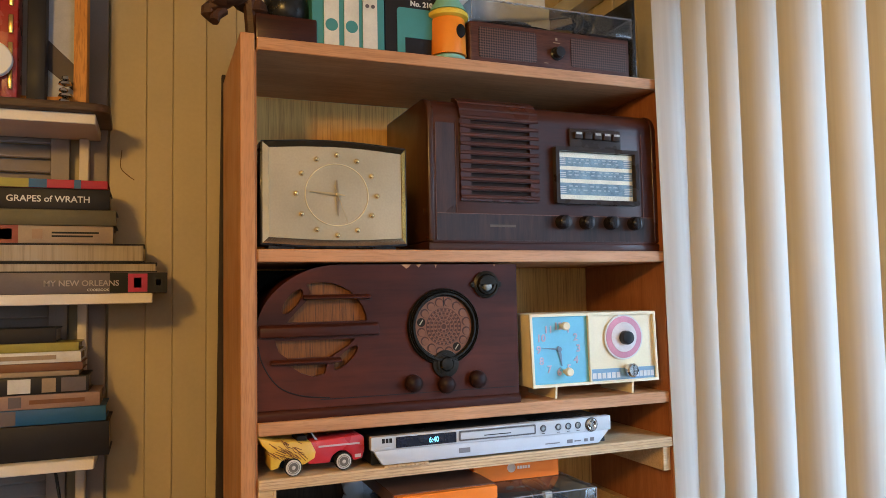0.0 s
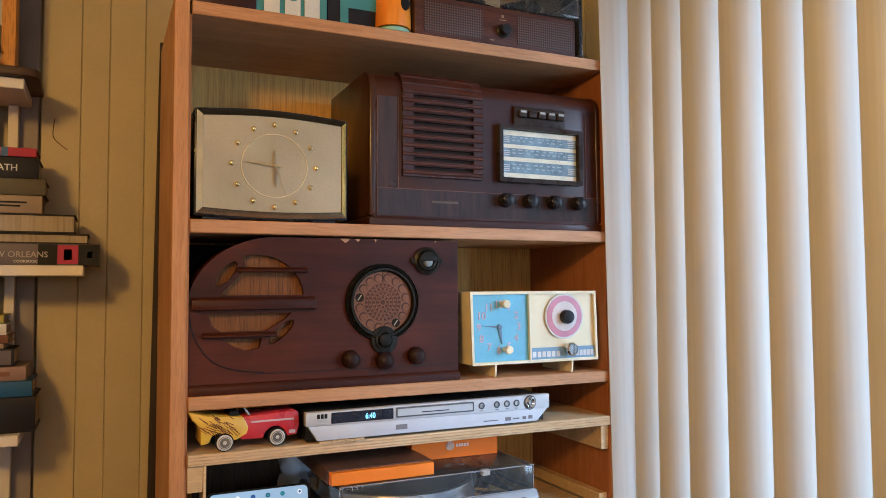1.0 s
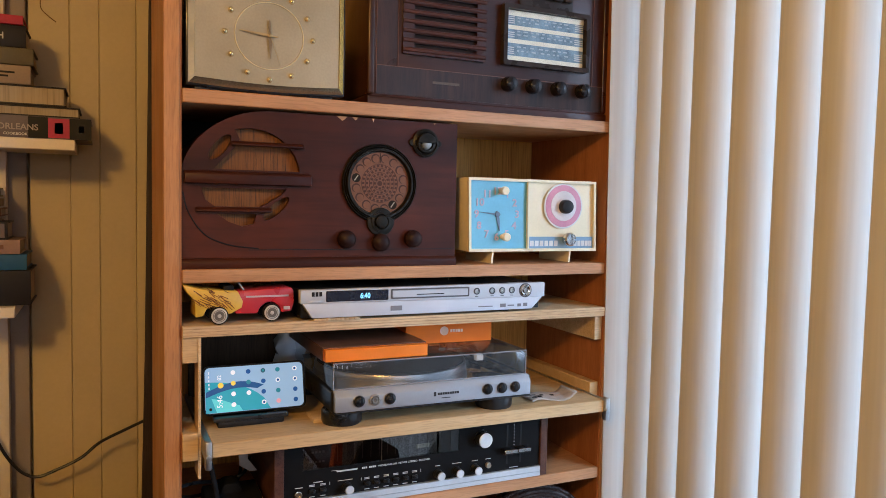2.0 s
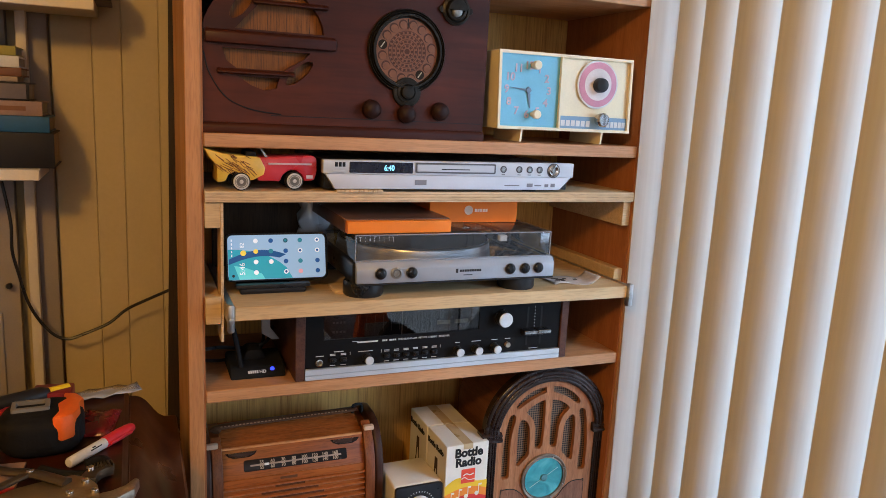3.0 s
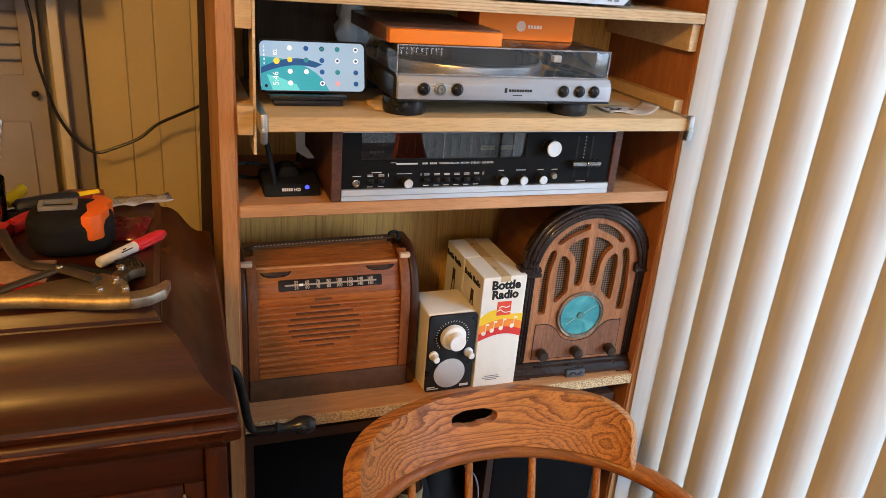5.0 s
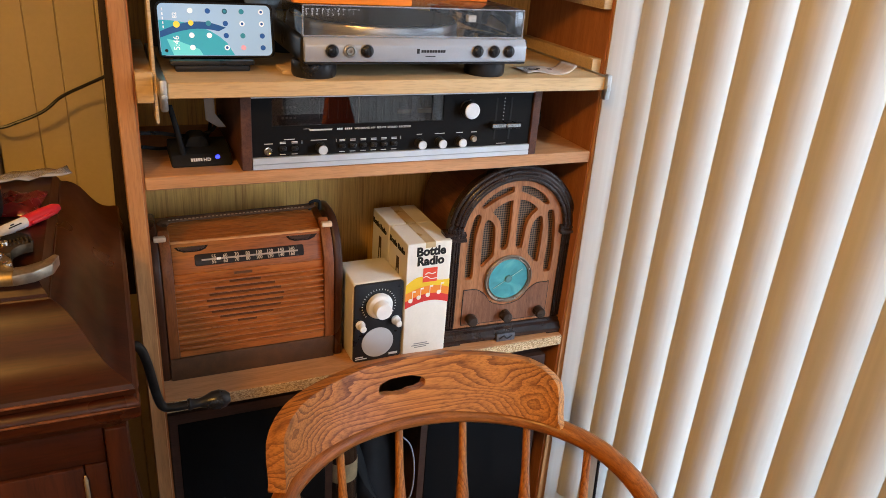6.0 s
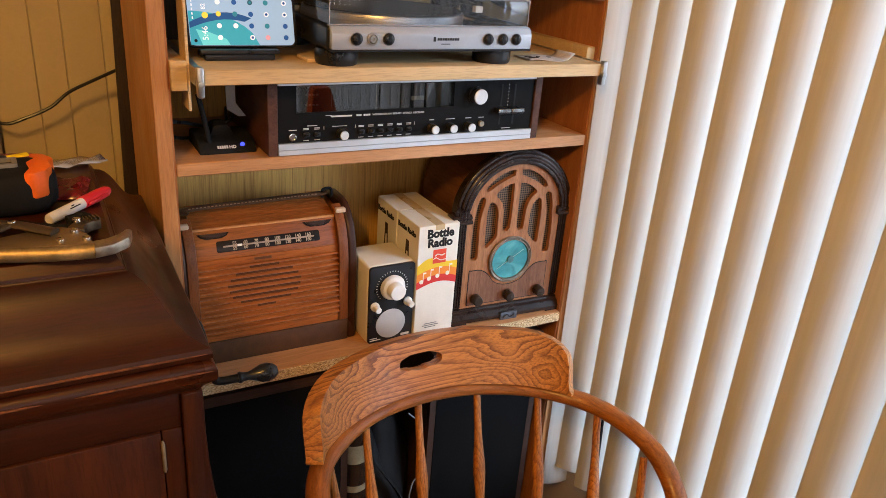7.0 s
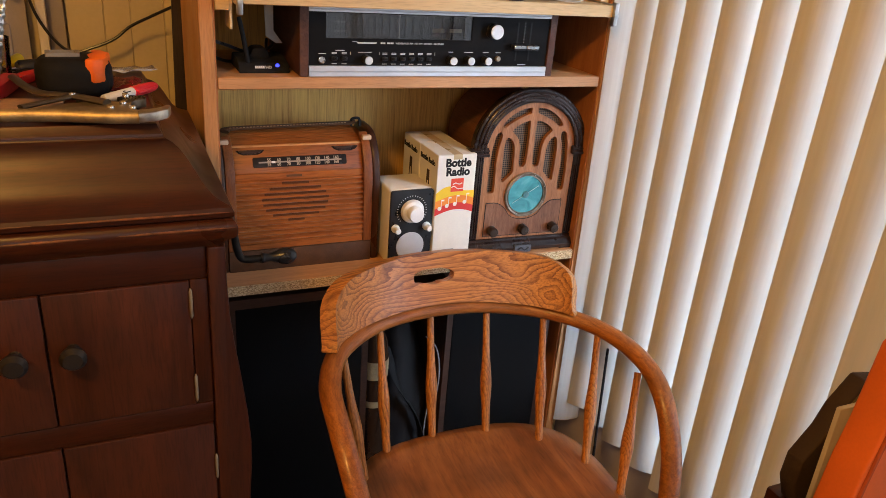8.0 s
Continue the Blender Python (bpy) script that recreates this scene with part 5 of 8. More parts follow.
bm = B()
cols = [[bm.verts.new((0.094 * i / 14, 0.006 * math.sin(i * 0.5) + 0.058 * j / 6, leaflet_z(0.094 * i / 14, 0.058 * j / 6))) for j in range(7)] for i in range(15)]
for i in range(14):
    for j in range(6):
        bm.faces.new((cols[i][j], cols[i + 1][j], cols[i + 1][j + 1], cols[i][j + 1]))
pp = whole("crumpled_paper", bm, PAPER, "crumpled pale leaflet with dark print", "paper", pose(0.750, 1.142, 1.2402, 0, 0, -3))
sm = pp.modifiers.new("thickness", "SOLIDIFY")
sm.thickness = 0.0006
for x, y, w, d in ((0.010, 0.020, 0.010, 0.004), (0.018, 0.030, 0.014, 0.006), (0.024, 0.022, 0.008, 0.010), (0.034, 0.034, 0.006, 0.005), (0.052, 0.028, 0.007, 0.006), (0.014, 0.044, 0.018, 0.003)):
    bm = B()
    z = leaflet_z(x + w / 2, y + d / 2)
    box(bm, x, x + w, y, y + d, z - 0.0004, z + 0.0014)
    part("print", bm, INK, pp)
bm = B()
box(bm, 0, 0.035, 0, 0.05, 0, 0.006, 0.001, m=pose(0.350, 1.16, 1.2406))
whole("wood_block", bm, PLY, "small flat offcut of pale wood", "wood block")
# plastic bag and clutter behind the phone
rng = random.Random(3)
bm = B()
tmp_rings = []
for k in range(13):
    rr = 0.013 + 0.012 * math.sin(math.pi * (0.1 + 0.75 * k / 12)) + 0.006 * abs(math.sin(k * 1.1))
    tmp_rings.append([bm.verts.new((0.362 + rr * math.cos(0.42 * i) * rng.uniform(0.75, 1.2), 1.385 + rr * 0.7 * math.sin(0.42 * i) * rng.uniform(0.6, 1.1), 1.2405 + 0.0117 * k + rng.uniform(-0.003, 0.003) * (0 < k < 12))) for i in range(15)])
for a, b in zip(tmp_rings, tmp_rings[1:]):
    for i in range(15):
        bm.faces.new((a[i], a[(i + 1) % 15], b[(i + 1) % 15], b[i]))
bm.faces.new(tmp_rings[0][::-1])
bm.faces.new(tmp_rings[-1])
whole("plastic_bag", bm, clear("cloudy_plastic", (0.80, 0.88, 0.95), 0.18, 0.60), "crumpled clear plastic bag behind the turntable", "bag")
# upright dark panel over the back cloth behind the phone
bm = B()
box(bm, 0, 0.20, 0, 0.012, 0, 0.135, 0.001, m=pose(0.182, 1.39, 1.2407))
whole("dark_board", bm, wood("dark_board_wood", (0.03, 0.018, 0.010), (0.07, 0.04, 0.02), 0.6, "z"), "dark brown panel at the back of the shelf", "board")

# ---- stereo receiver ----
rx = thing("stereo_receiver", "vintage black stereo receiver with wooden cheeks and aluminium trim", "receiver", pose(0.2865, 1.163, 1.097))
W, D = 0.506, 0.255
CHEEK = wood("receiver_walnut", (0.065, 0.024, 0.015), (0.135, 0.055, 0.034), 0.4, "y", 1.0, 0.5)
bm = B()
box(bm, 0.0165, W - 0.0155, 0.006, D, 0.006, 0.1185)
part("chassis", bm, MATT, rx)
for x0, x1 in ((0.0, 0.016), (W - 0.015, W)):
    bm = B()
    box(bm, x0, x1, -0.006, D, 0.001, 0.1185, 0.0012, 1)
    part("cheek", bm, CHEEK, rx, "walnut side cheek")
TRIMALU = plain("satin_trim", (0.70, 0.71, 0.72), 0.40, 0.7, var=0.05, fine=800)
for z0, z1, z2 in ((0.0015, 0.0095, 0.0195), (0.1105, 0.1145, 0.1185)):
    bm = B()
    prism(bm, [(-0.007, z0), (-0.007, z1 - 0.0008), (-0.004, z1), (-0.007, z1 + 0.0008), (-0.007, z2), (0.006, z2), (0.006, z0)], 0.0163, W - 0.0153, "yz")
    part("trim_bar", bm, TRIMALU, rx)
FASCIA = plain("black_fascia", (0.008, 0.0075, 0.0075), 0.5, var=0.15)
FASCIA.node_tree.nodes["Principled BSDF"].inputs["Specular IOR Level"].default_value = 0.08
bm = B()
cut_panel(bm, [(0.0163, 0.0197), (W - 0.0153, 0.0197), (W - 0.0153, 0.1103), (0.0163, 0.1103)], [[(0.0465, 0.0665), (0.3255, 0.0665), (0.3255, 0.1085), (0.0465, 0.1085)]], -0.002, 0.0058)
fa = part("fascia", bm, FASCIA, rx)
bm = B()
box(bm, 0.0465, 0.3255, 0.003, 0.0055, 0.0665, 0.1085)
sc = part("tuning_scale", bm, plain("scale_black", (0.010, 0.011, 0.013), 0.5), rx)
bm = B()
box(bm, 0.0466, 0.3254, -0.0002, 0.0012, 0.0666, 0.1084)
part("scale_glass", bm, clear("scale_glass_clear", (0.8, 0.8, 0.82), 0.01, 0.0, 2.0), rx)
rng = random.Random(11)
rows = [(0.105 + 0.0145 * k, 0.1056 + 0.0145 * k, 0.074, 0.102) for k in range(14)] + [(0.062 + 0.006 * k, 0.0655 + 0.006 * k, z, z + 0.003) for k in range(4) for z in (0.076, 0.092)]
bars("scale_print", rows, plain("dim_print", (0.16, 0.15, 0.14), 0.5), sc, 0.0026)
bm = B()
box(bm, 0.1815, 0.1827, 0.0014, 0.0026, 0.067, 0.108)
part("pointer", bm, plain("ivory_pointer", (0.55, 0.48, 0.36), 0.5), sc)
for x in (0.246, 0.281):
    bm = B()
    box(bm, x, x + 0.024, 0.0016, 0.0028, 0.079, 0.086)
    part("meter", bm, plain("meter_ivory", (0.62, 0.55, 0.38), 0.5), sc)


def hifi_knob(parent, x, z, r, depth, name="knob"):
    bm = B()
    lathe(bm, (x, -0.0022, z), [(r * 1.12, 0), (r * 1.12, 0.002), (r, 0.003), (r, depth - 0.001), (r * 0.93, depth), (0, depth)], "-y", 30)
    k = part(name, bm, BLACK, parent)
    bm = B()
    lathe(bm, (x, -0.0024 - depth, z), [(r * 0.98, -0.004), (r * 0.98, 0.0002), (r * 0.9, 0.0012), (r * 0.3, 0.0008), (0, 0.0008)], "-y", 30)
    part("cap", bm, plain("satin_aluminium", (0.80, 0.80, 0.80), 0.36, 0.55, var=0.06), k, "satin aluminium cap")


hifi_knob(rx, 0.3685, 0.0850, 0.0135, 0.018, "tuning_knob")
hifi_knob(rx, 0.1205, 0.0310, 0.0075, 0.016)
for x in (0.2850, 0.3210, 0.3570):
    hifi_knob(rx, x, 0.0310, 0.0075, 0.016)
bm = B()
lathe(bm, (0.3830, -0.0021, 0.0340), [(0.0052, 0), (0.0052, 0.004), (0.0045, 0.006), (0, 0.006)], "-y", 22)
part("button", bm, plain("bronze_button", (0.36, 0.30, 0.23), 0.35, 0.6), rx)
bm = B()
lathe(bm, (0.0395, -0.0021, 0.0290), [(0.0062, 0), (0.0062, 0.0025), (0.0045, 0.003), (0.004, 0.0008), (0, 0.0008)], "-y", 22)
part("headphone_jack", bm, CHROME, rx)
for x in [0.062, 0.080] + [0.155 + 0.0172 * k for k in range(6)]:
    bm = B()
    box(bm, x - 0.005, x + 0.005, -0.0075, -0.0021, 0.029, 0.0355, 0.0015)
    box(bm, x - 0.002, x + 0.002, -0.0125, -0.007, 0.0315, 0.0345, 0.001)
    part("toggle_switch", bm, BLACK, rx)
rows = [(x - 0.0045, x + 0.0045, z, z + 0.0009) for x in [0.062, 0.080] + [0.155 + 0.0172 * k for k in range(6)] for z in (0.0395, 0.0415, 0.0222)]
rows += [(0.034, 0.047, 0.0395, 0.0405), (0.064, 0.080, 0.0452, 0.0464), (0.105, 0.130, 0.0425, 0.0433), (0.280, 0.289, 0.0445, 0.0455), (0.312, 0.330, 0.0445, 0.0455), (0.351, 0.363, 0.0445, 0.0455), (0.378, 0.389, 0.0445, 0.0455)]
rows += [(0.145, 0.1456, 0.0385, 0.0435), (0.252, 0.2526, 0.0385, 0.0435), (0.091, 0.0916, 0.0385, 0.0435)]
rows += [(0.1465 + 0.0031 * k, 0.1488 + 0.0031 * k, 0.0578, 0.0606) for k in range(8) if k != 3]
bars("panel_print", rows, PALE, fa, -0.0022)
lettering("title_print", "WIDEBAND-AM  FET-FM  STEREO  RECEIVER", 0.0043, PALE, fa, 0.1745, -0.0023, 0.0577, squeeze=1.12)
bm = B()
prism(bm, [(0.104, 0.0578), (0.138, 0.0578), (0.1390, 0.0602), (0.106, 0.0602), (0.102, 0.0613), (0.094, 0.0613), (0.094, 0.0608), (0.1015, 0.0608)], -0.0026, -0.0019)
part("maker_mark", bm, PALE, fa)
for x in (0.4225, 0.4505):
    bm = B()
    box(bm, x - 0.0016, x + 0.0016, -0.0024, -0.0018, 0.030, 0.1015)
    part("slider_slot", bm, INK, rx)
    bm = B()
    box(bm, x - 0.0132, x + 0.0132, -0.018, -0.0022, 0.0520, 0.0610, 0.0015)
    sl = part("slider", bm, BLACK, rx)
    bm = B()
    box(bm, x - 0.0133, x + 0.0133, -0.0188, -0.0165, 0.0545, 0.0612, 0.0008, 1)
    part("slider_cap", bm, CHROME, sl)
bars("slider_print", [(0.4365 - 0.0006, 0.4365 + 0.0006, 0.064 + 0.006 * k, 0.0655 + 0.006 * k) for k in range(7)] + [(0.428, 0.446, 0.0225, 0.0235)], PALE, rx, -0.0022)

# ---- small wireless box and cables beside the receiver ----
bt = thing("wireless_receiver", "small black wireless box with aerial and blue light", "wireless receiver", pose(0.190, 1.196, 1.097))
bm = B()
prism(bm, [(-0.006, 0.0), (-0.004, 0.005), (0.008, 0.0165), (0.028, 0.021), (0.075, 0.024), (0.085, 0.0)], 0.0, 0.088, "yz", 0.003)
part("body", bm, MATT, bt)
bm = B()
prism(bm, [(0.022, 0.018), (0.062, 0.018), (0.056, 0.034), (0.050, 0.038), (0.034, 0.038), (0.028, 0.034)], 0.030, 0.070, "xz", 0.004)
part("plug_hump", bm, MATT, bt)
slope = Matrix.Rotation(radians(-46), 4, "X")
lettering("model_print", "HD", 0.0075, PALE, bt, 0.046, -0.0016, 0.0080, "LEFT", 0.0002, turn=slope)
bm = B()
for k in range(5):
    box(bm, 0.028 + 0.0034 * k, 0.0307 + 0.0034 * k, -0.0003, 0.0003, 0.0, 0.005, m=pose(0, -0.0018, 0.0082, -46))
part("name_print", bm, PALE, bt)
bm = B()
lathe(bm, (0.067, 0.0022, 0.0125), [(0.0035, 0), (0.0035, 0.001), (0, 0.0012)], "-y", 14)
part("power_light", bm, glow("blue_led", (0.03, 0.06, 1.0), 2.5), bt, "glowing blue power light")
bm = B()
tube(bm, [(0.018, 0.012, 0.014), (0.012, 0.008, 0.052), (0.004, 0.006, 0.092)], lambda u: 0.0048 - 0.0012 * u, 10, 4)
part("aerial", bm, MATT, bt)
bm = B()
tube(bm, [(0.15, 1.20, 1.150), (0.18, 1.25, 1.135), (0.22, 1.29, 1.118), (0.26, 1.29, 1.125), (0.28, 1.33, 1.14)], 0.003, 8, 8)
tube(bm, [(0.15, 1.24, 1.118), (0.19, 1.28, 1.102), (0.25, 1.30, 1.108), (0.27, 1.36, 1.13)], 0.003, 8, 8)
whole("cable", bm, BLACK, "loose black cables on the shelf", "cable")
bm = B()
prism(bm, [(0.248, 1.205), (0.264, 1.213), (0.264, 1.160), (0.280, 1.138), (0.268, 1.138), (0.250, 1.150)], 1.262, 1.265, "xz", 0.0005)
whole("plastic_bracket", bm, plain("pale_grey_plastic", (0.50, 0.55, 0.60), 0.3), "pale grey plastic bracket hanging behind the shelf", "bracket")
bm = B()
rng = random.Random(21)
for k in range(7):
    cx_, cz_, r_ = 0.845 + rng.uniform(-0.008, 0.008), 1.135 + rng.uniform(-0.002, 0.012), rng.uniform(0.024, 0.037)
    yy = 1.27 + 0.008 * k
    tube(bm, [(cx_ + r_ * math.cos(a) * 0.7, yy + 0.008 * math.sin(2 * a + k), cz_ + r_ * math.sin(a)) for a in [2 * math.pi * i / 9 for i in range(10)]], 0.0022, 6, 4)
whole("cable", bm, BLACK, "coiled black cable beside the receiver", "cable")

# ---- portable wooden radio on the bottom shelf ----
TAMB = wood("tambour_mahogany", (0.19, 0.050, 0.010), (0.37, 0.108, 0.023), 0.34, "x", 0.9, 0.5, coat=0.25, relief=0.06, stain=0.25)
TAMB_UP = wood("tambour_mahogany_upright", (0.15, 0.042, 0.012), (0.27, 0.080, 0.025), 0.34, "z", 0.9, 0.5, coat=0.3, relief=0.06, stain=0.3)
REEDW = wood("reed_mahogany", (0.27, 0.068, 0.014), (0.50, 0.148, 0.034), 0.36, "x", 0.9, 0.5, coat=0.2, relief=0.06, stain=0.25)
LEATHER = plain("dark_leatherette", (0.090, 0.041, 0.020), 0.5, var=0.25, scale=60, relief=0.7, fine=420)
rd = thing("portable_radio", "wooden portable radio with reeded front and leather base", "radio", pose(0.147, 1.213, 0.710))
W, D = 0.317, 0.150
R0, R1 = 0.034, 0.2825
end_o = [(0.0, 0.0), (0.001, 0.165), (0.006, 0.198), (0.017, 0.226), (0.034, 0.248), (0.052, 0.2595), (0.075, 0.264), (D - 0.035, 0.264), (D - 0.012, 0.256), (D, 0.235), (D, 0.0)]
ENDW = wood("dark_end_wood", (0.028, 0.008, 0.0036), (0.058, 0.018, 0.0075), 0.30, "z", 0.9, 0.5, coat=0.2, stain=0.4)
for x in (0.0, W - 0.0165):
    bm = B()
    prism(bm, end_o, x, x + 0.0165, "yz", 0.005, 3)
    part("end_panel", bm, ENDW, rd, "dark polished wooden end")
bm = B()
prism(bm, [(0.010, 0.0455), (0.026, 0.185), (0.046, 0.240), (D - 0.02, 0.250), (D - 0.006, 0.22), (D - 0.006, 0.0455)], 0.0167, W - 0.0167, "yz", 0.001, 1)
body = part("body", bm, TAMB, rd)
for x0, x1 in ((0.0167, R0 - 0.0004), (R1 + 0.0004, W - 0.0167)):
    bm = B()
    prism(bm, [(-0.0005, 0.0435), (0.0015, 0.165), (0.0065, 0.198), (0.0175, 0.2262), (0.0345, 0.2475), (0.052, 0.2585), (0.056, 0.2520), (0.041, 0.240), (0.027, 0.222), (0.022, 0.195), (0.018, 0.165), (0.014, 0.0435)], x0, x1, "yz", 0.0015)
    part("corner_post", bm, TAMB_UP, rd)
bm = B()
box(bm, 0.0167, W - 0.0167, -0.001, D - 0.002, 0.0, 0.0430, 0.002)
part("base", bm, LEATHER, rd, "dark leather-covered base")
bm = B()
box(bm, R0, R1, 0.002, 0.012, 0.0433, 0.0555, 0.001, 1)
part("bottom_strip", bm, REEDW, rd)
# reeds of the front: a flat face under a rounded lip, stepping back as they rise
bm = B()
prism(bm, [(0.012, 0.0), (0.0030, 0.0004), (0.0026, 0.0054), (-0.0020, 0.0064), (-0.0038, 0.0078), (-0.0032, 0.0093), (-0.0006, 0.0100), (0.0030, 0.0102), (0.012, 0.0102)], R0, R1, "yz")
reed = part("reed", bm, REEDW, rd, m=pose(0, 0, 0.0558))
for k in range(1, 12):
    again(reed, rd, pose(0, 0.00105 * k, 0.0558 + 0.01035 * k))
SLOT = plain("slot_brown", (0.105, 0.032, 0.010), 0.9)
for k, half in enumerate((0.016, 0.045, 0.058, 0.063, 0.065, 0.060, 0.050, 0.026)):
    bm = B()
    box(bm, 0.148 - half, 0.148 + half, 0.0018, 0.010, 0.0003, 0.0052, m=pose(0, 0.00105 * (k + 4), 0.0558 + 0.01035 * (k + 4)))
    part("sound_slot", bm, SLOT, rd)
bm = B()
box(bm, R0, R1, 0.0125, 0.026, 0.1802, 0.1935, 0.001, 1)
part("top_strip", bm, REEDW, rd)
# sloping dial board
tiltm = pose(0, 0.0170, 0.1925, -24)
bm = B()
box(bm, R0, R1, -0.004, 0.010, 0.0, 0.0500, 0.0012, m=tiltm)
db = part("dial_board", bm, TAMB, rd)
bm = B()
prism(bm, rounded(0.069, 0.2505, 0.0105, 0.0300, 0.0035), -0.0050, -0.0035, "xz", 0.0005, m=tiltm)
sc = part("dial_scale", bm, plain("dark_dial", (0.014, 0.010, 0.009), 0.22), db)
IVORY = plain("ivory_print", (0.46, 0.36, 0.25), 0.5)
for row, (zz, hh) in enumerate(((0.0212, 0.0085), (0.0128, 0.0085))):
    for k, word in enumerate(("55", "60", "70", "80", "100", "120", "140", "160")):
        ob = lettering("numeral", word, hh, IVORY, sc, 0, 0, 0, "CENTER", 0.0001)
        ob.matrix_basis = tiltm @ pose(0.0995 + 0.0185 * k, -0.0053, zz, 90) @ Matrix.Diagonal((0.85, 1.0, 1, 1))
bm = B()
box(bm, 0.080, 0.240, -0.0056, -0.0052, 0.0186, 0.0214, m=tiltm)
part("scale_line", bm, plain("tan_line", (0.33, 0.25, 0.20), 0.5), sc)
bm = B()
box(bm, 0.104, 0.111, -0.0062, -0.0056, 0.0180, 0.0220, m=tiltm)
part("pointer", bm, WHITE, sc)
DARK = plain("slot_dark", (0.012, 0.006, 0.004), 0.9)
for x, zz in ((0.039, 0.0445), (0.222, 0.0460)):
    bm = B()
    prism(bm, [(x, zz), (x + 0.054, zz), (x + 0.049, zz - 0.006), (x + 0.040, zz - 0.0095), (x + 0.014, zz - 0.0095), (x + 0.005, zz - 0.006)], -0.0046, -0.0038, "xz", m=tiltm)
    slot = part("thumb_slot", bm, DARK, db)
    bm = B()
    prism(bm, [(x + 0.027 + 0.022 * math.cos(radians(a)), zz - 0.0005 + 0.0075 * math.sin(radians(a))) for a in range(0, -181, -15)], -0.0075, -0.0042, "xz", 0.0008, m=tiltm)
    part("thumb_wheel", bm, plain("wheel_brown", (0.035, 0.016, 0.010), 0.3), slot)
bars("maker_mark", [(0.130, 0.160, 0.1850, 0.1895)], plain("dull_brown", (0.10, 0.036, 0.014), 0.5), rd, 0.0123)
# tambour top: a pale front lip, then slats rising to the back
# lip wood in a paler tone than the slats
LIPW = wood("worn_lip_wood", (0.40, 0.16, 0.055), (0.62, 0.29, 0.12), 0.34, "x", 0.9, 0.5, coat=0.2)
bm = B()
tube(bm, [(R0, 0.0365, 0.2405), ((R0 + R1) / 2, 0.0365, 0.2405), (R1, 0.0365, 0.2405)], 0.0026, 10, 2)
part("top_lip", bm, LIPW, rd)
bm = B()
prism(bm, [(0.0, 0.0), (0.0012, 0.0036), (0.0078, 0.0040), (0.0090, 0.0)], R0, R1, "yz")
slat = part("top_slat", bm, TAMB, rd, m=pose(0, 0.0385, 0.2385, 14))
for k in range(1, 8):
    again(slat, rd, pose(0, 0.0385 + 0.0089 * k, 0.2385 + 0.0022 * k, 14))
# carrying strap lying along the back of the top
bm = B()
tube(bm, [(0.026, 0.066, 0.262), (0.040, 0.078, 0.2645), (0.15, 0.084, 0.2655), (0.262, 0.082, 0.2685), (0.284, 0.080, 0.272)], 0.0095, 10, 8, flat=0.38)
strap = part("strap", bm, LEATHER, rd, "stitched brown leather strap")
bm = B()
for k in range(36):
    box(bm, 0.036 + 0.0064 * k, 0.0395 + 0.0064 * k, 0.0705 + 0.0001 * k, 0.0722 + 0.0001 * k, 0.2668 + 0.00011 * k, 0.2680 + 0.00011 * k)
part("stitching", bm, plain("tan_thread", (0.38, 0.23, 0.14), 0.8), strap)
bm = B()
tube(bm, [(0.276, 0.080, 0.262), (0.277, 0.080, 0.2765), (0.292, 0.080, 0.2775), (0.294, 0.080, 0.262)], 0.0028, 8, 4)
part("strap_loop", bm, MATT, rd)
for x, y, z in ((0.009, 0.030, 0.2460), (0.285, 0.030, 0.2465)):
    bm = B()
    box(bm, x, x + 0.0190, y, y + 0.011, z, z + 0.0085, 0.002, m=None)
    part("strap_end", bm, plain("worn_ivory", (0.62, 0.42, 0.28), 0.5), rd)

# ---- small black and white radio ----
pal = thing("small_radio", "small white radio with black face and round speaker", "radio", pose(0.4725, 1.178, 0.710, 0, 0, 1))
W, H = 0.0945, 0.160
bm = B()
box(bm, 0, W, 0.004, 0.10, 0.0, H, 0.005, 3)
part("body", bm, plain("warm_white_plastic", (0.70, 0.66, 0.58), 0.5, var=0.06), pal)
bm = B()
prism(bm, rounded(0.001, W - 0.001, 0.001, H - 0.001, 0.006), -0.002, 0.0038, "xz", 0.001)
face = part("face", bm, BLACK, pal)
bm = B()
disc(bm, (0.047, -0.0022, 0.038), 0.0305, 0.0012, "-y", 48, 0.0005)
sp = part("speaker", bm, plain("speaker_grey", (0.50, 0.50, 0.50), 0.5, 0.2, var=0.06, fine=1500, relief=0.4), pal, "pale round speaker grille")
bm = B()
lathe(bm, (0.047, -0.0022, 0.115), [(0.024, 0), (0.025, 0.004), (0.0225, 0.010), (0.0165, 0.013), (0.0160, 0.026), (0.0145, 0.028), (0, 0.028)], "-y", 48)
part("tuning_knob", bm, WHITE, pal, "large white tuning knob")
for x, z in ((0.0125, 0.080), (0.0805, 0.080)):
    bm = B()
    lathe(bm, (x, -0.0022, z), [(0.0085, 0), (0.0088, 0.004), (0.0065, 0.006), (0.006, 0.019), (0.0048, 0.020), (0, 0.020)], "-y", 24)
    part("knob", bm, WHITE, pal)
bm = B()
for k in range(27):
    a = radians(-40 + 260 * k / 26)
    box(bm, -0.0012, 0.0012, -0.0028, -0.0020, -0.0005, 0.0005, m=Matrix.Translation((0.047 + 0.0315 * math.cos(a), 0, 0.115 + 0.0315 * math.sin(a))) @ Matrix.Rotation(-a, 4, "Y"))
part("dial_marks", bm, PALE, face)
bars("maker_mark", [(0.005, 0.020, 0.010, 0.0117), (0.005, 0.027, 0.006, 0.0077), (0.070, 0.087, 0.007, 0.0115)], PALE, face, -0.0022)

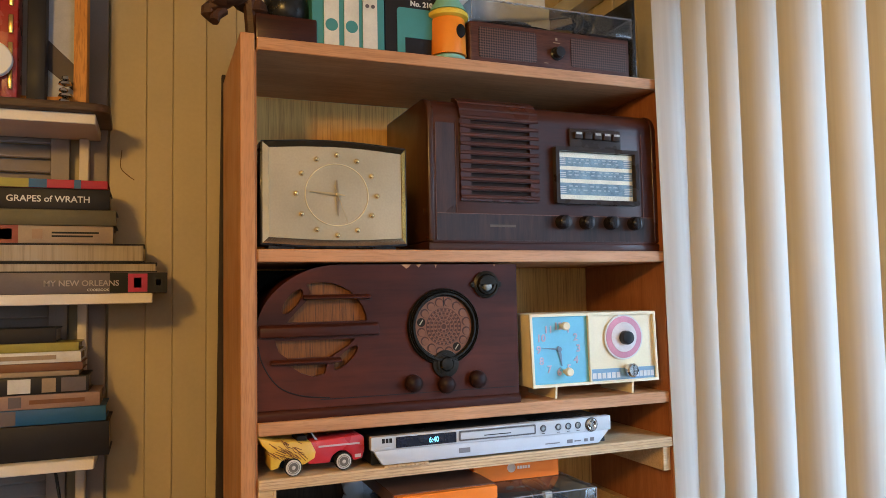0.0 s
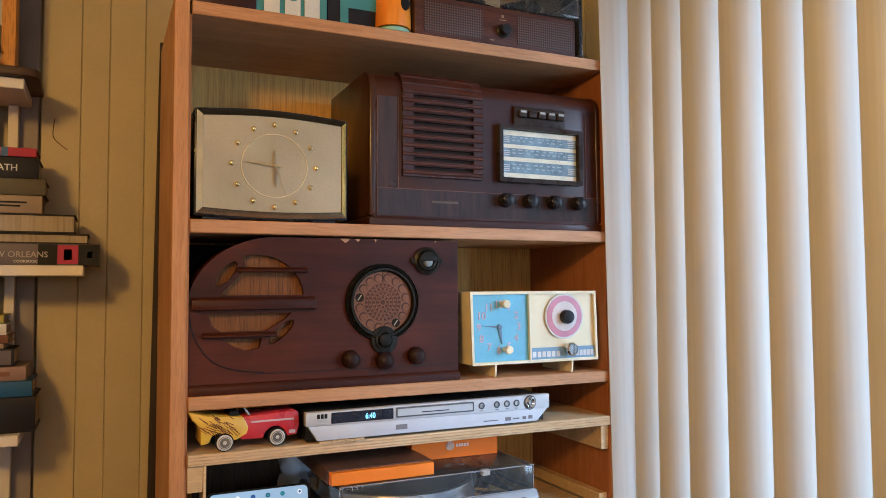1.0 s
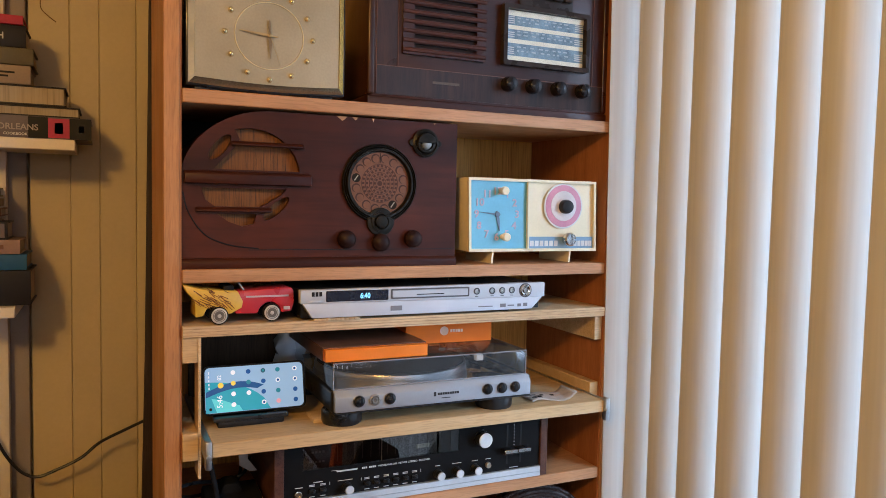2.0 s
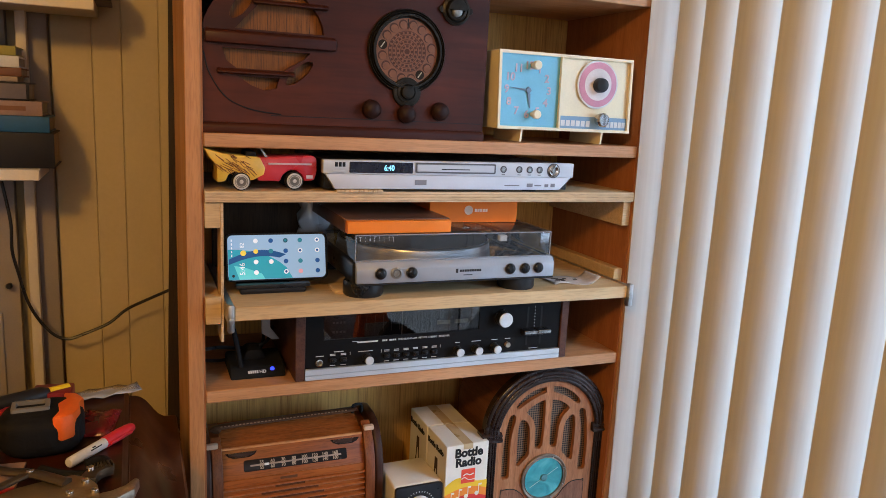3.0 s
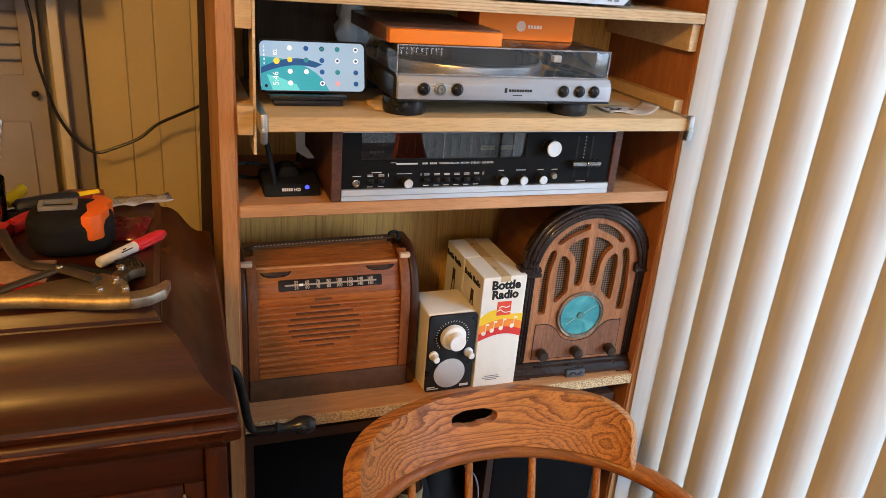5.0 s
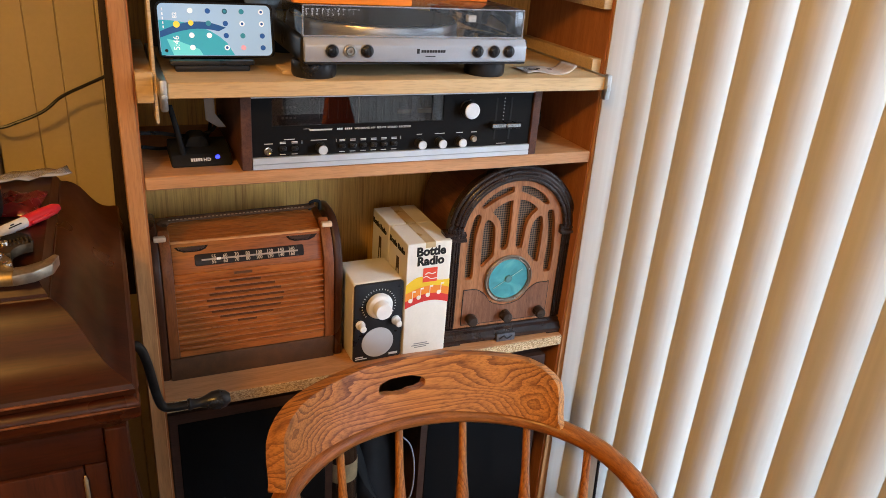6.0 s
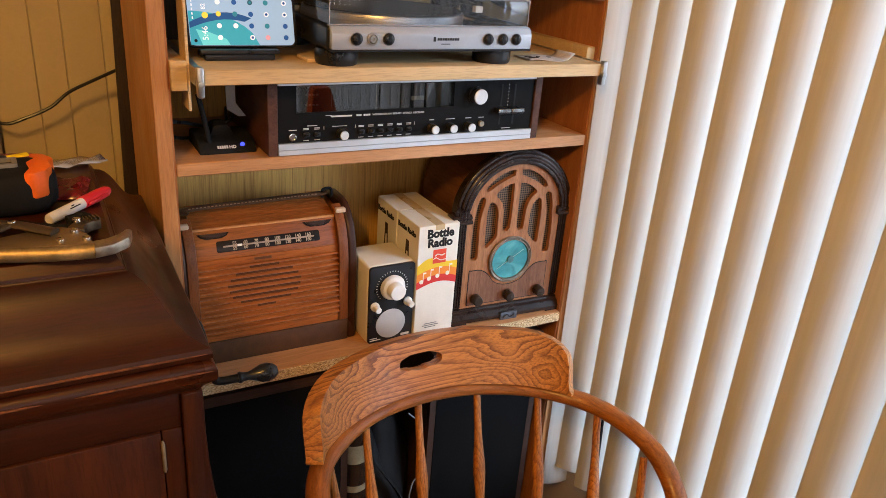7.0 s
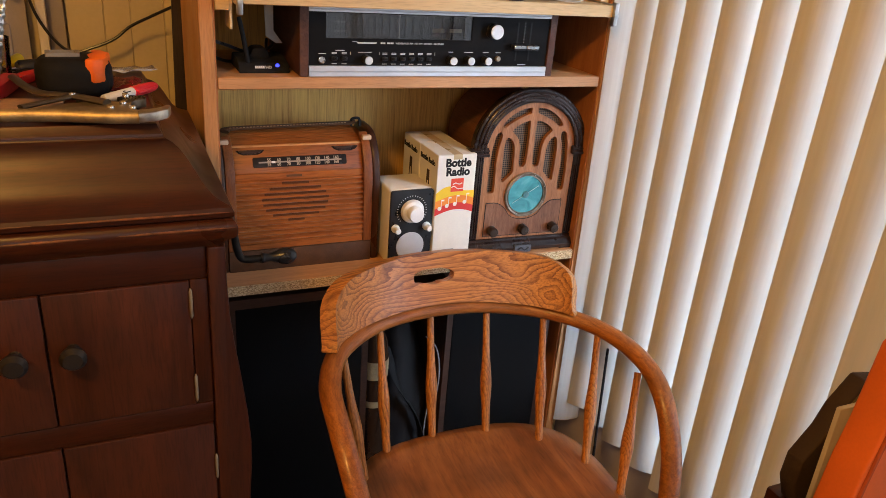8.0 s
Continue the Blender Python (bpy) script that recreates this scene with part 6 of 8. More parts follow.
# ---- cardboard boxes ----
CARD = plain("white_card", (0.74, 0.70, 0.61), 0.6, var=0.07, scale=20)
TAPE = plain("brown_tape", (0.52, 0.37, 0.19), 0.3, var=0.1)


def bottle_box(m, group="boxed bottle radios"):
    W, D, H = 0.0860, 0.090, 0.229
    ob = thing("carton", "tall white printed carton with orange and red bands", "carton", m, group)
    bm = B()
    box(bm, 0, W, 0, D, 0, H, 0.0012, 1)
    part("card", bm, CARD, ob)
    for k, s in enumerate(("Bottle", "Radio")):
        lettering("title", s, 0.0235, INK, ob, W * 0.53, -0.0004, H - 0.0245 - 0.0190 * k, "CENTER", 0.0010, squeeze=0.98)
    bands = [(0.152, 0.135, (0.78, 0.50, 0.03)), (0.135, 0.119, (0.80, 0.24, 0.03)), (0.119, 0.104, (0.62, 0.035, 0.03))]
    n_ = 12
    for zt, zb, c in bands:
        up = [(W * k / n_, zt + 0.012 * math.sin(math.pi * (k / n_) * 0.9) - 0.004 + (0.006 if zt > 0.15 else 0) * math.sin(6.3 * k / n_)) for k in range(n_ + 1)]
        dn = [(W * k / n_, zb + 0.012 * math.sin(math.pi * (k / n_) * 0.9) - 0.004) for k in range(n_ + 1)]
        bm = B()
        prism(bm, up + dn[::-1], -0.0005, 0.0002)
        part("printed_band", bm, plain("band_print", c, 0.5, var=0.05), ob)
    bm = B()
    box(bm, 0.032, 0.060, -0.0010, -0.0004, 0.151, 0.179)
    red = part("red_panel", bm, plain("red_print", (0.72, 0.07, 0.035), 0.5), ob)
    bm = B()
    tube(bm, [(0.0325, -0.0010, 0.160), (0.039, -0.0010, 0.1625), (0.048, -0.0010, 0.157), (0.0595, -0.0010, 0.1575)], 0.0009, 6, 5)
    tube(bm, [(0.036, -0.0010, 0.1665), (0.042, -0.0010, 0.1695), (0.050, -0.0010, 0.1668), (0.057, -0.0010, 0.1690)], 0.0011, 6, 5)
    part("white_wave", bm, CARD, red)
    bm = B()
    for x, z in ((0.010, 0.116), (0.026, 0.121), (0.044, 0.124), (0.066, 0.127)):
        lathe(bm, (x, -0.0006, z), [(0.0042, 0), (0.0042, 0.0006), (0, 0.0006)], "-y", 14)
        box(bm, x + 0.003, x + 0.0042, -0.0012, -0.0006, z, z + 0.019)
        box(bm, x + 0.003, x + 0.0095, -0.0012, -0.0006, z + 0.016, z + 0.019)
    part("note_print", bm, CARD, ob)
    bars("small_print", [(0.022, 0.050, 0.022, 0.0232), (0.018, 0.054, 0.018, 0.0192), (0.024, 0.048, 0.014, 0.0152)], plain("grey_ink", (0.2, 0.2, 0.2), 0.6), ob, -0.0004)
    bm = B()
    cut_panel(bm, [(0.026, 0.03), (0.064, 0.03), (0.064, 0.105), (0.053, 0.145), (0.051, 0.187), (0.039, 0.187), (0.037, 0.145), (0.026, 0.105)], [[(0.030, 0.034), (0.060, 0.034), (0.060, 0.104), (0.050, 0.140), (0.048, 0.164), (0.042, 0.164), (0.040, 0.140), (0.030, 0.104)]], -0.0005, 0.0002, "yz")
    bt_ = part("bottle_print", bm, plain("dark_bottle_print", (0.045, 0.02, 0.012), 0.5), ob)
    turn = Matrix.Rotation(radians(-90), 4, "Z")
    lettering("side_title", "Bottle Radio", 0.0150, INK, ob, -0.0004, 0.087, H - 0.026, "LEFT", 0.0005, turn=turn, squeeze=0.98)
    bm = B()
    box(bm, 0.034, 0.053, -0.0007, D + 0.0007, H - 0.010, H + 0.0006)
    part("tape", bm, TAPE, ob, "strip of brown parcel tape")
    return ob


one = bottle_box(pose(0.5685, 1.174, 0.710, 0, 0, 1.0))
copy_thing(one, pose(0.5665, 1.2675, 0.710, 0, 0, 0.5))

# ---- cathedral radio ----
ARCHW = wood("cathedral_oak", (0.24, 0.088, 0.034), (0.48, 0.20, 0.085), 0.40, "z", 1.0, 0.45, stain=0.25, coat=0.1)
DKW = wood("ebonised_moulding", (0.012, 0.0065, 0.0055), (0.030, 0.016, 0.013), 0.22, "z", 1.0, 0.5, coat=0.5, relief=0.04)
cr = thing("cathedral_radio", "arched cathedral radio with pierced oak front and teal dial", "radio", pose(0.786, 1.186, 0.710, 0, 0, -2.5))
R, ZC = 0.116, 0.2255
D = 0.20


def arch(r, z0, zc=ZC, n_=26):
    return [(-r, z0)] + [(r * math.cos(radians(180 - 180 * k / n_)), zc + r * math.sin(radians(180 - 180 * k / n_))) for k in range(n_ + 1)] + [(r, z0)]


# fretwork openings of one half
FRET = (
    [(0.0685, 0.262), (0.0725, 0.267), (0.0785, 0.2655), (0.0825, 0.262), (0.0880, 0.238), (0.0909, 0.2106), (0.0928, 0.179), (0.0920, 0.140), (0.0895, 0.1345), (0.0790, 0.1345), (0.0760, 0.138), (0.0752, 0.150), (0.0768, 0.195), (0.0760, 0.220), (0.0735, 0.236), (0.0695, 0.252)],
    [(0.0535, 0.2552), (0.0470, 0.2512), (0.0410, 0.2440), (0.0380, 0.2350), (0.0365, 0.2210), (0.0360, 0.2030), (0.0352, 0.1840), (0.0375, 0.1770), (0.0480, 0.1665), (0.0555, 0.1590), (0.0595, 0.1585), (0.0615, 0.1620), (0.0628, 0.2000), (0.0625, 0.2340), (0.0600, 0.2490), (0.0570, 0.2540)],
    [(0.0072, 0.2900), (0.0150, 0.2895), (0.0250, 0.2860), (0.0360, 0.2800), (0.0450, 0.2720), (0.0462, 0.2685), (0.0445, 0.2650), (0.0385, 0.2605), (0.0305, 0.2500), (0.0260, 0.2340), (0.0250, 0.2130), (0.0240, 0.1980), (0.0218, 0.1908), (0.0130, 0.1900), (0.0078, 0.1975), (0.0064, 0.2200), (0.0062, 0.2600)],
    [(0.0075, 0.3172), (0.0230, 0.3160), (0.0360, 0.3112), (0.0475, 0.3045), (0.0580, 0.2965), (0.0660, 0.2880), (0.0695, 0.2820), (0.0690, 0.2785), (0.0650, 0.2770), (0.0600, 0.2785), (0.0500, 0.2862), (0.0385, 0.2930), (0.0220, 0.3005), (0.0072, 0.3062)],
)

holes = [[(side * a, b) for a, b in q] for q in FRET for side in (-1, 1)]
bm = B()
cut_panel(bm, arch(0.1065, 0.030), holes, 0.002, 0.012)
fp = part("front_panel", bm, ARCHW, cr, "pierced oak front")
bm = B()
prism(bm, arch(0.100, 0.120), 0.0125, 0.0140)
part("grille_cloth", bm, mesh_cloth("grille_weave", (0.010, 0.006, 0.003), (0.15, 0.085, 0.04), 300), cr, "dark woven grille cloth")
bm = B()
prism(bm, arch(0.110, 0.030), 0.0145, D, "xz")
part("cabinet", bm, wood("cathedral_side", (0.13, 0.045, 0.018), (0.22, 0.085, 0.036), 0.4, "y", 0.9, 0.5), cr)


def hoop(r, d, w, n_=40):
    """Half-round moulding over the arch."""
    bm = B()
    return tube(bm, [(r * math.cos(radians(182 - 184 * k / n_)), d, ZC + r * math.sin(radians(182 - 184 * k / n_))) for k in range(n_ + 1)], w, 10, 1)


for r_, d_, w_ in ((0.1085, -0.001, 0.0050), (0.1150, -0.003, 0.0036), (0.1205, 0.001, 0.0058), (0.1285, 0.004, 0.0046)):
    part("arch_moulding", hoop(r_, d_, w_), DKW, cr)
bm = B()
outer_ = arch(0.127, 0.222)[1:-1]
inner_ = arch(0.1068, 0.222)[1:-1]
prism(bm, outer_ + inner_[::-1], 0.0, 0.03, "xz")
part("arch_back", bm, DKW, cr)
for s in (-1, 1):
    bm = B()
    x0, x1 = (0.1068, 0.1245) if s > 0 else (-0.1245, -0.1068)
    box(bm, x0, x1, 0.0, 0.02, 0.030, 0.217, 0.003)
    for k in range(3):
        xx = x0 + 0.004 + 0.0048 * k
        box(bm, xx, xx + 0.003, -0.003, 0.004, 0.034, 0.217, 0.0012)
    part("column", bm, DKW, cr)
    bm = B()
    x0, x1 = (0.098, 0.140) if s > 0 else (-0.140, -0.098)
    prism(bm, [(-0.008, 0.217), (-0.010, 0.222), (-0.004, 0.226), (-0.008, 0.2295), (0.0, 0.235), (0.022, 0.235), (0.022, 0.217)], x0, x1, "yz", 0.0015)
    part("capital", bm, DKW, cr)
bm = B()
prism(bm, [(-0.014, 0.003), (-0.016, 0.012), (-0.012, 0.017), (-0.010, 0.022), (-0.004, 0.025), (-0.003, 0.0298), (D, 0.0298), (D, 0.003)], -0.134, 0.134, "yz", 0.001)
for x0, x1 in ((-0.134, -0.095), (0.095, 0.134)):
    box(bm, x0, x1, -0.014, 0.02, 0.0, 0.004, 0.001)
part("plinth", bm, DKW, cr)
bm = B()
box(bm, -0.020, 0.020, -0.0195, -0.013, 0.000, 0.0175, 0.0015)
bd = part("badge", bm, plain("pewter", (0.16, 0.17, 0.19), 0.35, 0.8, var=0.3, scale=120, relief=0.4), cr, "small pewter badge")
bm = B()
tube(bm, [(-0.014, -0.0198, 0.006), (-0.005, -0.0202, 0.012), (0.003, -0.0202, 0.006), (0.013, -0.0198, 0.011)], 0.0016, 6, 5)
part("badge_relief", bm, plain("dark_pewter", (0.05, 0.05, 0.06), 0.4, 0.8), bd)
ZD = 0.1285
bm = B()
lathe(bm, (0, 0.0018, ZD), [(0.0500, 0), (0.0500, 0.0035), (0.0480, 0.0050), (0.0445, 0.0030), (0.0425, 0.0042), (0.0415, 0.001), (0.0415, 0)], "-y", 56)
bez = part("dial_bezel", bm, plain("aged_pewter_bronze", (0.26, 0.21, 0.16), 0.35, 0.7, var=0.25, scale=90), cr, "aged bronze dial ring")
for k in range(8):
    a = radians(22.5 + 45 * k)
    bm = B()
    lathe(bm, (0.0462 * math.cos(a), -0.0018, ZD + 0.0462 * math.sin(a)), [(0.002, 0), (0.0016, 0.001), (0, 0.0014)], "-y", 10)
    part("rivet", bm, CHROME, bez)
bm = B()
disc(bm, (0, 0.0016, ZD), 0.0416, 0.0014, "-y", 48)
m_, t_, p_ = nodes_of("teal_dial")
nz = add_node(t_, "ShaderNodeTexNoise", Scale=16.0, Detail=5.0, Distortion=1.5)
t_.links.new(coords(t_, (1, 1, 1)), nz.inputs["Vector"])
t_.links.new(ramp(t_, nz.outputs[0], ((0.3, (0.015, 0.13, 0.17)), (0.5, (0.03, 0.27, 0.29)), (0.7, (0.12, 0.42, 0.42)))), p_.inputs["Base Color"])
p_.inputs["Roughness"].default_value = 0.12
p_.inputs["Coat Weight"].default_value = 0.6
dl = part("dial", bm, m_, cr, "mottled teal dial glass")
bm = B()
prism(bm, [(-0.035, -0.0006), (0.035, -0.0006), (0.035, 0.0006), (-0.035, 0.0006)], -0.0016, -0.0004, "xz", m=Matrix.Translation((0, 0.001, ZD)) @ Matrix.Rotation(radians(-32), 4, "Y"))
part("pointer", bm, plain("pale_teal_pointer", (0.30, 0.50, 0.48), 0.4), dl)
bm = B()
disc(bm, (0, 0.0003, ZD), 0.0075, 0.003, "-y", 24, 0.001)
part("hub", bm, plain("teal_hub", (0.05, 0.17, 0.18), 0.3), dl)
# inlaid line round the control board
line = [(-0.0915, 0.036), (-0.0915, 0.107), (-0.087, 0.112), (-0.064, 0.111), (-0.046, 0.098), (-0.034, 0.082), (-0.015, 0.0735), (0.0, 0.072), (0.015, 0.0735), (0.034, 0.082), (0.046, 0.098), (0.064, 0.111), (0.087, 0.112), (0.0915, 0.107), (0.0915, 0.036)]
bm = B()
tube(bm, [(a, 0.0018, b) for a, b in line], 0.0010, 6, 3)
tube(bm, [(-0.0915, 0.0018, 0.036), (0.0915, 0.0018, 0.036)], 0.0010, 6, 2)
part("inlay_line", bm, INK, cr)
bm = B()
prism(bm, line, 0.0011, 0.0022)
part("control_board", bm, wood("control_oak", (0.14, 0.055, 0.030), (0.29, 0.13, 0.072), 0.42, "z", 1.6, 0.3, stain=0.2), cr)
for x in (-0.075, 0.0, 0.075):
    bm = B()
    lathe(bm, (x * 0.985, 0.0012, 0.0505), [(0.0095, 0), (0.0115, 0.003), (0.0105, 0.018), (0.009, 0.020), (0, 0.0205)], "-y", 12)
    part("knob", bm, BAKE, cr, "dark fluted knob")

# ---- wind-up gramophone cabinet ----
gm = thing("gramophone_cabinet", "dark mahogany wind-up gramophone cabinet with domed lid and doors", "gramophone", pose(-0.110, 0.766, 0.0))
HW, DEP = 0.206, 0.490
bm = B()
box(bm, -HW + 0.012, HW - 0.012, 0.006, DEP, 0.08, 0.970)
part("carcass", bm, MAHOG_UP, gm)


def frame_ring(bm, hx, y0, y1, z):
    return [bm.verts.new(v) for v in ((-hx, y0, z), (hx, y0, z), (hx, y1, z), (-hx, y1, z))]


def stacked(rows):
    """A four-sided moulded shape: rows (half width, front, back, height) from below."""
    bm = B()
    prev = None
    for hx, y0, y1, z in rows:
        ring = frame_ring(bm, hx, y0, y1, z)
        if prev:
            for k in range(4):
                bm.faces.new((prev[k], prev[(k + 1) % 4], ring[(k + 1) % 4], ring[k]))
        else:
            bm.faces.new(ring[::-1])
        prev = ring
    bm.faces.new(prev)
    return bm


cornice = [(0.206, -0.003, DEP, 0.966), (0.209, -0.006, DEP, 0.972), (0.214, -0.010, DEP, 0.976), (0.2225, -0.0145, DEP, 0.981), (0.2240, -0.016, DEP, 0.986), (0.2240, -0.016, DEP, 0.994), (0.2215, -0.013, DEP, 1.000), (0.217, -0.008, DEP, 1.003)]
cor = part("cornice", stacked(cornice), MAHOG, gm)
WORN = plain("worn_mahogany_edge", (0.17, 0.050, 0.014), 0.45, var=0.6, scale=70)
for x0, x1 in ((-0.21, -0.05), (-0.035, 0.06), (0.085, 0.222)):
    bm = B()
    tube(bm, [(x0, -0.0156, 0.9935), ((x0 + x1) / 2, -0.0158, 0.9938), (x1, -0.0156, 0.9935)], lambda u: 0.0004 + 0.0013 * math.sin(math.pi * u) ** 0.5, 6, 4)
    part("worn_edge", bm, WORN, cor, "edge worn to paler wood")
# hipped lid: a lip, a narrow ledge, then an ogee up to the flat top on all four sides
lid_rows = [(0.2165, -0.006, DEP + 0.006, 1.0035), (0.2205, -0.010, DEP + 0.010, 1.006), (0.2210, -0.0105, DEP + 0.011, 1.012), (0.2185, -0.008, DEP + 0.009, 1.017)]
for inset, z in ((0.003, 1.0195), (0.010, 1.0225), (0.018, 1.0275), (0.026, 1.0365), (0.033, 1.0485), (0.039, 1.0600), (0.045, 1.0705), (0.052, 1.0795), (0.059, 1.0855), (0.0655, 1.0885), (0.0665, 1.0900)):
    lid_rows.append((0.2175 - inset, -0.007 + inset, DEP + 0.008 - inset * 1.15, z))
gl = part("lid", stacked(lid_rows), MAHOG, gm, "domed mahogany lid", angle=24)
for x0, x1 in ((-0.20, 0.0), (0.015, 0.215)):
    bm = B()
    tube(bm, [(x0, -0.0102, 1.012), ((x0 + x1) / 2, -0.0104, 1.0122), (x1, -0.0102, 1.012)], lambda u: 0.0004 + 0.0011 * math.sin(math.pi * u) ** 0.5, 6, 4)
    part("worn_edge", bm, WORN, gl, "edge worn to paler wood")
lid_top = [(0.1500, 0.0605, DEP - 0.068, 1.0895), (0.1490, 0.0615, DEP - 0.069, 1.0935), (0.1455, 0.066, DEP - 0.072, 1.0990), (0.1435, 0.069, DEP - 0.074, 1.1040), (0.1425, 0.070, DEP - 0.075, 1.1045)]
part("lid_panel", stacked(lid_top), MAHOG, gl, angle=24)
bm = B()
box(bm, -0.1855, 0.1855, 0.0, 0.02, 0.9215, 0.9655, 0.002)
part("top_rail", bm, MAHOG, gm)
bm = B()
box(bm, -0.1855, 0.1855, -0.001, 0.02, 0.7005, 0.7345, 0.003)
part("mid_rail", bm, MAHOG, gm)
for s in (-1, 1):
    bm = B()
    prof = [(0.1865, 0.06), (0.1865, 0.9655), (0.209, 0.9655), (0.2095, 0.912), (0.2115, 0.865), (0.2155, 0.826), (0.2215, 0.781), (0.2295, 0.713), (0.2335, 0.66), (0.2335, 0.62), (0.229, 0.55), (0.217, 0.45), (0.208, 0.36), (0.206, 0.2), (0.212, 0.06), (0.214, 0.0), (0.195, 0.0), (0.190, 0.05)]
    prism(bm, [(s * a, b) for a, b in prof], -0.006, 0.022, "xz", 0.003)
    part("corner_post", bm, MAHOG_UP, gm, "shaped corner post")
    bm = B()
    prism(bm, [(s * a, b) for a, b in prof if a > 0.2] + [(s * 0.195, 0.0), (s * 0.195, 0.9655)], 0.0225, 0.040, "xz", 0.002)
    part("side_rail", bm, MAHOG_UP, gm)
for s in (-1, 1):
    bm = B()
    box(bm, min(s * 0.1640, s * 0.1855), max(s * 0.1640, s * 0.1855), -0.001, 0.02, 0.7350, 0.9210, 0.002)
    part("stile", bm, MAHOG_UP, gm)
DOORW = wood("mahogany_door", (0.026, 0.0064, 0.0028), (0.078, 0.0195, 0.0078), 0.36, "z", 0.7, 0.7, coat=0.2, stain=0.5)
for s in (-1, 1):
    for z0, z1, wd in ((0.7355, 0.9205, 0.1630), (0.13, 0.6995, 0.1835)):
        bm = B()
        x0, x1 = (0.0012 - 0.004, wd) if s > 0 else (-wd, -0.0012 - 0.004)
        box(bm, x0, x1, -0.003, 0.0055, z0, z1, 0.002)
        d = part("cabinet_door", bm, DOORW, gm)
        if z0 > 0.5:
            bm = B()
            lathe(bm, (0.0245 if s > 0 else -0.038, -0.003, 0.845), [(0.008, 0), (0.006, 0.006), (0.008, 0.011), (0.0145, 0.018), (0.0155, 0.024), (0.011, 0.031), (0, 0.033)], "-y", 24)
            part("knob", bm, plain("dark_turned_knob", (0.03, 0.024, 0.02), 0.3, 0.4), d, "dark turned knob")
            hz = (0.884, 0.757)
        else:
            hz = (0.621, 0.2)
        for z in hz:
            bm = B()
            lathe(bm, (s * (wd + 0.0008), -0.0045, z - 0.013), [(0, -0.003), (0.0012, -0.002), (0.0018, 0), (0.0022, 0.001), (0.0022, 0.036), (0.0018, 0.037), (0.0012, 0.040), (0, 0.041)], "z", 10)
            part("hinge", bm, plain("dull_hinge", (0.45, 0.36, 0.24), 0.4, 0.8), d)
# crank on the right side
CRANK = plain("crank_iron", (0.028, 0.026, 0.024), 0.35, 0.7, var=0.3, scale=70)
bm = B()
tube(bm, [(0.195, 0.131, 0.977), (0.219, 0.131, 0.9795), (0.229, 0.131, 0.973), (0.2345, 0.131, 0.955), (0.2385, 0.131, 0.930), (0.2425, 0.131, 0.902), (0.248, 0.131, 0.8855), (0.259, 0.131, 0.8815), (0.280, 0.131, 0.8815)], 0.0056, 12, 6)
ck = part("crank", bm, CRANK, gm, "black iron winding crank")
bm = B()
lathe(bm, (0.277, 0.131, 0.8815), [(0.0070, 0), (0.0080, 0.003), (0.0062, 0.007), (0.0056, 0.014), (0.0075, 0.020), (0.0118, 0.030), (0.0128, 0.039), (0.0105, 0.047), (0.006, 0.052), (0, 0.053)], "x", 24)
part("crank_grip", bm, BLACK, ck)

# ---- captain's chair ----
ch = thing("captains_chair", "oak captain's chair with curved crest and turned spindles", "chair", pose(0.53, 0.78, 0.0))
OX, OY = 0.53, 0.78


def at(x, y, z):
    return (x - OX, y - OY, z)


# saddle seat
bm = B()
n = 40
levels = []
for dz, k in ((0.403, 0.90), (0.410, 0.965), (0.425, 1.0), (0.438, 0.995), (0.4445, 0.975)):
    ring = []
    for i in range(n):
        a = 2 * math.pi * i / n
        c, s = math.cos(a), math.sin(a)
        x = 0.247 * abs(c) ** 0.72 * (1 if c > 0 else -1)
        y = (0.185 if s > 0 else 0.235) * abs(s) ** 0.78 * (1 if s > 0 else -1)
        ring.append(bm.verts.new((x * k, y * k - 0.01, dz)))
    levels.append(ring)
for k, dip in ((0.85, 0.0), (0.62, 0.009), (0.35, 0.013), (0.1, 0.012)):
    ring = [bm.verts.new((v.co.x / 0.975 * k, (v.co.y + 0.01) / 0.975 * k - 0.01, 0.4452 - dip)) for v in levels[4]]
    levels.append(ring)
for a, b in zip(levels, levels[1:]):
    for i in range(n):
        bm.faces.new((a[i], a[(i + 1) % n], b[(i + 1) % n], b[i]))
bm.faces.new(levels[0][::-1])
bm.faces.new(levels[-1])
part("seat", bm, OAK_SEAT, ch, "saddle-shaped oak seat", angle=60)
# bow rail
rail = [at(0.800, 0.615, 0.465), at(0.820, 0.655, 0.545), at(0.833, 0.715, 0.618), at(0.834, 0.790, 0.653), at(0.806, 0.885, 0.668), at(0.735, 0.968, 0.673), at(0.630, 1.024, 0.673), at(0.520, 1.038, 0.673), at(0.405, 1.014, 0.673), at(0.308, 0.945, 0.670), at(0.267, 0.865, 0.658), at(0.260, 0.780, 0.632), at(0.266, 0.705, 0.570), at(0.282, 0.660, 0.465)]
bm = B()
tube(bm, rail, 0.0185, 14, 8, flat=0.80)
part("bow_rail", bm, OAK_RAIL, ch, "bent oak arm rail")
# crest rail with a grip opening
base = [(0.284, 0.918), (0.305, 0.950), (0.350, 0.985), (0.405, 1.010), (0.465, 1.026), (0.525, 1.032), (0.590, 1.026), (0.650, 1.006), (0.700, 0.980), (0.742, 0.945), (0.764, 0.915)]
NU, NV = 200, 30
path = smooth_path([at(x, y, 0.0) for x, y in base], 14)
total = [0.0]
for a, b in zip(path, path[1:]):
    total.append(total[-1] + (b - a).length)
length = total[-1]


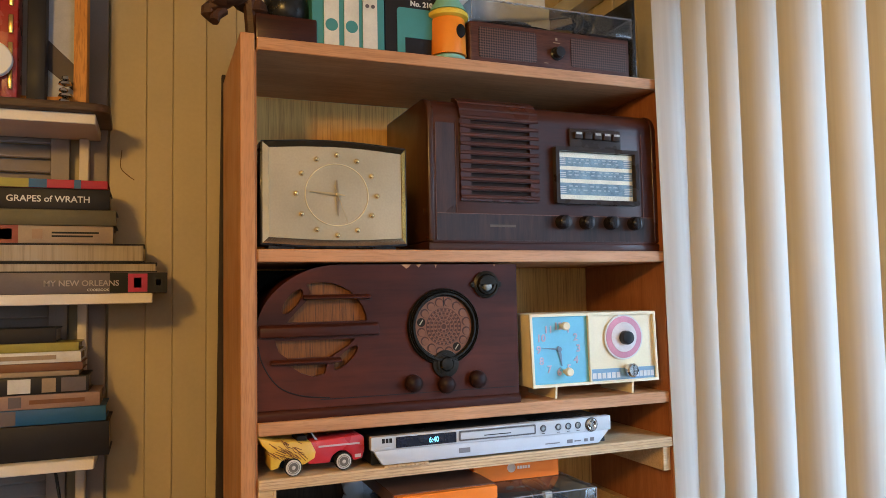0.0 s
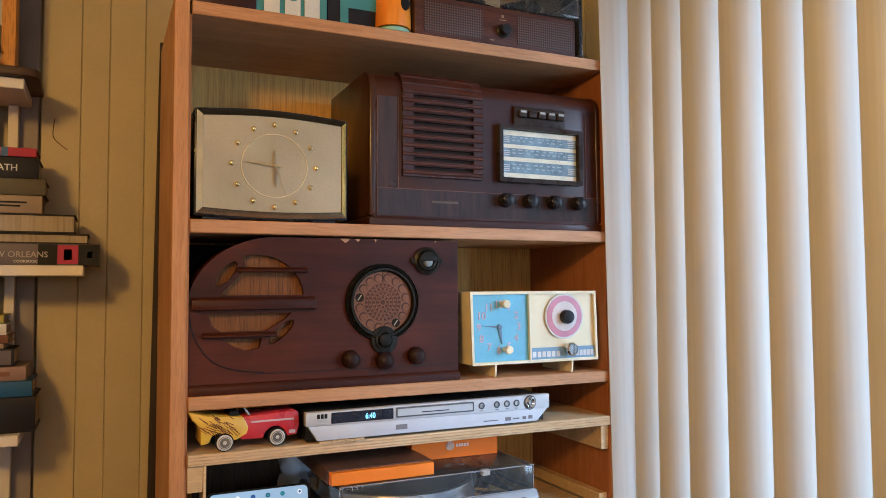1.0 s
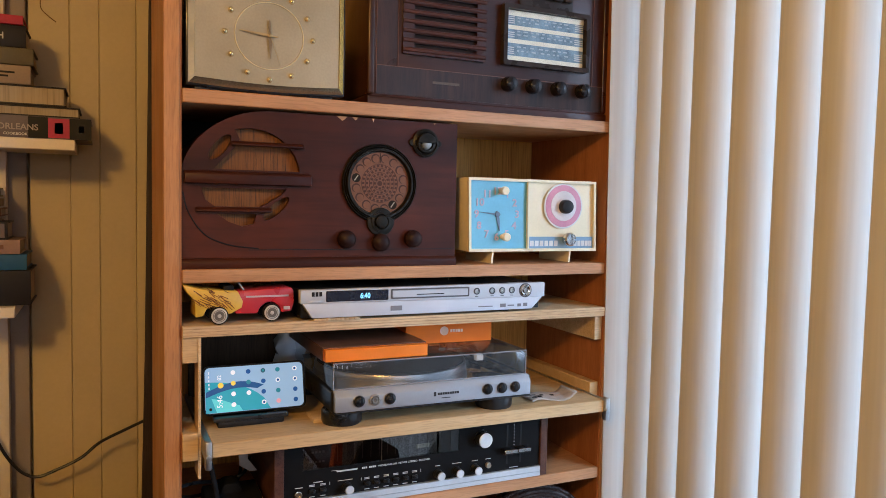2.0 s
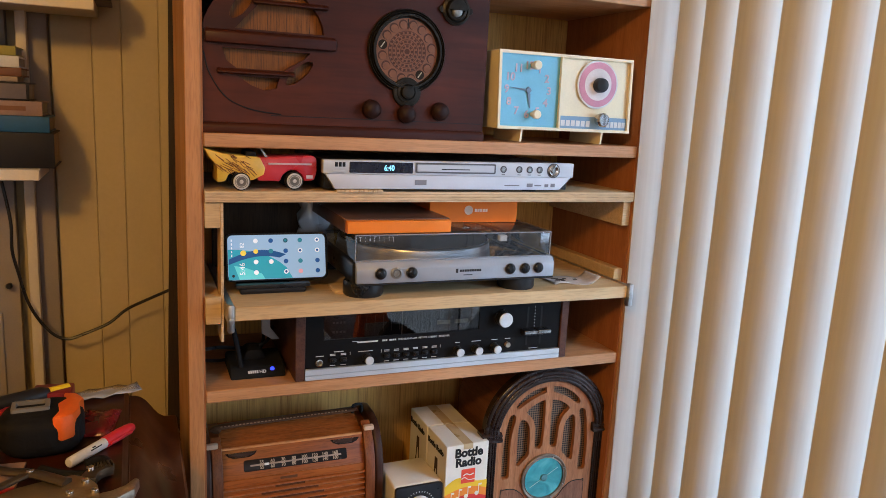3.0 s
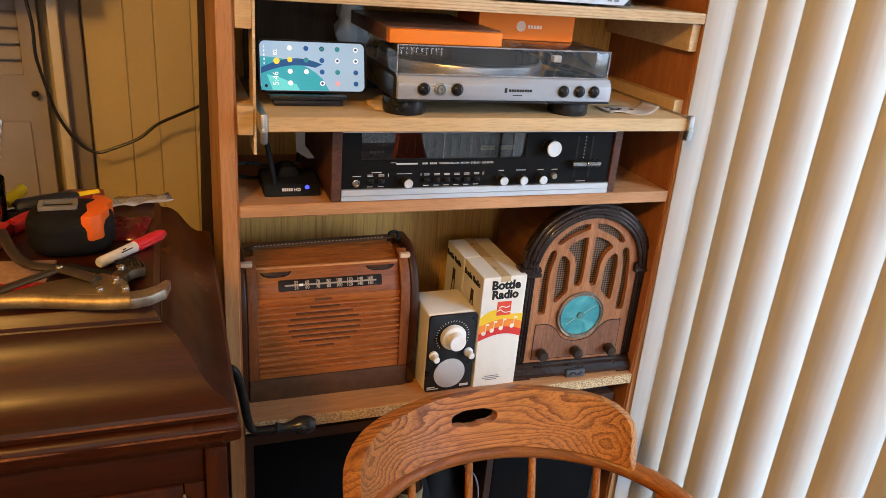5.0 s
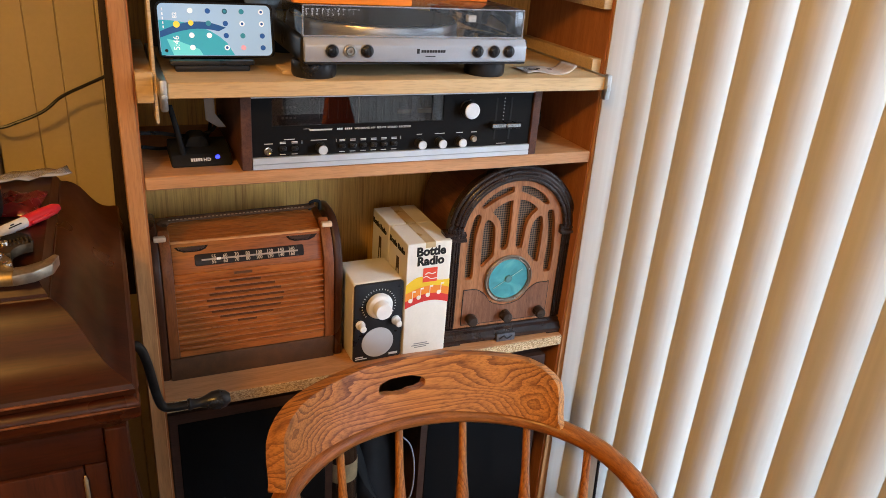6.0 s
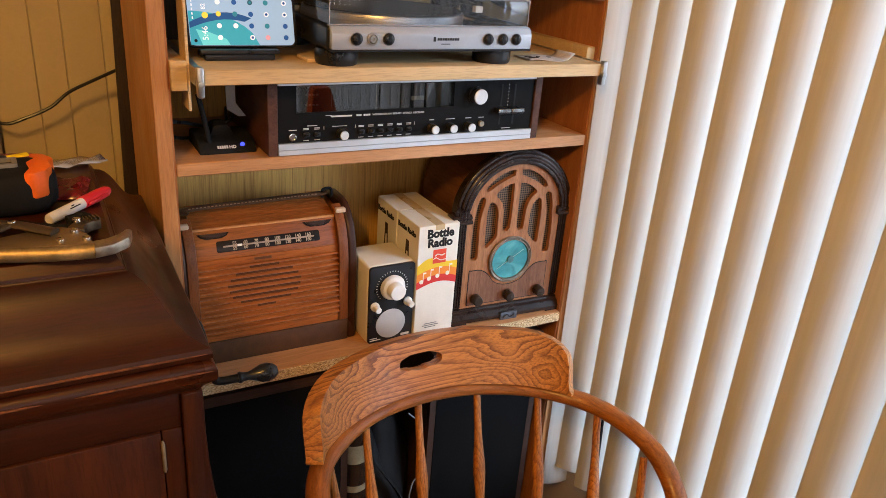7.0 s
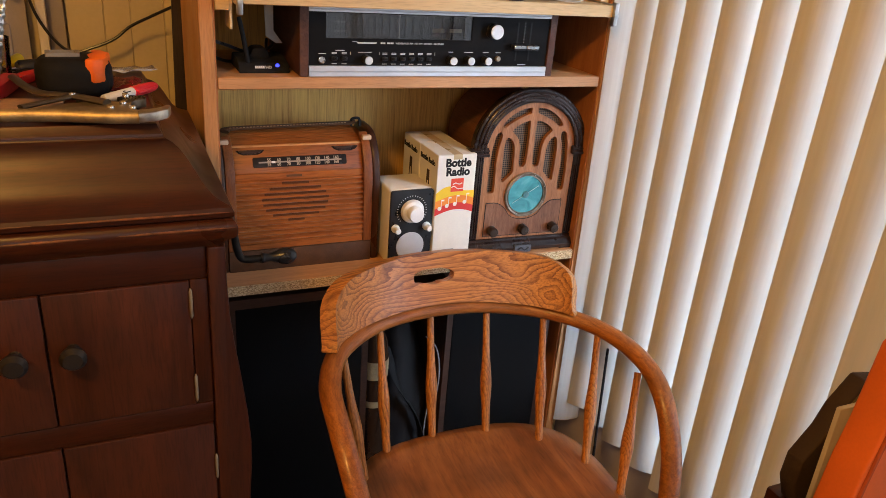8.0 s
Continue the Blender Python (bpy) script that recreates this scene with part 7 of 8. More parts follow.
def on_path(s):
    for i in range(len(total) - 1):
        if total[i + 1] >= s or i == len(total) - 2:
            u = (s - total[i]) / (total[i + 1] - total[i])
            d = (path[i + 1] - path[i]).normalized()
            return path[i].lerp(path[i + 1], u), Vector((-d.y, d.x, 0))


bm = B()
hole_s, hole_v, hr, hv = length * 0.488, 0.0535, 0.043, 0.0150
verts, inside = {}, set()
for i in range(NU + 1):
    s = length * i / NU
    q, nrm = on_path(min(max(s, 1e-5), length - 1e-5))
    e = min(s, length - s) / length
    h = float(np.interp(e, (0.0, 0.010, 0.020, 0.030, 0.045, 0.065, 0.095, 0.14, 0.19), (0.004, 0.009, 0.023, 0.047, 0.067, 0.079, 0.088, 0.0945, 0.0965)))
    for j in range(NV + 1):
        v = h * j / NV
        ds, dv = (s - hole_s) / hr, (v - hole_v) / hv
        f = (abs(ds) ** 3 + abs(dv) ** 2) ** 0.5
        ss, vv = s, v
        p3 = q + nrm * (0.004 + (v * 0.42 - 0.8 * v * v) * (0.35 + 0.65 * min(1.0, s / (0.38 * length))))
        verts[i, j] = (bm.verts.new((p3.x, p3.y, 0.684 + v )), f)
for i in range(NU):
    for j in range(NV):
        c = [verts[i, j], verts[i + 1, j], verts[i + 1, j + 1], verts[i, j + 1]]
        if sum(1 for k in c if k[1] < 1) >= 3:
            continue
        bm.faces.new([k[0] for k in c])
for v in [v for v in bm.verts if not v.link_faces]:
    bm.verts.remove(v)
edge = [v for v, f in verts.values() if v.is_valid and v.is_boundary and f < 2.2]
for _ in range(4):
    new_co = {v: sum((o.co for o in [e_.other_vert(v) for e_ in v.link_edges if e_.is_boundary]), Vector()) / 2 for v in edge}
    for v, c in new_co.items():
        v.co = v.co.lerp(c, 0.6)
crest = part("crest_rail", bm, OAK, ch, "broad curved oak crest with a grip slot", angle=60)
so = crest.modifiers.new("thickness", "SOLIDIFY")
so.thickness, so.offset = 0.027, 0
bv = crest.modifiers.new("worn_edges", "BEVEL")
bv.width, bv.segments, bv.limit_method, bv.angle_limit = 0.0095, 4, "ANGLE", radians(50)
# spindles
feet_xy = [(0.398, 0.930), (0.497, 0.946), (0.605, 0.928), (0.696, 0.874), (0.744, 0.782), (0.758, 0.690), (0.335, 0.868), (0.310, 0.790), (0.305, 0.710)]
head_xy = [(0.402, 1.012), (0.514, 1.036), (0.630, 1.024), (0.730, 0.970), (0.800, 0.882), (0.820, 0.775), (0.312, 0.948), (0.262, 0.862), (0.253, 0.770)]
for (a, b), (c, d) in zip(feet_xy, head_xy):
    top_z = 0.662 if d > 0.8 else 0.635
    p0, p1 = Vector(at(a, b, 0.438)), Vector(at(c, d, top_z))
    bm = B()
    tube(bm, [p0, p0.lerp(p1, 0.33), p0.lerp(p1, 0.66), p1], lambda u: 0.0079 + 0.0042 * math.exp(-((u - 0.42) / 0.17) ** 2) - 0.0012 * u, 12, 6)
    part("spindle", bm, OAK_UP, ch)
# legs and stretchers
for sx, sy in ((-1, -1), (1, -1), (-1, 1), (1, 1)):
    top_, foot_ = Vector((sx * 0.165, sy * 0.12 - 0.02, 0.41)), Vector((sx * 0.225, sy * 0.185 - 0.02, 0.0))
    bm = B()
    tube(bm, [top_, top_.lerp(foot_, 0.3), top_.lerp(foot_, 0.6), foot_], lambda u: 0.014 + 0.006 * math.exp(-((u - 0.45) / 0.2) ** 2), 12, 6)
    part("leg", bm, OAK_UP, ch)
for a, b in (((-0.2, -0.16, 0.17), (0.2, -0.16, 0.17)), ((-0.2, 0.12, 0.17), (0.2, 0.12, 0.17)), ((-0.195, -0.16, 0.22), (-0.195, 0.12, 0.22)), ((0.195, -0.16, 0.22), (0.195, 0.12, 0.22))):
    bm = B()
    tube(bm, [a, tuple((p + q) / 2 for p, q in zip(a, b)), b], lambda u: 0.008 + 0.005 * math.sin(math.pi * u), 10, 6)
    part("stretcher", bm, OAK_UP, ch)

# ---- loudspeakers under the bottom shelf ----
SPKW = wood("speaker_walnut", (0.030, 0.014, 0.010), (0.065, 0.030, 0.02), 0.45, "x", 0.9, 0.5)
CLOTH = plain("black_speaker_cloth", (0.0050, 0.0046, 0.0048), 0.9, var=0.25, scale=30, relief=0.6, fine=900)
CLOTH.node_tree.nodes["Principled BSDF"].inputs["Specular IOR Level"].default_value = 0.08


def loudspeaker(m, w, h):
    ob = thing("loudspeaker", "large floor loudspeaker with black cloth front and walnut case", "loudspeaker", m, "loudspeakers under the shelf")
    bm = B()
    box(bm, 0, w, 0.014, 0.235, 0.0, h, 0.002)
    part("case", bm, SPKW, ob)
    bm = B()
    cut_panel(bm, [(0, 0), (w, 0), (w, h), (0, h)], [[(0.014, 0.014), (w - 0.014, 0.014), (w - 0.014, h - 0.020), (0.014, h - 0.020)]], 0.0, 0.0138)
    part("front_frame", bm, SPKW, ob)
    bm = B()
    box(bm, 0.0142, w - 0.0142, -0.0015, 0.0135, 0.0142, h - 0.0202, 0.003)
    part("grille", bm, CLOTH, ob, "black cloth grille")
    return ob


loudspeaker(pose(0.1505, 1.168, 0.0), 0.285, 0.672)
loudspeaker(pose(0.620, 1.175, 0.0), 0.270, 0.655)
# bag, bottle and cable between the loudspeakers
bm = B()
n, m2 = 20, 9
rng = random.Random(5)
rings_ = []
for j in range(m2):
    v = j / (m2 - 1)
    r = 0.088 * (math.sin(math.pi * (0.18 + 0.74 * v)) ** 0.6)
    rings_.append([bm.verts.new((r * 0.9 * math.cos(2 * math.pi * i / n) * (1 + rng.uniform(-0.12, 0.12)), r * 0.9 * math.sin(2 * math.pi * i / n) * (1 + rng.uniform(-0.12, 0.12)), 0.52 * v + rng.uniform(-0.008, 0.008) * (0 < j < m2 - 1))) for i in range(n)])
for a, b in zip(rings_, rings_[1:]):
    for i in range(n):
        bm.faces.new((a[i], a[(i + 1) % n], b[(i + 1) % n], b[i]))
bm.faces.new(rings_[0][::-1])
bm.faces.new(rings_[-1])
bag = thing("black_bag", "slumped black cloth bag with a strap", "bag", pose(0.548, 1.285, 0.0))
part("sack", bm, plain("black_nylon", (0.012, 0.011, 0.012), 0.55, var=0.4, scale=40, relief=0.3), bag, angle=80)
bm = B()
tube(bm, [(-0.05, -0.06, 0.48), (-0.03, -0.095, 0.40), (0.02, -0.10, 0.30), (0.05, -0.09, 0.18)], 0.011, 8, 6, flat=0.3)
part("strap", bm, MATT, bag)
bt2 = thing("bottle", "dark glass bottle with cream paper labels", "bottle", pose(0.468, 1.215, 0.0))
bm = B()
lathe(bm, (0, 0, 0), [(0.030, 0), (0.0315, 0.004), (0.0315, 0.475), (0.026, 0.515), (0.0135, 0.55), (0.012, 0.62), (0.013, 0.64), (0, 0.641)], "z", 28)
part("glass", bm, plain("dark_brown_glass", (0.03, 0.014, 0.008), 0.08, var=0.1), bt2)
for z0, z1 in ((0.425, 0.470), (0.352, 0.368)):
    bm = B()
    lathe(bm, (0, 0, 0), [(0.0319, z0), (0.0319, z1)], "z", 28)
    lb = part("label", bm, plain("old_paper_label", (0.34, 0.24, 0.13), 0.7, var=0.25, scale=50), bt2, "cream paper label")
bm = B()
tube(bm, [(0.575, 1.185, 0.52), (0.600, 1.178, 0.49), (0.611, 1.176, 0.43), (0.608, 1.178, 0.36), (0.590, 1.185, 0.30), (0.585, 1.19, 0.02)], 0.0016, 8, 8)
whole("cable", bm, plain("pale_cable", (0.22, 0.24, 0.28), 0.4), "pale cable looped over the bag", "cable")

# ---- wall shelves and what stands on them ----
for z, x1 in ((2.0205, -0.098), (1.695, 0.0), (1.4055, -0.094)):
    bm = B()
    box(bm, -0.80, x1, 1.455 if z < 1.6 else (1.47 if z < 1.8 else 1.46), 1.612, z - 0.019, z, 0.0015, 1)
    setting("trim_shelf", bm, TRIM, "white painted wall shelf")
bm = B()
box(bm, -0.135, -0.118, 1.590, 1.6148, 0.95, 2.0, 0.002)
setting("trim_upright", bm, TRIM, "white shelf upright")
bm = B()
prism(bm, [(-0.80, 1.44), (-0.10, 1.44)] + [(-0.10 + 0.027 * math.cos(radians(a)), 1.467 + 0.027 * math.sin(radians(a))) for a in range(-80, 11, 15)] + [(-0.076, 1.60), (-0.80, 1.60)], 2.021, 2.0365, "xy", 0.003)
whole("shelf_board", bm, wood("dark_stained_board", (0.05, 0.026, 0.014), (0.11, 0.058, 0.03), 0.5, "x"), "dark stained board with rounded end on the shelf", "board")


def book(x1, w, y0, d, z0, z1, cover, spine_text="", text_mat=None, pages=False, label="", bits=(), rot=0.0, size=0.5):
    """A closed book lying flat, spine to the front unless pages shows its fore-edge."""
    h = z1 - z0
    ob = thing("book", label, "book", pose(x1, y0, z0, 0, 0, rot), "books on the wall shelves")
    t = min(0.0028, h * 0.16)
    bm = B()
    box(bm, -w, 0, 0, d, 0, t, 0.0005, 1)
    part("cover", bm, cover, ob)
    bm = B()
    box(bm, -w, 0, 0, d, h - t, h, 0.0005, 1)
    part("cover", bm, cover, ob)
    if not pages:
        bm = B()
        box(bm, -w, 0, -0.0012, t, 0.0002, h - 0.0002, 0.001, 2)
        part("spine", bm, cover, ob)
    bm = B()
    box(bm, -w + 0.003, -0.003, t + 0.0005 if not pages else 0.002, d - 0.002, t, h - t)
    part("page_block", bm, PAGES, ob)
    if spine_text:
        lettering("title", spine_text, h * size, text_mat, ob, -w * 0.5, -0.0018, h * 0.5 - h * size * 0.35, "CENTER", 0.0002)
    for a, b, c, e, mt in bits:
        bars("spine_print", [(-w + a * w, -w + b * w, h * c, h * e)], mt, ob, -0.0016)
    return ob


PAGES = streaks("book_pages", (0.25, 0.20, 0.14), (0.42, 0.36, 0.27), 0.8, 0.4)


def cloth(name, c, r=0.5):
    return plain(name, c, r, var=0.12, scale=30)


BK = cloth("black_cover", (0.016, 0.014, 0.015))
OLIVE, CRM, DRED = cloth("olive_cover", (0.10, 0.085, 0.045)), cloth("cream_cover", (0.31, 0.23, 0.155)), cloth("red_cover", (0.42, 0.03, 0.05))
GRY, SKY, YLW, BRN = cloth("grey_cover", (0.12, 0.10, 0.11)), cloth("blue_cover", (0.015, 0.09, 0.21)), cloth("yellow_cover", (0.30, 0.26, 0.05)), cloth("brown_cover", (0.17, 0.07, 0.03))
PNK = cloth("pink_cover", (0.29, 0.185, 0.15))
z = 1.6955
cook = book(0.026, 0.29, 1.484, 0.12, 1.6955, 1.7335, GRY, "MY NEW ORLEANS", plain("dull_silver_print", (0.34, 0.30, 0.29), 0.5), label="thick grey cookbook lying flat, red square on spine", bits=((0.765, 0.88, 0.06, 0.94, plain("crimson_print", (0.40, 0.02, 0.07), 0.5)), (0.80, 0.845, 0.25, 0.75, plain("dark_crimson_print", (0.14, 0.012, 0.03), 0.5)), (0.66, 0.765, 0.02, 0.98, INK), (0.88, 1.0, 0.02, 0.98, INK), (0.93, 0.96, 0.35, 0.65, PALE)), size=0.38)
lettering("subtitle", "COOKBOOK", 0.0062, PALE, cook, -0.118, -0.0018, 0.0045, "CENTER", 0.0001)
book(0.008, 0.30, 1.490, 0.11, 1.7337, 1.7525, BK, pages=True, label="thin black book lying flat with pale page edges")
book(-0.014, 0.28, 1.488, 0.11, 1.7527, 1.7865, BK, pages=True, label="black hardback lying flat, page edges outward")
book(-0.068, 0.24, 1.486, 0.11, 1.7867, 1.8185, CRM, label="cream and maroon hardback lying flat", bits=((0.0, 0.36, 0.0, 1.0, cloth("maroon_cover", (0.25, 0.05, 0.035))), (0.05, 0.32, 0.2, 0.8, CRM), (0.45, 0.52, 0.25, 0.8, cloth("portrait_tan", (0.3, 0.19, 0.12))), (0.58, 0.90, 0.55, 0.65, INK), (0.58, 0.86, 0.35, 0.45, INK)))
book(-0.063, 0.22, 1.482, 0.10, 1.8187, 1.8475, OLIVE, label="plain olive cloth hardback lying flat")
book(-0.074, 0.20, 1.484, 0.10, 1.8477, 1.8855, BK, "GRAPES of WRATH", PALE, label="black paperback with white title on spine", size=0.42)
book(-0.078, 0.22, 1.480, 0.10, 1.8857, 1.9015, DRED, label="thin red, blue and yellow book topping the pile", bits=((0.0, 0.42, 0.0, 1.0, YLW), (0.42, 0.55, 0.0, 1.0, SKY), (0.75, 0.80, 0.0, 1.0, SKY)))
book(-0.071, 0.30, 1.476, 0.125, 1.4060, 1.4665, BK, label="thick black hardback at the bottom of the pile")
book(-0.077, 0.26, 1.482, 0.11, 1.4667, 1.4940, SKY, label="blue hardback lying flat", bits=((0.0, 0.45, 0.05, 0.95, GRY),))
book(-0.087, 0.25, 1.484, 0.11, 1.4942, 1.5190, PNK, label="pale pink paperback with dark print", bits=((0.05, 0.30, 0.25, 0.7, BRN), (0.42, 0.50, 0.15, 0.9, GRY), (0.55, 0.9, 0.35, 0.65, BRN)))
book(-0.106, 0.22, 1.486, 0.10, 1.5192, 1.5500, BK, label="black book with white lettering blocks", bits=((0.42, 0.58, 0.1, 0.9, PALE), (0.66, 0.76, 0.1, 0.9, CRM), (0.80, 0.98, 0.1, 0.9, GRY)))
book(-0.122, 0.20, 1.488, 0.10, 1.5502, 1.5590, CRM, label="thin tan paperback lying flat")
book(-0.116, 0.20, 1.488, 0.10, 1.5592, 1.5735, BRN, label="thin brown paperback lying flat")
book(-0.119, 0.20, 1.490, 0.10, 1.5737, 1.5930, PALE, label="thin white paperback lying flat", bits=((0.1, 0.8, 0.3, 0.7, CRM),))
book(-0.123, 0.20, 1.490, 0.10, 1.5932, 1.6090, YLW, label="thin yellow-green book lying flat")
book(-0.160, 0.16, 1.492, 0.10, 1.6092, 1.6355, BK, label="small black box-like book on top")
# framed picture, figurine and trinkets on the top shelf
fr = thing("picture_frame", "upright picture in a honey-coloured wooden frame", "picture", pose(-0.116, 1.492, 2.0370, 0, 0, -8))
bm = B()
cut_panel(bm, [(-0.26, 0), (0, 0), (0, 0.30), (-0.26, 0.30)], [[(-0.24, 0.02), (-0.022, 0.02), (-0.022, 0.28), (-0.24, 0.28)]], 0.0, 0.022)
part("frame", bm, wood("honey_oak", (0.46, 0.16, 0.022), (0.64, 0.27, 0.045), 0.4, "z"), fr)
bm = B()
box(bm, -0.239, -0.023, 0.012, 0.016, 0.021, 0.279)
pic = part("picture", bm, cloth("grey_picture", (0.40, 0.40, 0.42)), fr)
bm = B()
prism(bm, [(-0.10, 0.16), (-0.024, 0.085), (-0.024, 0.035), (-0.10, 0.10)], 0.0105, 0.012)
part("dark_band", bm, cloth("umber_print", (0.06, 0.04, 0.035)), pic)
bm = B()
box(bm, 0, 0.030, 0, 0.09, 0, 0.26, 0.002, m=pose(-0.212, 1.478, 2.0368))
whole("upright_book", bm, BK, "tall black book standing upright", "book")
bm = B()
for k, (r0, zz) in enumerate(((0.011, 0.0), (0.013, 0.010), (0.008, 0.020), (0.012, 0.032), (0.007, 0.042))):
    lathe(bm, (-0.150 + 0.002 * math.sin(k * 2.2), 1.472, 2.0370 + zz), [(0, 0), (r0, 0.004), (r0 * 0.8, 0.009), (0, 0.0125)], "z", 12)
whole("figurine", bm, CHROME, "small crumpled silvery ornament", "ornament")
gb = thing("gilt_box", "red and gold decorated tall box", "box", pose(-0.270, 1.470, 2.0368))
bm = B()
box(bm, 0, 0.045, 0, 0.06, 0, 0.24, 0.003)
part("carton", bm, cloth("deep_red", (0.32, 0.02, 0.015), 0.3), gb)
bm = B()
for k in range(4):
    box(bm, 0.030, 0.038, -0.004, 0.0, 0.02 + 0.05 * k, 0.055 + 0.05 * k, 0.002)
part("gilt_trim", bm, BRASS, gb)
bm = B()
disc(bm, (-0.262, 1.462, 2.105), 0.032, 0.012, "-y", 28, 0.003)
disc(bm, (-0.262, 1.462, 2.105), 0.012, 0.014, "-y", 18)
box(bm, -0.272, -0.252, 1.452, 1.464, 2.0368, 2.08, 0.003)
whole("round_ornament", bm, WHITE, "round white ornament on a small foot", "ornament")

# hanging cable from the shelf to the bookcase
bm = B()
tube(bm, [(-0.170, 1.575, 1.385), (-0.157, 1.57, 1.30), (-0.157, 1.57, 1.244), (-0.149, 1.57, 1.200), (-0.134, 1.57, 1.138), (-0.105, 1.57, 1.087), (-0.075, 1.57, 1.067), (-0.040, 1.57, 1.076), (0.002, 1.57, 1.094), (0.035, 1.57, 1.120), (0.078, 1.555, 1.144), (0.135, 1.53, 1.175)], 0.0030, 8, 8)
whole("cable", bm, BLACK, "thin black cable drooping along the wall", "cable")
# dark strip standing in for the soft shadow beside the bookcase
bm = B()
prism(bm, [(0.113, 1.3), (0.124, 2.12), (0.131, 2.12), (0.138, 1.3), (0.142, 0.75), (0.100, 0.75)], 1.478, 1.490, "xz", 0.001)
whole("dark_board", bm, wood("dark_lath", (0.02, 0.012, 0.009), (0.05, 0.03, 0.02), 0.6, "z"), "narrow dark strip in place of the shadow behind the bookcase", "board")

# ---- on top of the bookcase ----
bxs = thing("wooden_box", "small dark wooden box with sculpted lid", "box", pose(0.150, 1.172, 2.0902))
bm = B()
box(bm, 0, 0.098, 0, 0.08, 0, 0.044, 0.003)
part("body", bm, MAHOG, bxs)
bm = B()
lathe(bm, (0.055, 0.045, 0.044), [(0.030, 0), (0.038, 0.012), (0.038, 0.03), (0.03, 0.06), (0.01, 0.08), (0, 0.082)], "z", 24)
part("black_dome", bm, BLACK, bxs)
rng = random.Random(17)
bm = B()
for k in range(9):
    u = k / 8
    x, zz = 0.158 - 0.075 * u, 2.150 - 0.012 * u + 0.02 * math.sin(3 * u)
    lathe(bm, (x, 1.20 + 0.01 * math.sin(k), zz), [(0, -0.018), (0.014 + rng.uniform(0, 0.006), -0.006), (0.013, 0.008), (0, 0.02)], "z", 8)
tube(bm, [(0.150, 1.20, 2.10), (0.145, 1.20, 2.16)], 0.012, 8, 3)
tube(bm, [(0.105, 1.20, 2.142), (0.092, 1.195, 2.130), (0.088, 1.19, 2.118)], 0.008, 7, 3)
whole("carved_bird", bm, wood("dark_carving", (0.035, 0.014, 0.008), (0.09, 0.04, 0.02), 0.5, "x"), "dark brown carved wooden ornament overhanging the edge", "ornament")
TEAL = plain("teal_card", (0.055, 0.235, 0.235), 0.5, var=0.06)
ks = thing("teal_box", "teal boxed set with three cream spines", "box", pose(0.2405, 1.178, 2.0902))
bm = B()
box(bm, 0, 0.124, 0, 0.09, 0, 0.22, 0.001, 1)
part("carton", bm, TEAL, ks)
for x, w_ in ((0.020, 0.025), (0.054, 0.025), (0.086, 0.025)):
    bm = B()
    box(bm, x, x + w_, -0.002, 0.001, 0.002, 0.215)
    sp = part("spine", bm, plain("ivory_card", (0.64, 0.62, 0.54), 0.5), ks)
    bm = B()
    if x < 0.08:
        disc(bm, (x + w_ / 2, -0.0021, 0.040), 0.0105, 0.0006, "-y", 28)
    else:
        for s in (-1, 1):
            disc(bm, (x + w_ / 2 + s * 0.005, -0.0021, 0.079), 0.0034, 0.0006, "-y", 16)
    part("printed_dot", bm, TEAL if x < 0.08 else GRY, sp)
kb = thing("kit_box", "black and teal boxed kit with white lettering", "box", pose(0.367, 1.184, 2.0902))
bm = B()
box(bm, 0, 0.110, 0, 0.09, 0, 0.22, 0.001, 1)
part("carton", bm, BK, kb)
bm = B()
cut_panel(bm, rounded(0.022, 0.105, 0.002, 0.088, 0.006), [[(0.036, 0.004), (0.100, 0.004), (0.100, 0.036), (0.036, 0.036)]], -0.0015, 0.0005)
part("teal_panel", bm, TEAL, kb)
lettering("title", "SCOPE", 0.0135, PALE, kb, 0.085, -0.0006, 0.108, "RIGHT", 0.0004)
lettering("title", "No. 210", 0.0125, PALE, kb, 0.088, -0.0006, 0.093, "RIGHT", 0.0004)
bh = thing("birdhouse", "orange round toy birdhouse with teal pointed roof", "birdhouse", pose(0.4835, 1.185, 2.0902))
bm = B()
lathe(bm, (0, 0, 0), [(0.029, 0), (0.030, 0.003), (0.030, 0.006), (0.026, 0.0085)], "z", 36)
part("base", bm, plain("mint_plastic", (0.24, 0.48, 0.36), 0.4), bh)
bm = B()
lathe(bm, (0, 0, 0), [(0.0315, 0.009), (0.032, 0.011), (0.0305, 0.070), (0.029, 0.074)], "z", 40)
part("drum", bm, plain("bright_orange_plastic", (0.80, 0.24, 0.015), 0.4, var=0.05), bh)
bm = B()
lathe(bm, (0, 0, 0), [(0.031, 0.0745), (0.0365, 0.077), (0.037, 0.083), (0.033, 0.087)], "z", 40)
part("rim", bm, plain("yellow_plastic", (0.80, 0.55, 0.05), 0.4, var=0.05), bh)
bm = B()
lathe(bm, (0, 0, 0), [(0.0345, 0.0875), (0.032, 0.092), (0.017, 0.117), (0.006, 0.132), (0, 0.134)], "z", 40)
part("roof", bm, plain("mint_roof", (0.22, 0.50, 0.38), 0.45, var=0.06), bh)
bm = B()
prism(bm, [(0.012 + 0.0085 * math.cos(a), 0.048 + 0.012 * math.sin(a)) for a in [2 * math.pi * k / 22 for k in range(22)]], -0.0318, -0.0265, "xz", 0.0008)
part("entrance", bm, MATT, bh)
rp = thing("record_player", "wood-veneer record player with clear lid and two speaker grilles", "record player", pose(0.520, 1.174, 2.0902))
W = 0.338
ROSE = wood("rosewood_veneer", (0.050, 0.018, 0.012), (0.125, 0.048, 0.032), 0.35, "x", 1.2, 0.45)
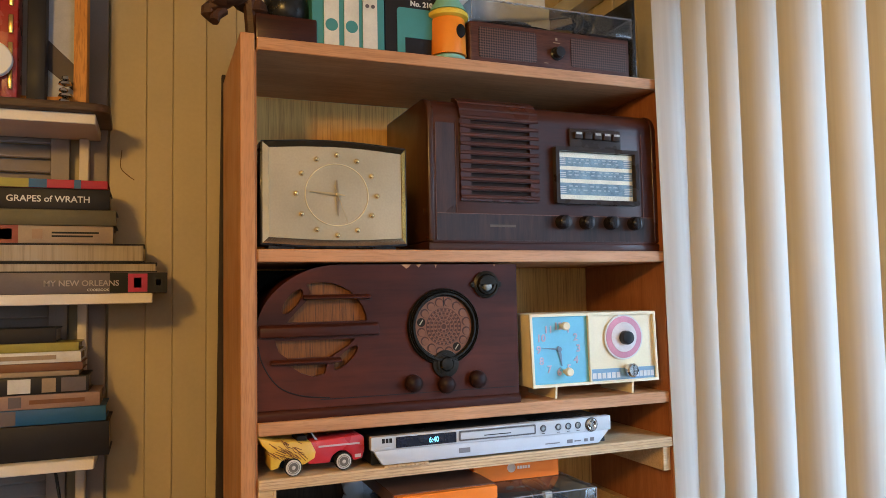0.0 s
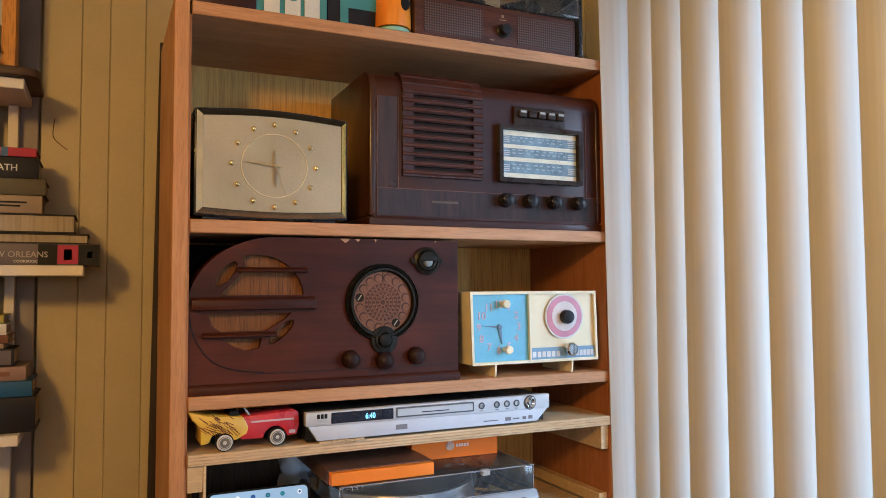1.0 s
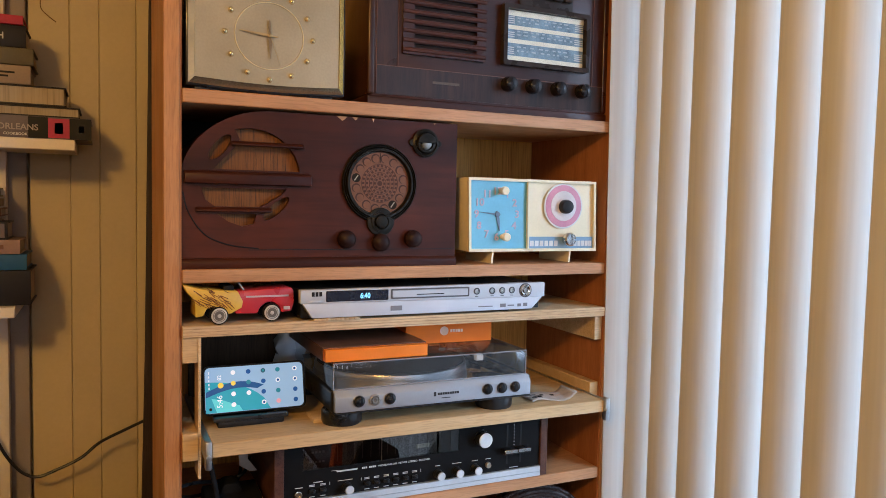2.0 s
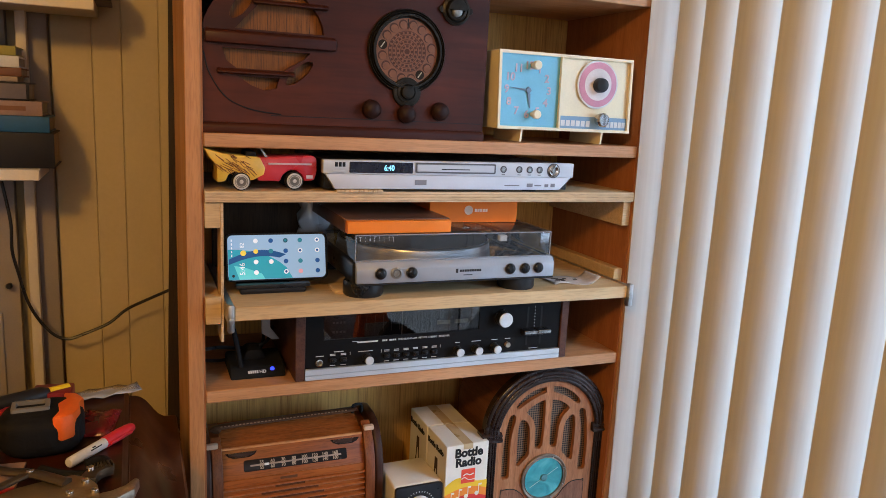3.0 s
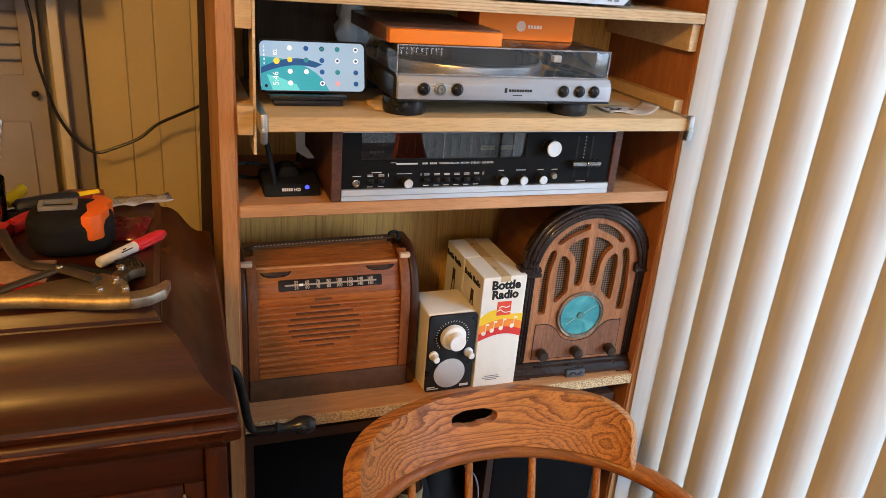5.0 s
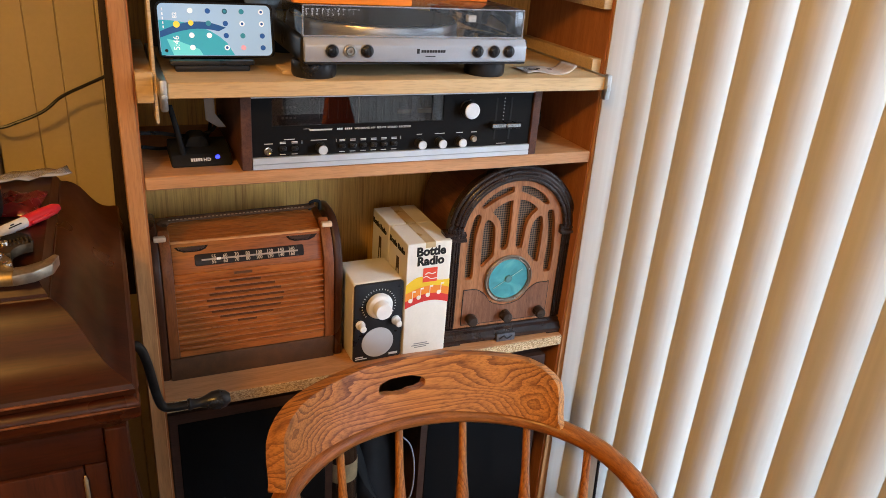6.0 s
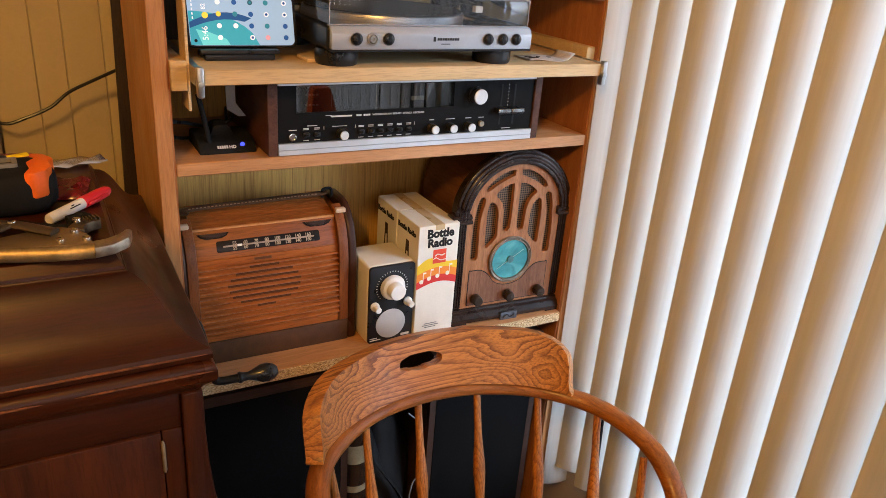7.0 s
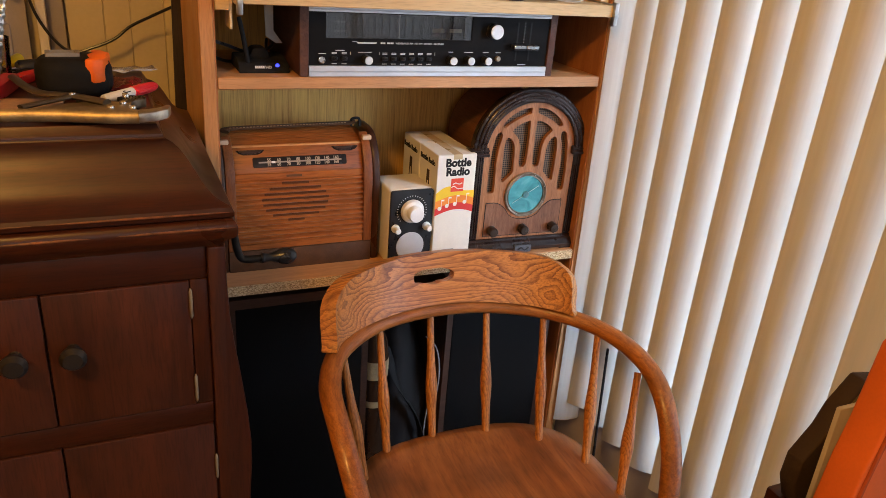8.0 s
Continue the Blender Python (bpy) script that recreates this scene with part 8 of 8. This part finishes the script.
bm = B()
box(bm, 0, W, 0, 0.25, 0.003, 0.078, 0.004, 3)
part("cabinet", bm, ROSE, rp)
GRL = mesh_cloth("speaker_weave", (0.016, 0.007, 0.005), (0.115, 0.054, 0.038), 300)
for x0, x1 in ((0.018, 0.134), (0.207, 0.330)):
    bm = B()
    prism(bm, rounded(x0, x1, 0.012, 0.068, 0.005), -0.0015, 0.0008, "xz", 0.0008)
    part("speaker_grille", bm, GRL, rp)
bm = B()
lathe(bm, (0.1765, -0.0002, 0.034), [(0.013, 0), (0.013, 0.002), (0.0105, 0.004), (0.0095, 0.016), (0, 0.017)], "-y", 24)
part("knob", bm, BLACK, rp)
bars("small_print", [(0.170, 0.184, 0.0540, 0.0552), (0.1745, 0.1785, 0.0590, 0.0640), (0.150, 0.158, 0.014, 0.0152)], plain("gilt_print", (0.36, 0.25, 0.16), 0.5), rp, -0.0004)
bm = B()
disc(bm, (0.14, 0.125, 0.0785), 0.105, 0.010, "z", 48)
part("platter", bm, MATT, rp)
bm = B()
box(bm, 0.270, 0.310, 0.03, 0.05, 0.079, 0.095, 0.003)
tube(bm, [(0.30, 0.20, 0.094), (0.30, 0.12, 0.096), (0.285, 0.05, 0.092)], 0.004, 8, 3)
part("tone_arm", bm, BLACK, rp)
bm = B()
box(bm, 0.002, W + 0.006, -0.004, 0.25, 0.079, 0.118, 0.004, 2)
cl = part("lid", bm, clear("clear_acrylic", (0.97, 0.98, 0.99), 0.03, 0.02), rp, "clear plastic lid")
cl.visible_shadow = False
bm = B()
for a, b in (((0.004, -0.0035, 0.117), (W + 0.004, -0.0035, 0.117)), ((W + 0.004, -0.0035, 0.117), (W + 0.004, 0.24, 0.117)), ((W + 0.004, -0.0035, 0.080), (W + 0.004, -0.0035, 0.117)), ((0.004, -0.0035, 0.080), (0.004, -0.0035, 0.117))):
    tube(bm, [a, b], 0.0014, 6, 1)
part("lid_edge", bm, EDGE, cl)
bm = B()
box(bm, W + 0.004, W + 0.012, -0.006, 0.24, 0.0, 0.16, 0.001)
part("acrylic_panel", bm, clear("side_acrylic", (0.95, 0.97, 0.98), 0.03, 0.02), rp)

bm = B()
box(bm, 0.500, 0.815, 1.418, 1.426, 2.0904, 2.34, 0.001, 1)
whole("white_cardboard", bm, plain("white_gloss_card", (0.82, 0.83, 0.83), 0.3, var=0.05), "white glossy card standing behind the record player", "card")

# ---- tools on the gramophone lid ----
LZ = 1.1046
tp = thing("tape_measure", "black and orange tape measure lying on its side", "tape measure", pose(-0.056, 1.008, LZ, 0, 0, 3))
bm = B()
prism(bm, rounded(-0.049, 0.046, -0.044, 0.044, 0.036), 0.0, 0.052, "xy", 0.018, 6)
part("body", bm, plain("black_rubber", (0.005, 0.0045, 0.0045), 0.8, var=0.3, scale=60, relief=0.3), tp)
ORANGE_R = plain("orange_rubber", (0.72, 0.12, 0.015), 0.45)
bm = B()
prism(bm, [(0.022, 0.040), (0.037, 0.034), (0.0462, 0.014), (0.040, 0.0), (0.042, -0.016), (0.034, -0.036), (0.022, -0.0442), (0.011, -0.041), (0.018, -0.020), (0.016, 0.004), (0.026, 0.020)], 0.022, 0.0535, "xy", 0.003, 2)
part("side_grip", bm, ORANGE_R, tp, "orange grip")
bm = B()
for k in range(4):
    box(bm, 0.0380 + 0.0018 * k, 0.0392 + 0.0018 * k, -0.030 + 0.004 * k, 0.004, 0.012, 0.035 - 0.003 * k, 0.0005, 1)
part("mouth_rib", bm, MATT, tp)
bm = B()
cut_panel(bm, rounded(-0.034, 0.008, -0.012, 0.016, 0.003), [rounded(-0.029, 0.003, -0.007, 0.011, 0.002)], 0.0515, 0.0565, "xy")
part("belt_clip", bm, plain("dull_clip", (0.30, 0.27, 0.23), 0.45, 0.5), tp, "dull metal belt clip")
mk_ = thing("marker_pen", "black and grey marker pen with red cap", "marker pen", pose(-0.014, 0.947, LZ + 0.0080, 0, 0, 51))
bm = B()
lathe(bm, (-0.016, 0, 0), [(0.005, 0), (0.0064, 0.002), (0.0066, 0.058), (0, 0.059)], "x", 20)
part("barrel", bm, plain("grey_barrel", (0.58, 0.57, 0.56), 0.4), mk_)
bm = B()
for x0, x1, a0 in ((0.014, 0.032, 30), (0.018, 0.023, 50)):
    box(bm, x0, x1, -0.0069, -0.0060, -0.0007, 0.0007, m=Matrix.Rotation(radians(-a0), 4, "X"))
part("barrel_print", bm, INK, mk_)
bm = B()
lathe(bm, (0.042, 0, 0), [(0.0074, 0), (0.0076, 0.030), (0.0066, 0.046), (0.0045, 0.052), (0, 0.053)], "x", 20)
box(bm, 0.044, 0.082, -0.0105, -0.0072, -0.002, 0.002, 0.001)
part("cap", bm, plain("red_cap", (0.62, 0.02, 0.03), 0.35), mk_)
GOLD = plain("champagne_steel", (0.42, 0.30, 0.145), 0.5, 0.85, var=0.35, scale=60)
vg = thing("locking_pliers", "champagne-coloured locking pliers with green handle end", "pliers", pose(-0.060, 0.845, LZ + 0.009))
DSTEEL = plain("dark_steel", (0.12, 0.09, 0.06), 0.35, 0.8, var=0.2)
bm = B()
tube(bm, [(-0.13, 0.004, 0.0), (-0.071, 0.0, 0.002), (-0.02, -0.003, 0.002), (0.037, -0.017, 0.002), (0.074, -0.021, 0.002)], 0.0078, 12, 6)
part("lower_handle", bm, GOLD, vg)
bm = B()
tube(bm, [(-0.19, 0.006, 0.0), (-0.128, 0.004, 0.0)], 0.0105, 12, 2)
part("grip", bm, plain("green_grip", (0.06, 0.30, 0.03), 0.5), vg, "green dipped grip")
bm = B()
prism(bm, [(-0.045, 0.004), (0.037, -0.012), (0.075, -0.020), (0.070, 0.012), (0.060, 0.030), (0.045, 0.040), (0.02, 0.036), (-0.01, 0.026)], -0.004, 0.009, "xy", 0.002)
part("jaw_block", bm, plain("dull_gold_steel", (0.32, 0.225, 0.115), 0.4, 0.8, var=0.2), vg)
bm = B()
prism(bm, [(0.073, -0.031), (0.092, -0.026), (0.108, -0.012), (0.113, 0.010), (0.108, 0.014), (0.098, 0.000), (0.084, -0.008), (0.073, -0.010)], -0.003, 0.009, "xy", 0.002)
part("lower_jaw", bm, plain("worn_jaw_steel", (0.46, 0.40, 0.32), 0.3, 0.9, var=0.3, scale=70), vg)
bm = B()
prism(bm, arc(0.084, 0.030, 0.032, 180, 105, 8) + arc(0.088, 0.030, 0.020, 95, 190, 8), -0.003, 0.008, "xy", 0.001)
uj = part("upper_jaw", bm, DSTEEL, vg)
bm = B()
box(bm, -0.0008, 0.0008, -0.006, 0.006, 0.0, 0.0095)
tooth = part("tooth", bm, DSTEEL, uj, m=pose(0.062, 0.052, 0))
for k in range(1, 7):
    again(tooth, uj, pose(0.062 + 0.0036 * k, 0.052 + 0.0014 * k, 0, 0, 0, 3 * k))
bm = B()
tube(bm, [(0.040, 0.018, 0.011), (0.003, 0.047, 0.013), (-0.03, 0.064, 0.013), (-0.052, 0.105, 0.013), (-0.072, 0.165, 0.014)], lambda u: 0.0078 - 0.002 * u, 10, 5, flat=0.55)
part("upper_handle", bm, DSTEEL, vg)
bm = B()
tube(bm, [(-0.052, 0.006, 0.010), (-0.02, 0.030, 0.012), (0.0, 0.046, 0.013)], 0.006, 8, 4, flat=0.5)
part("toggle_link", bm, DSTEEL, vg)
for x, y in ((0.036, 0.022), (0.058, 0.018), (0.044, -0.004), (0.068, -0.006), (0.002, 0.046), (0.062, 0.036)):
    bm = B()
    disc(bm, (x, y, 0.0085 if y < 0.03 else 0.014), 0.0042, 0.004, "z", 16, 0.001)
    part("rivet", bm, CHROME, vg)
REDP = plain("red_plastic", (0.40, 0.012, 0.014), 0.3, var=0.08)
bm = B()
box(bm, -0.011, 0.011, -0.075, 0.07, 0.0, 0.020, 0.004, m=pose(-0.150, 0.985, LZ, 0, 0, -10))
box(bm, -0.009, 0.009, -0.05, 0.05, 0.0, 0.014, 0.003, m=pose(-0.115, 1.105, LZ, 0, 0, -24))
whole("red_tray", bm, REDP, "red plastic tool handles lying together", "tool")
bm = B()
box(bm, -0.045, 0.045, -0.035, 0.035, 0.0, 0.004, 0.001, m=pose(-0.118, 0.930, LZ, 0, 0, -4))
cd_ = whole("blister_card", bm, plain("printed_card", (0.38, 0.22, 0.14), 0.5, var=0.35, scale=60), "small cream card with red edge", "card")
bm = B()
box(bm, -0.045, 0.045, -0.0362, -0.028, 0.0, 0.0048, m=pose(-0.118, 0.930, LZ, 0, 0, -4))
part("red_edge", bm, REDP, cd_)
bm = B()
box(bm, -0.026, 0.026, -0.02, 0.02, 0, 0.018, 0.003, m=pose(-0.060, 1.160, LZ, 0, 0, -4))
whole("red_case", bm, plain("dark_red_case", (0.20, 0.012, 0.014), 0.35), "dark red small case", "case")
bm = B()
tube(bm, [(-0.135, 1.09, LZ + 0.008), (-0.10, 1.14, LZ + 0.012), (-0.07, 1.155, LZ + 0.008)], 0.007, 8, 4)
tube(bm, [(-0.150, 1.06, LZ + 0.006), (-0.12, 1.10, LZ + 0.006), (-0.09, 1.165, LZ + 0.006)], 0.006, 8, 4)
whole("black_strap", bm, MATT, "crumpled black strap among the tools", "strap")
bm = B()
cols = [[bm.verts.new((0.010 * i, 0.014 * j, 0.001 + (0.008 if 0 < i < 5 and 0 < j < 6 else 0.0) * abs(math.sin(i * 2.3 + j * 1.7)))) for j in range(7)] for i in range(6)]
for i in range(5):
    for j in range(6):
        bm.faces.new((cols[i][j], cols[i + 1][j], cols[i + 1][j + 1], cols[i][j + 1]))
rw = whole("red_wrapper", bm, plain("glossy_red_film", (0.15, 0.008, 0.010), 0.22, var=0.2, scale=60), "crumpled glossy red wrapper beside the tape measure", "wrapper", pose(-0.030, 1.020, LZ + 0.0004, 0, 0, -8))
bm = B()
tube(bm, [(-0.052, 0.928, LZ + 0.007), (-0.030, 0.908, LZ + 0.008), (0.000, 0.900, LZ + 0.007), (0.018, 0.914, LZ + 0.007), (0.012, 0.934, LZ + 0.007), (-0.006, 0.930, LZ + 0.006)], 0.0062, 10, 6)
whole("elastic_band", bm, MATT, "thick black elastic band lying beside the pliers", "elastic band")
rs_ = rw.modifiers.new("thickness", "SOLIDIFY")
rs_.thickness, rs_.offset = 0.0005, 1
yel = plain("yellow_grip", (0.75, 0.52, 0.02), 0.4)
sd_ = thing("screwdriver", "screwdriver with black and yellow grip", "screwdriver", pose(-0.135, 1.115, LZ + 0.014, 0, 0, 28))
bm = B()
lathe(bm, (0, 0, 0), [(0.009, 0), (0.012, 0.004), (0.012, 0.07), (0.008, 0.08), (0, 0.081)], "x", 16)
part("grip", bm, BLACK, sd_)
bm = B()
lathe(bm, (0.078, 0, 0), [(0.008, 0), (0.0075, 0.03), (0, 0.032)], "x", 16)
part("grip_end", bm, yel, sd_)
bm = B()
lathe(bm, (-0.08, 0, 0), [(0.003, 0), (0.003, 0.082)], "x", 12)
part("shank", bm, CHROME, sd_)
sd2 = thing("screwdriver", "screwdriver with yellow grip", "screwdriver", pose(-0.150, 1.135, LZ + 0.014, 0, 0, 80))
bm = B()
lathe(bm, (0, 0, 0), [(0.006, 0), (0.0085, 0.006), (0.0085, 0.060), (0.006, 0.066), (0, 0.067)], "x", 16)
part("grip", bm, yel, sd2)
bm = B()
lathe(bm, (-0.06, 0, 0), [(0.003, 0), (0.003, 0.062)], "x", 12)
part("shank", bm, CHROME, sd2)
cup = thing("bit_pot", "clear pot crammed with twist drill bits", "tool pot", pose(-0.177, 1.088, LZ))
bm = B()
lathe(bm, (0, 0, 0), [(0.034, 0), (0.037, 0.003), (0.040, 0.062), (0.0385, 0.062), (0.036, 0.006), (0, 0.006)], "z", 32)
part("pot", bm, clear("cloudy_cup", (0.96, 0.95, 0.92), 0.06, 0.0, 1.16), cup)
rng = random.Random(33)
BITS = (plain("bronze_bit", (0.16, 0.085, 0.035), 0.42, 0.8, var=0.3, scale=90), CRANK, STEEL, plain("gold_bit", (0.30, 0.17, 0.06), 0.38, 0.9, var=0.3, scale=90), CRANK)
for k in range(34):
    a, r_, h_ = 2.4 * k, 0.004 + 0.026 * (k / 34) ** 0.5, rng.uniform(0.075, 0.135)
    bm = B()
    foot = Vector((r_ * 0.8 * math.cos(a), r_ * 0.8 * math.sin(a), 0.008))
    lean = foot + Vector((rng.uniform(-0.006, 0.020) + 0.010 * math.cos(a), rng.uniform(-0.01, 0.01), h_))
    thick = rng.uniform(0.0028, 0.0052)
    tube(bm, [foot, foot.lerp(lean, 0.5), lean], lambda u: thick * (1 + 0.22 * math.sin(u * 80)), 8, 20)
    part("drill_bit", bm, BITS[(0, 3, 2, 0, 1, 3, 0, 3)[k % 8]], cup)
bm = B()
tube(bm, [(0.004, 0.0, 0.01), (0.008, 0.0, 0.11), (0.010, 0.0, 0.135)], 0.004, 10, 3)
tube(bm, [(0.010, 0.0, 0.134), (0.012, 0.0, 0.16), (0.014, 0.0, 0.178)], 0.012, 12, 3)
part("orange_grip", bm, plain("orange_grip", (0.75, 0.13, 0.02), 0.4), cup, "orange screwdriver grip")
bm = B()
cols = [[bm.verts.new((0.0135 * i, 0.012 * j, 0.002 + 0.0045 * abs(math.sin(i * 1.9 + j * 1.2)))) for j in range(4)] for i in range(10)]
for i in range(9):
    for j in range(3):
        bm.faces.new((cols[i][j], cols[i + 1][j], cols[i + 1][j + 1], cols[i][j + 1]))
zb = whole("plastic_sleeve", bm, clear("thin_plastic", (0.9, 0.85, 0.82), 0.2, 0.35), "empty clear plastic sleeve", "plastic sleeve", pose(-0.060, 1.128, LZ, 0, 0, 12))
zs_ = zb.modifiers.new("thickness", "SOLIDIFY")
zs_.thickness = 0.0005


# ---- table by the window with a bag and an orange box ----
tb = thing("side_table", "dark wooden side table by the blind", "table", pose(0.67, 0.0, 0.0))
bm = B()
box(bm, 0.0, 0.25, -0.45, 0.36, 0.735, 0.760, 0.003)
part("tabletop", bm, MAHOG, tb)
for x, y in ((0.02, -0.43), (0.23, -0.43), (0.02, 0.34), (0.23, 0.34)):
    bm = B()
    box(bm, x - 0.013, x + 0.013, y - 0.013, y + 0.013, 0.0, 0.7345, 0.002)
    part("leg", bm, MAHOG_UP, tb)
sack = thing("brown_bag", "slumped dark brown bag on the side table", "bag", pose(0.0, 0.322, 0.7602))
bm = B()
prism(bm, [(0.676, 0.0), (0.662, 0.034), (0.664, 0.066), (0.690, 0.100), (0.701, 0.127), (0.729, 0.162), (0.765, 0.156), (0.82, 0.120), (0.835, 0.0)], 0.0, 0.023, "xz", 0.003, 3)
part("body", bm, plain("dark_brown_canvas", (0.035, 0.020, 0.014), 0.7, var=0.2, scale=30, relief=0.4), sack)
bm = B()
prism(bm, [(0.702, 0.127), (0.728, 0.158), (0.745, 0.156), (0.735, 0.120)], -0.0035, -0.0006, "xz", 0.001)
part("flap", bm, plain("olive_canvas", (0.10, 0.075, 0.03), 0.7, var=0.2, scale=30), sack)
bm = B()
box(bm, 0.664, 0.765, 0.300, 0.306, 0.7602, 0.914, 0.001)
whole("white_card", bm, plain("greyish_card", (0.42, 0.37, 0.34), 0.7, var=0.08), "greyish white card standing on the table", "card")
bm = B()
prism(bm, [(0.690, 0.0), (0.645, 0.012), (0.640, 0.054), (0.646, 0.115), (0.654, 0.156), (0.660, 0.210), (0.664, 0.248), (0.672, 0.254), (0.715, 0.254), (0.780, 0.03), (0.780, 0.0)], -0.02, 0.020, "xz", 0.004, 3, m=pose(0, 0.265, 0.7602))
ob_ = thing("orange_bag", "bright orange fabric bag standing on the table", "bag", pose(0, 0, 0))
FAB = plain("orange_fabric", (0.62, 0.125, 0.03), 0.6, var=0.1, scale=12, relief=0.2)
part("body", bm, FAB, ob_)
bm = B()
tube(bm, [(0.690, 0.2445, 0.772), (0.652, 0.2445, 0.815), (0.657, 0.2445, 0.90), (0.671, 0.2445, 0.975), (0.677, 0.2445, 1.008)], 0.003, 8, 5)
part("piping", bm, plain("dark_orange_piping", (0.34, 0.06, 0.015), 0.7), ob_, "darker orange piping along the edge")
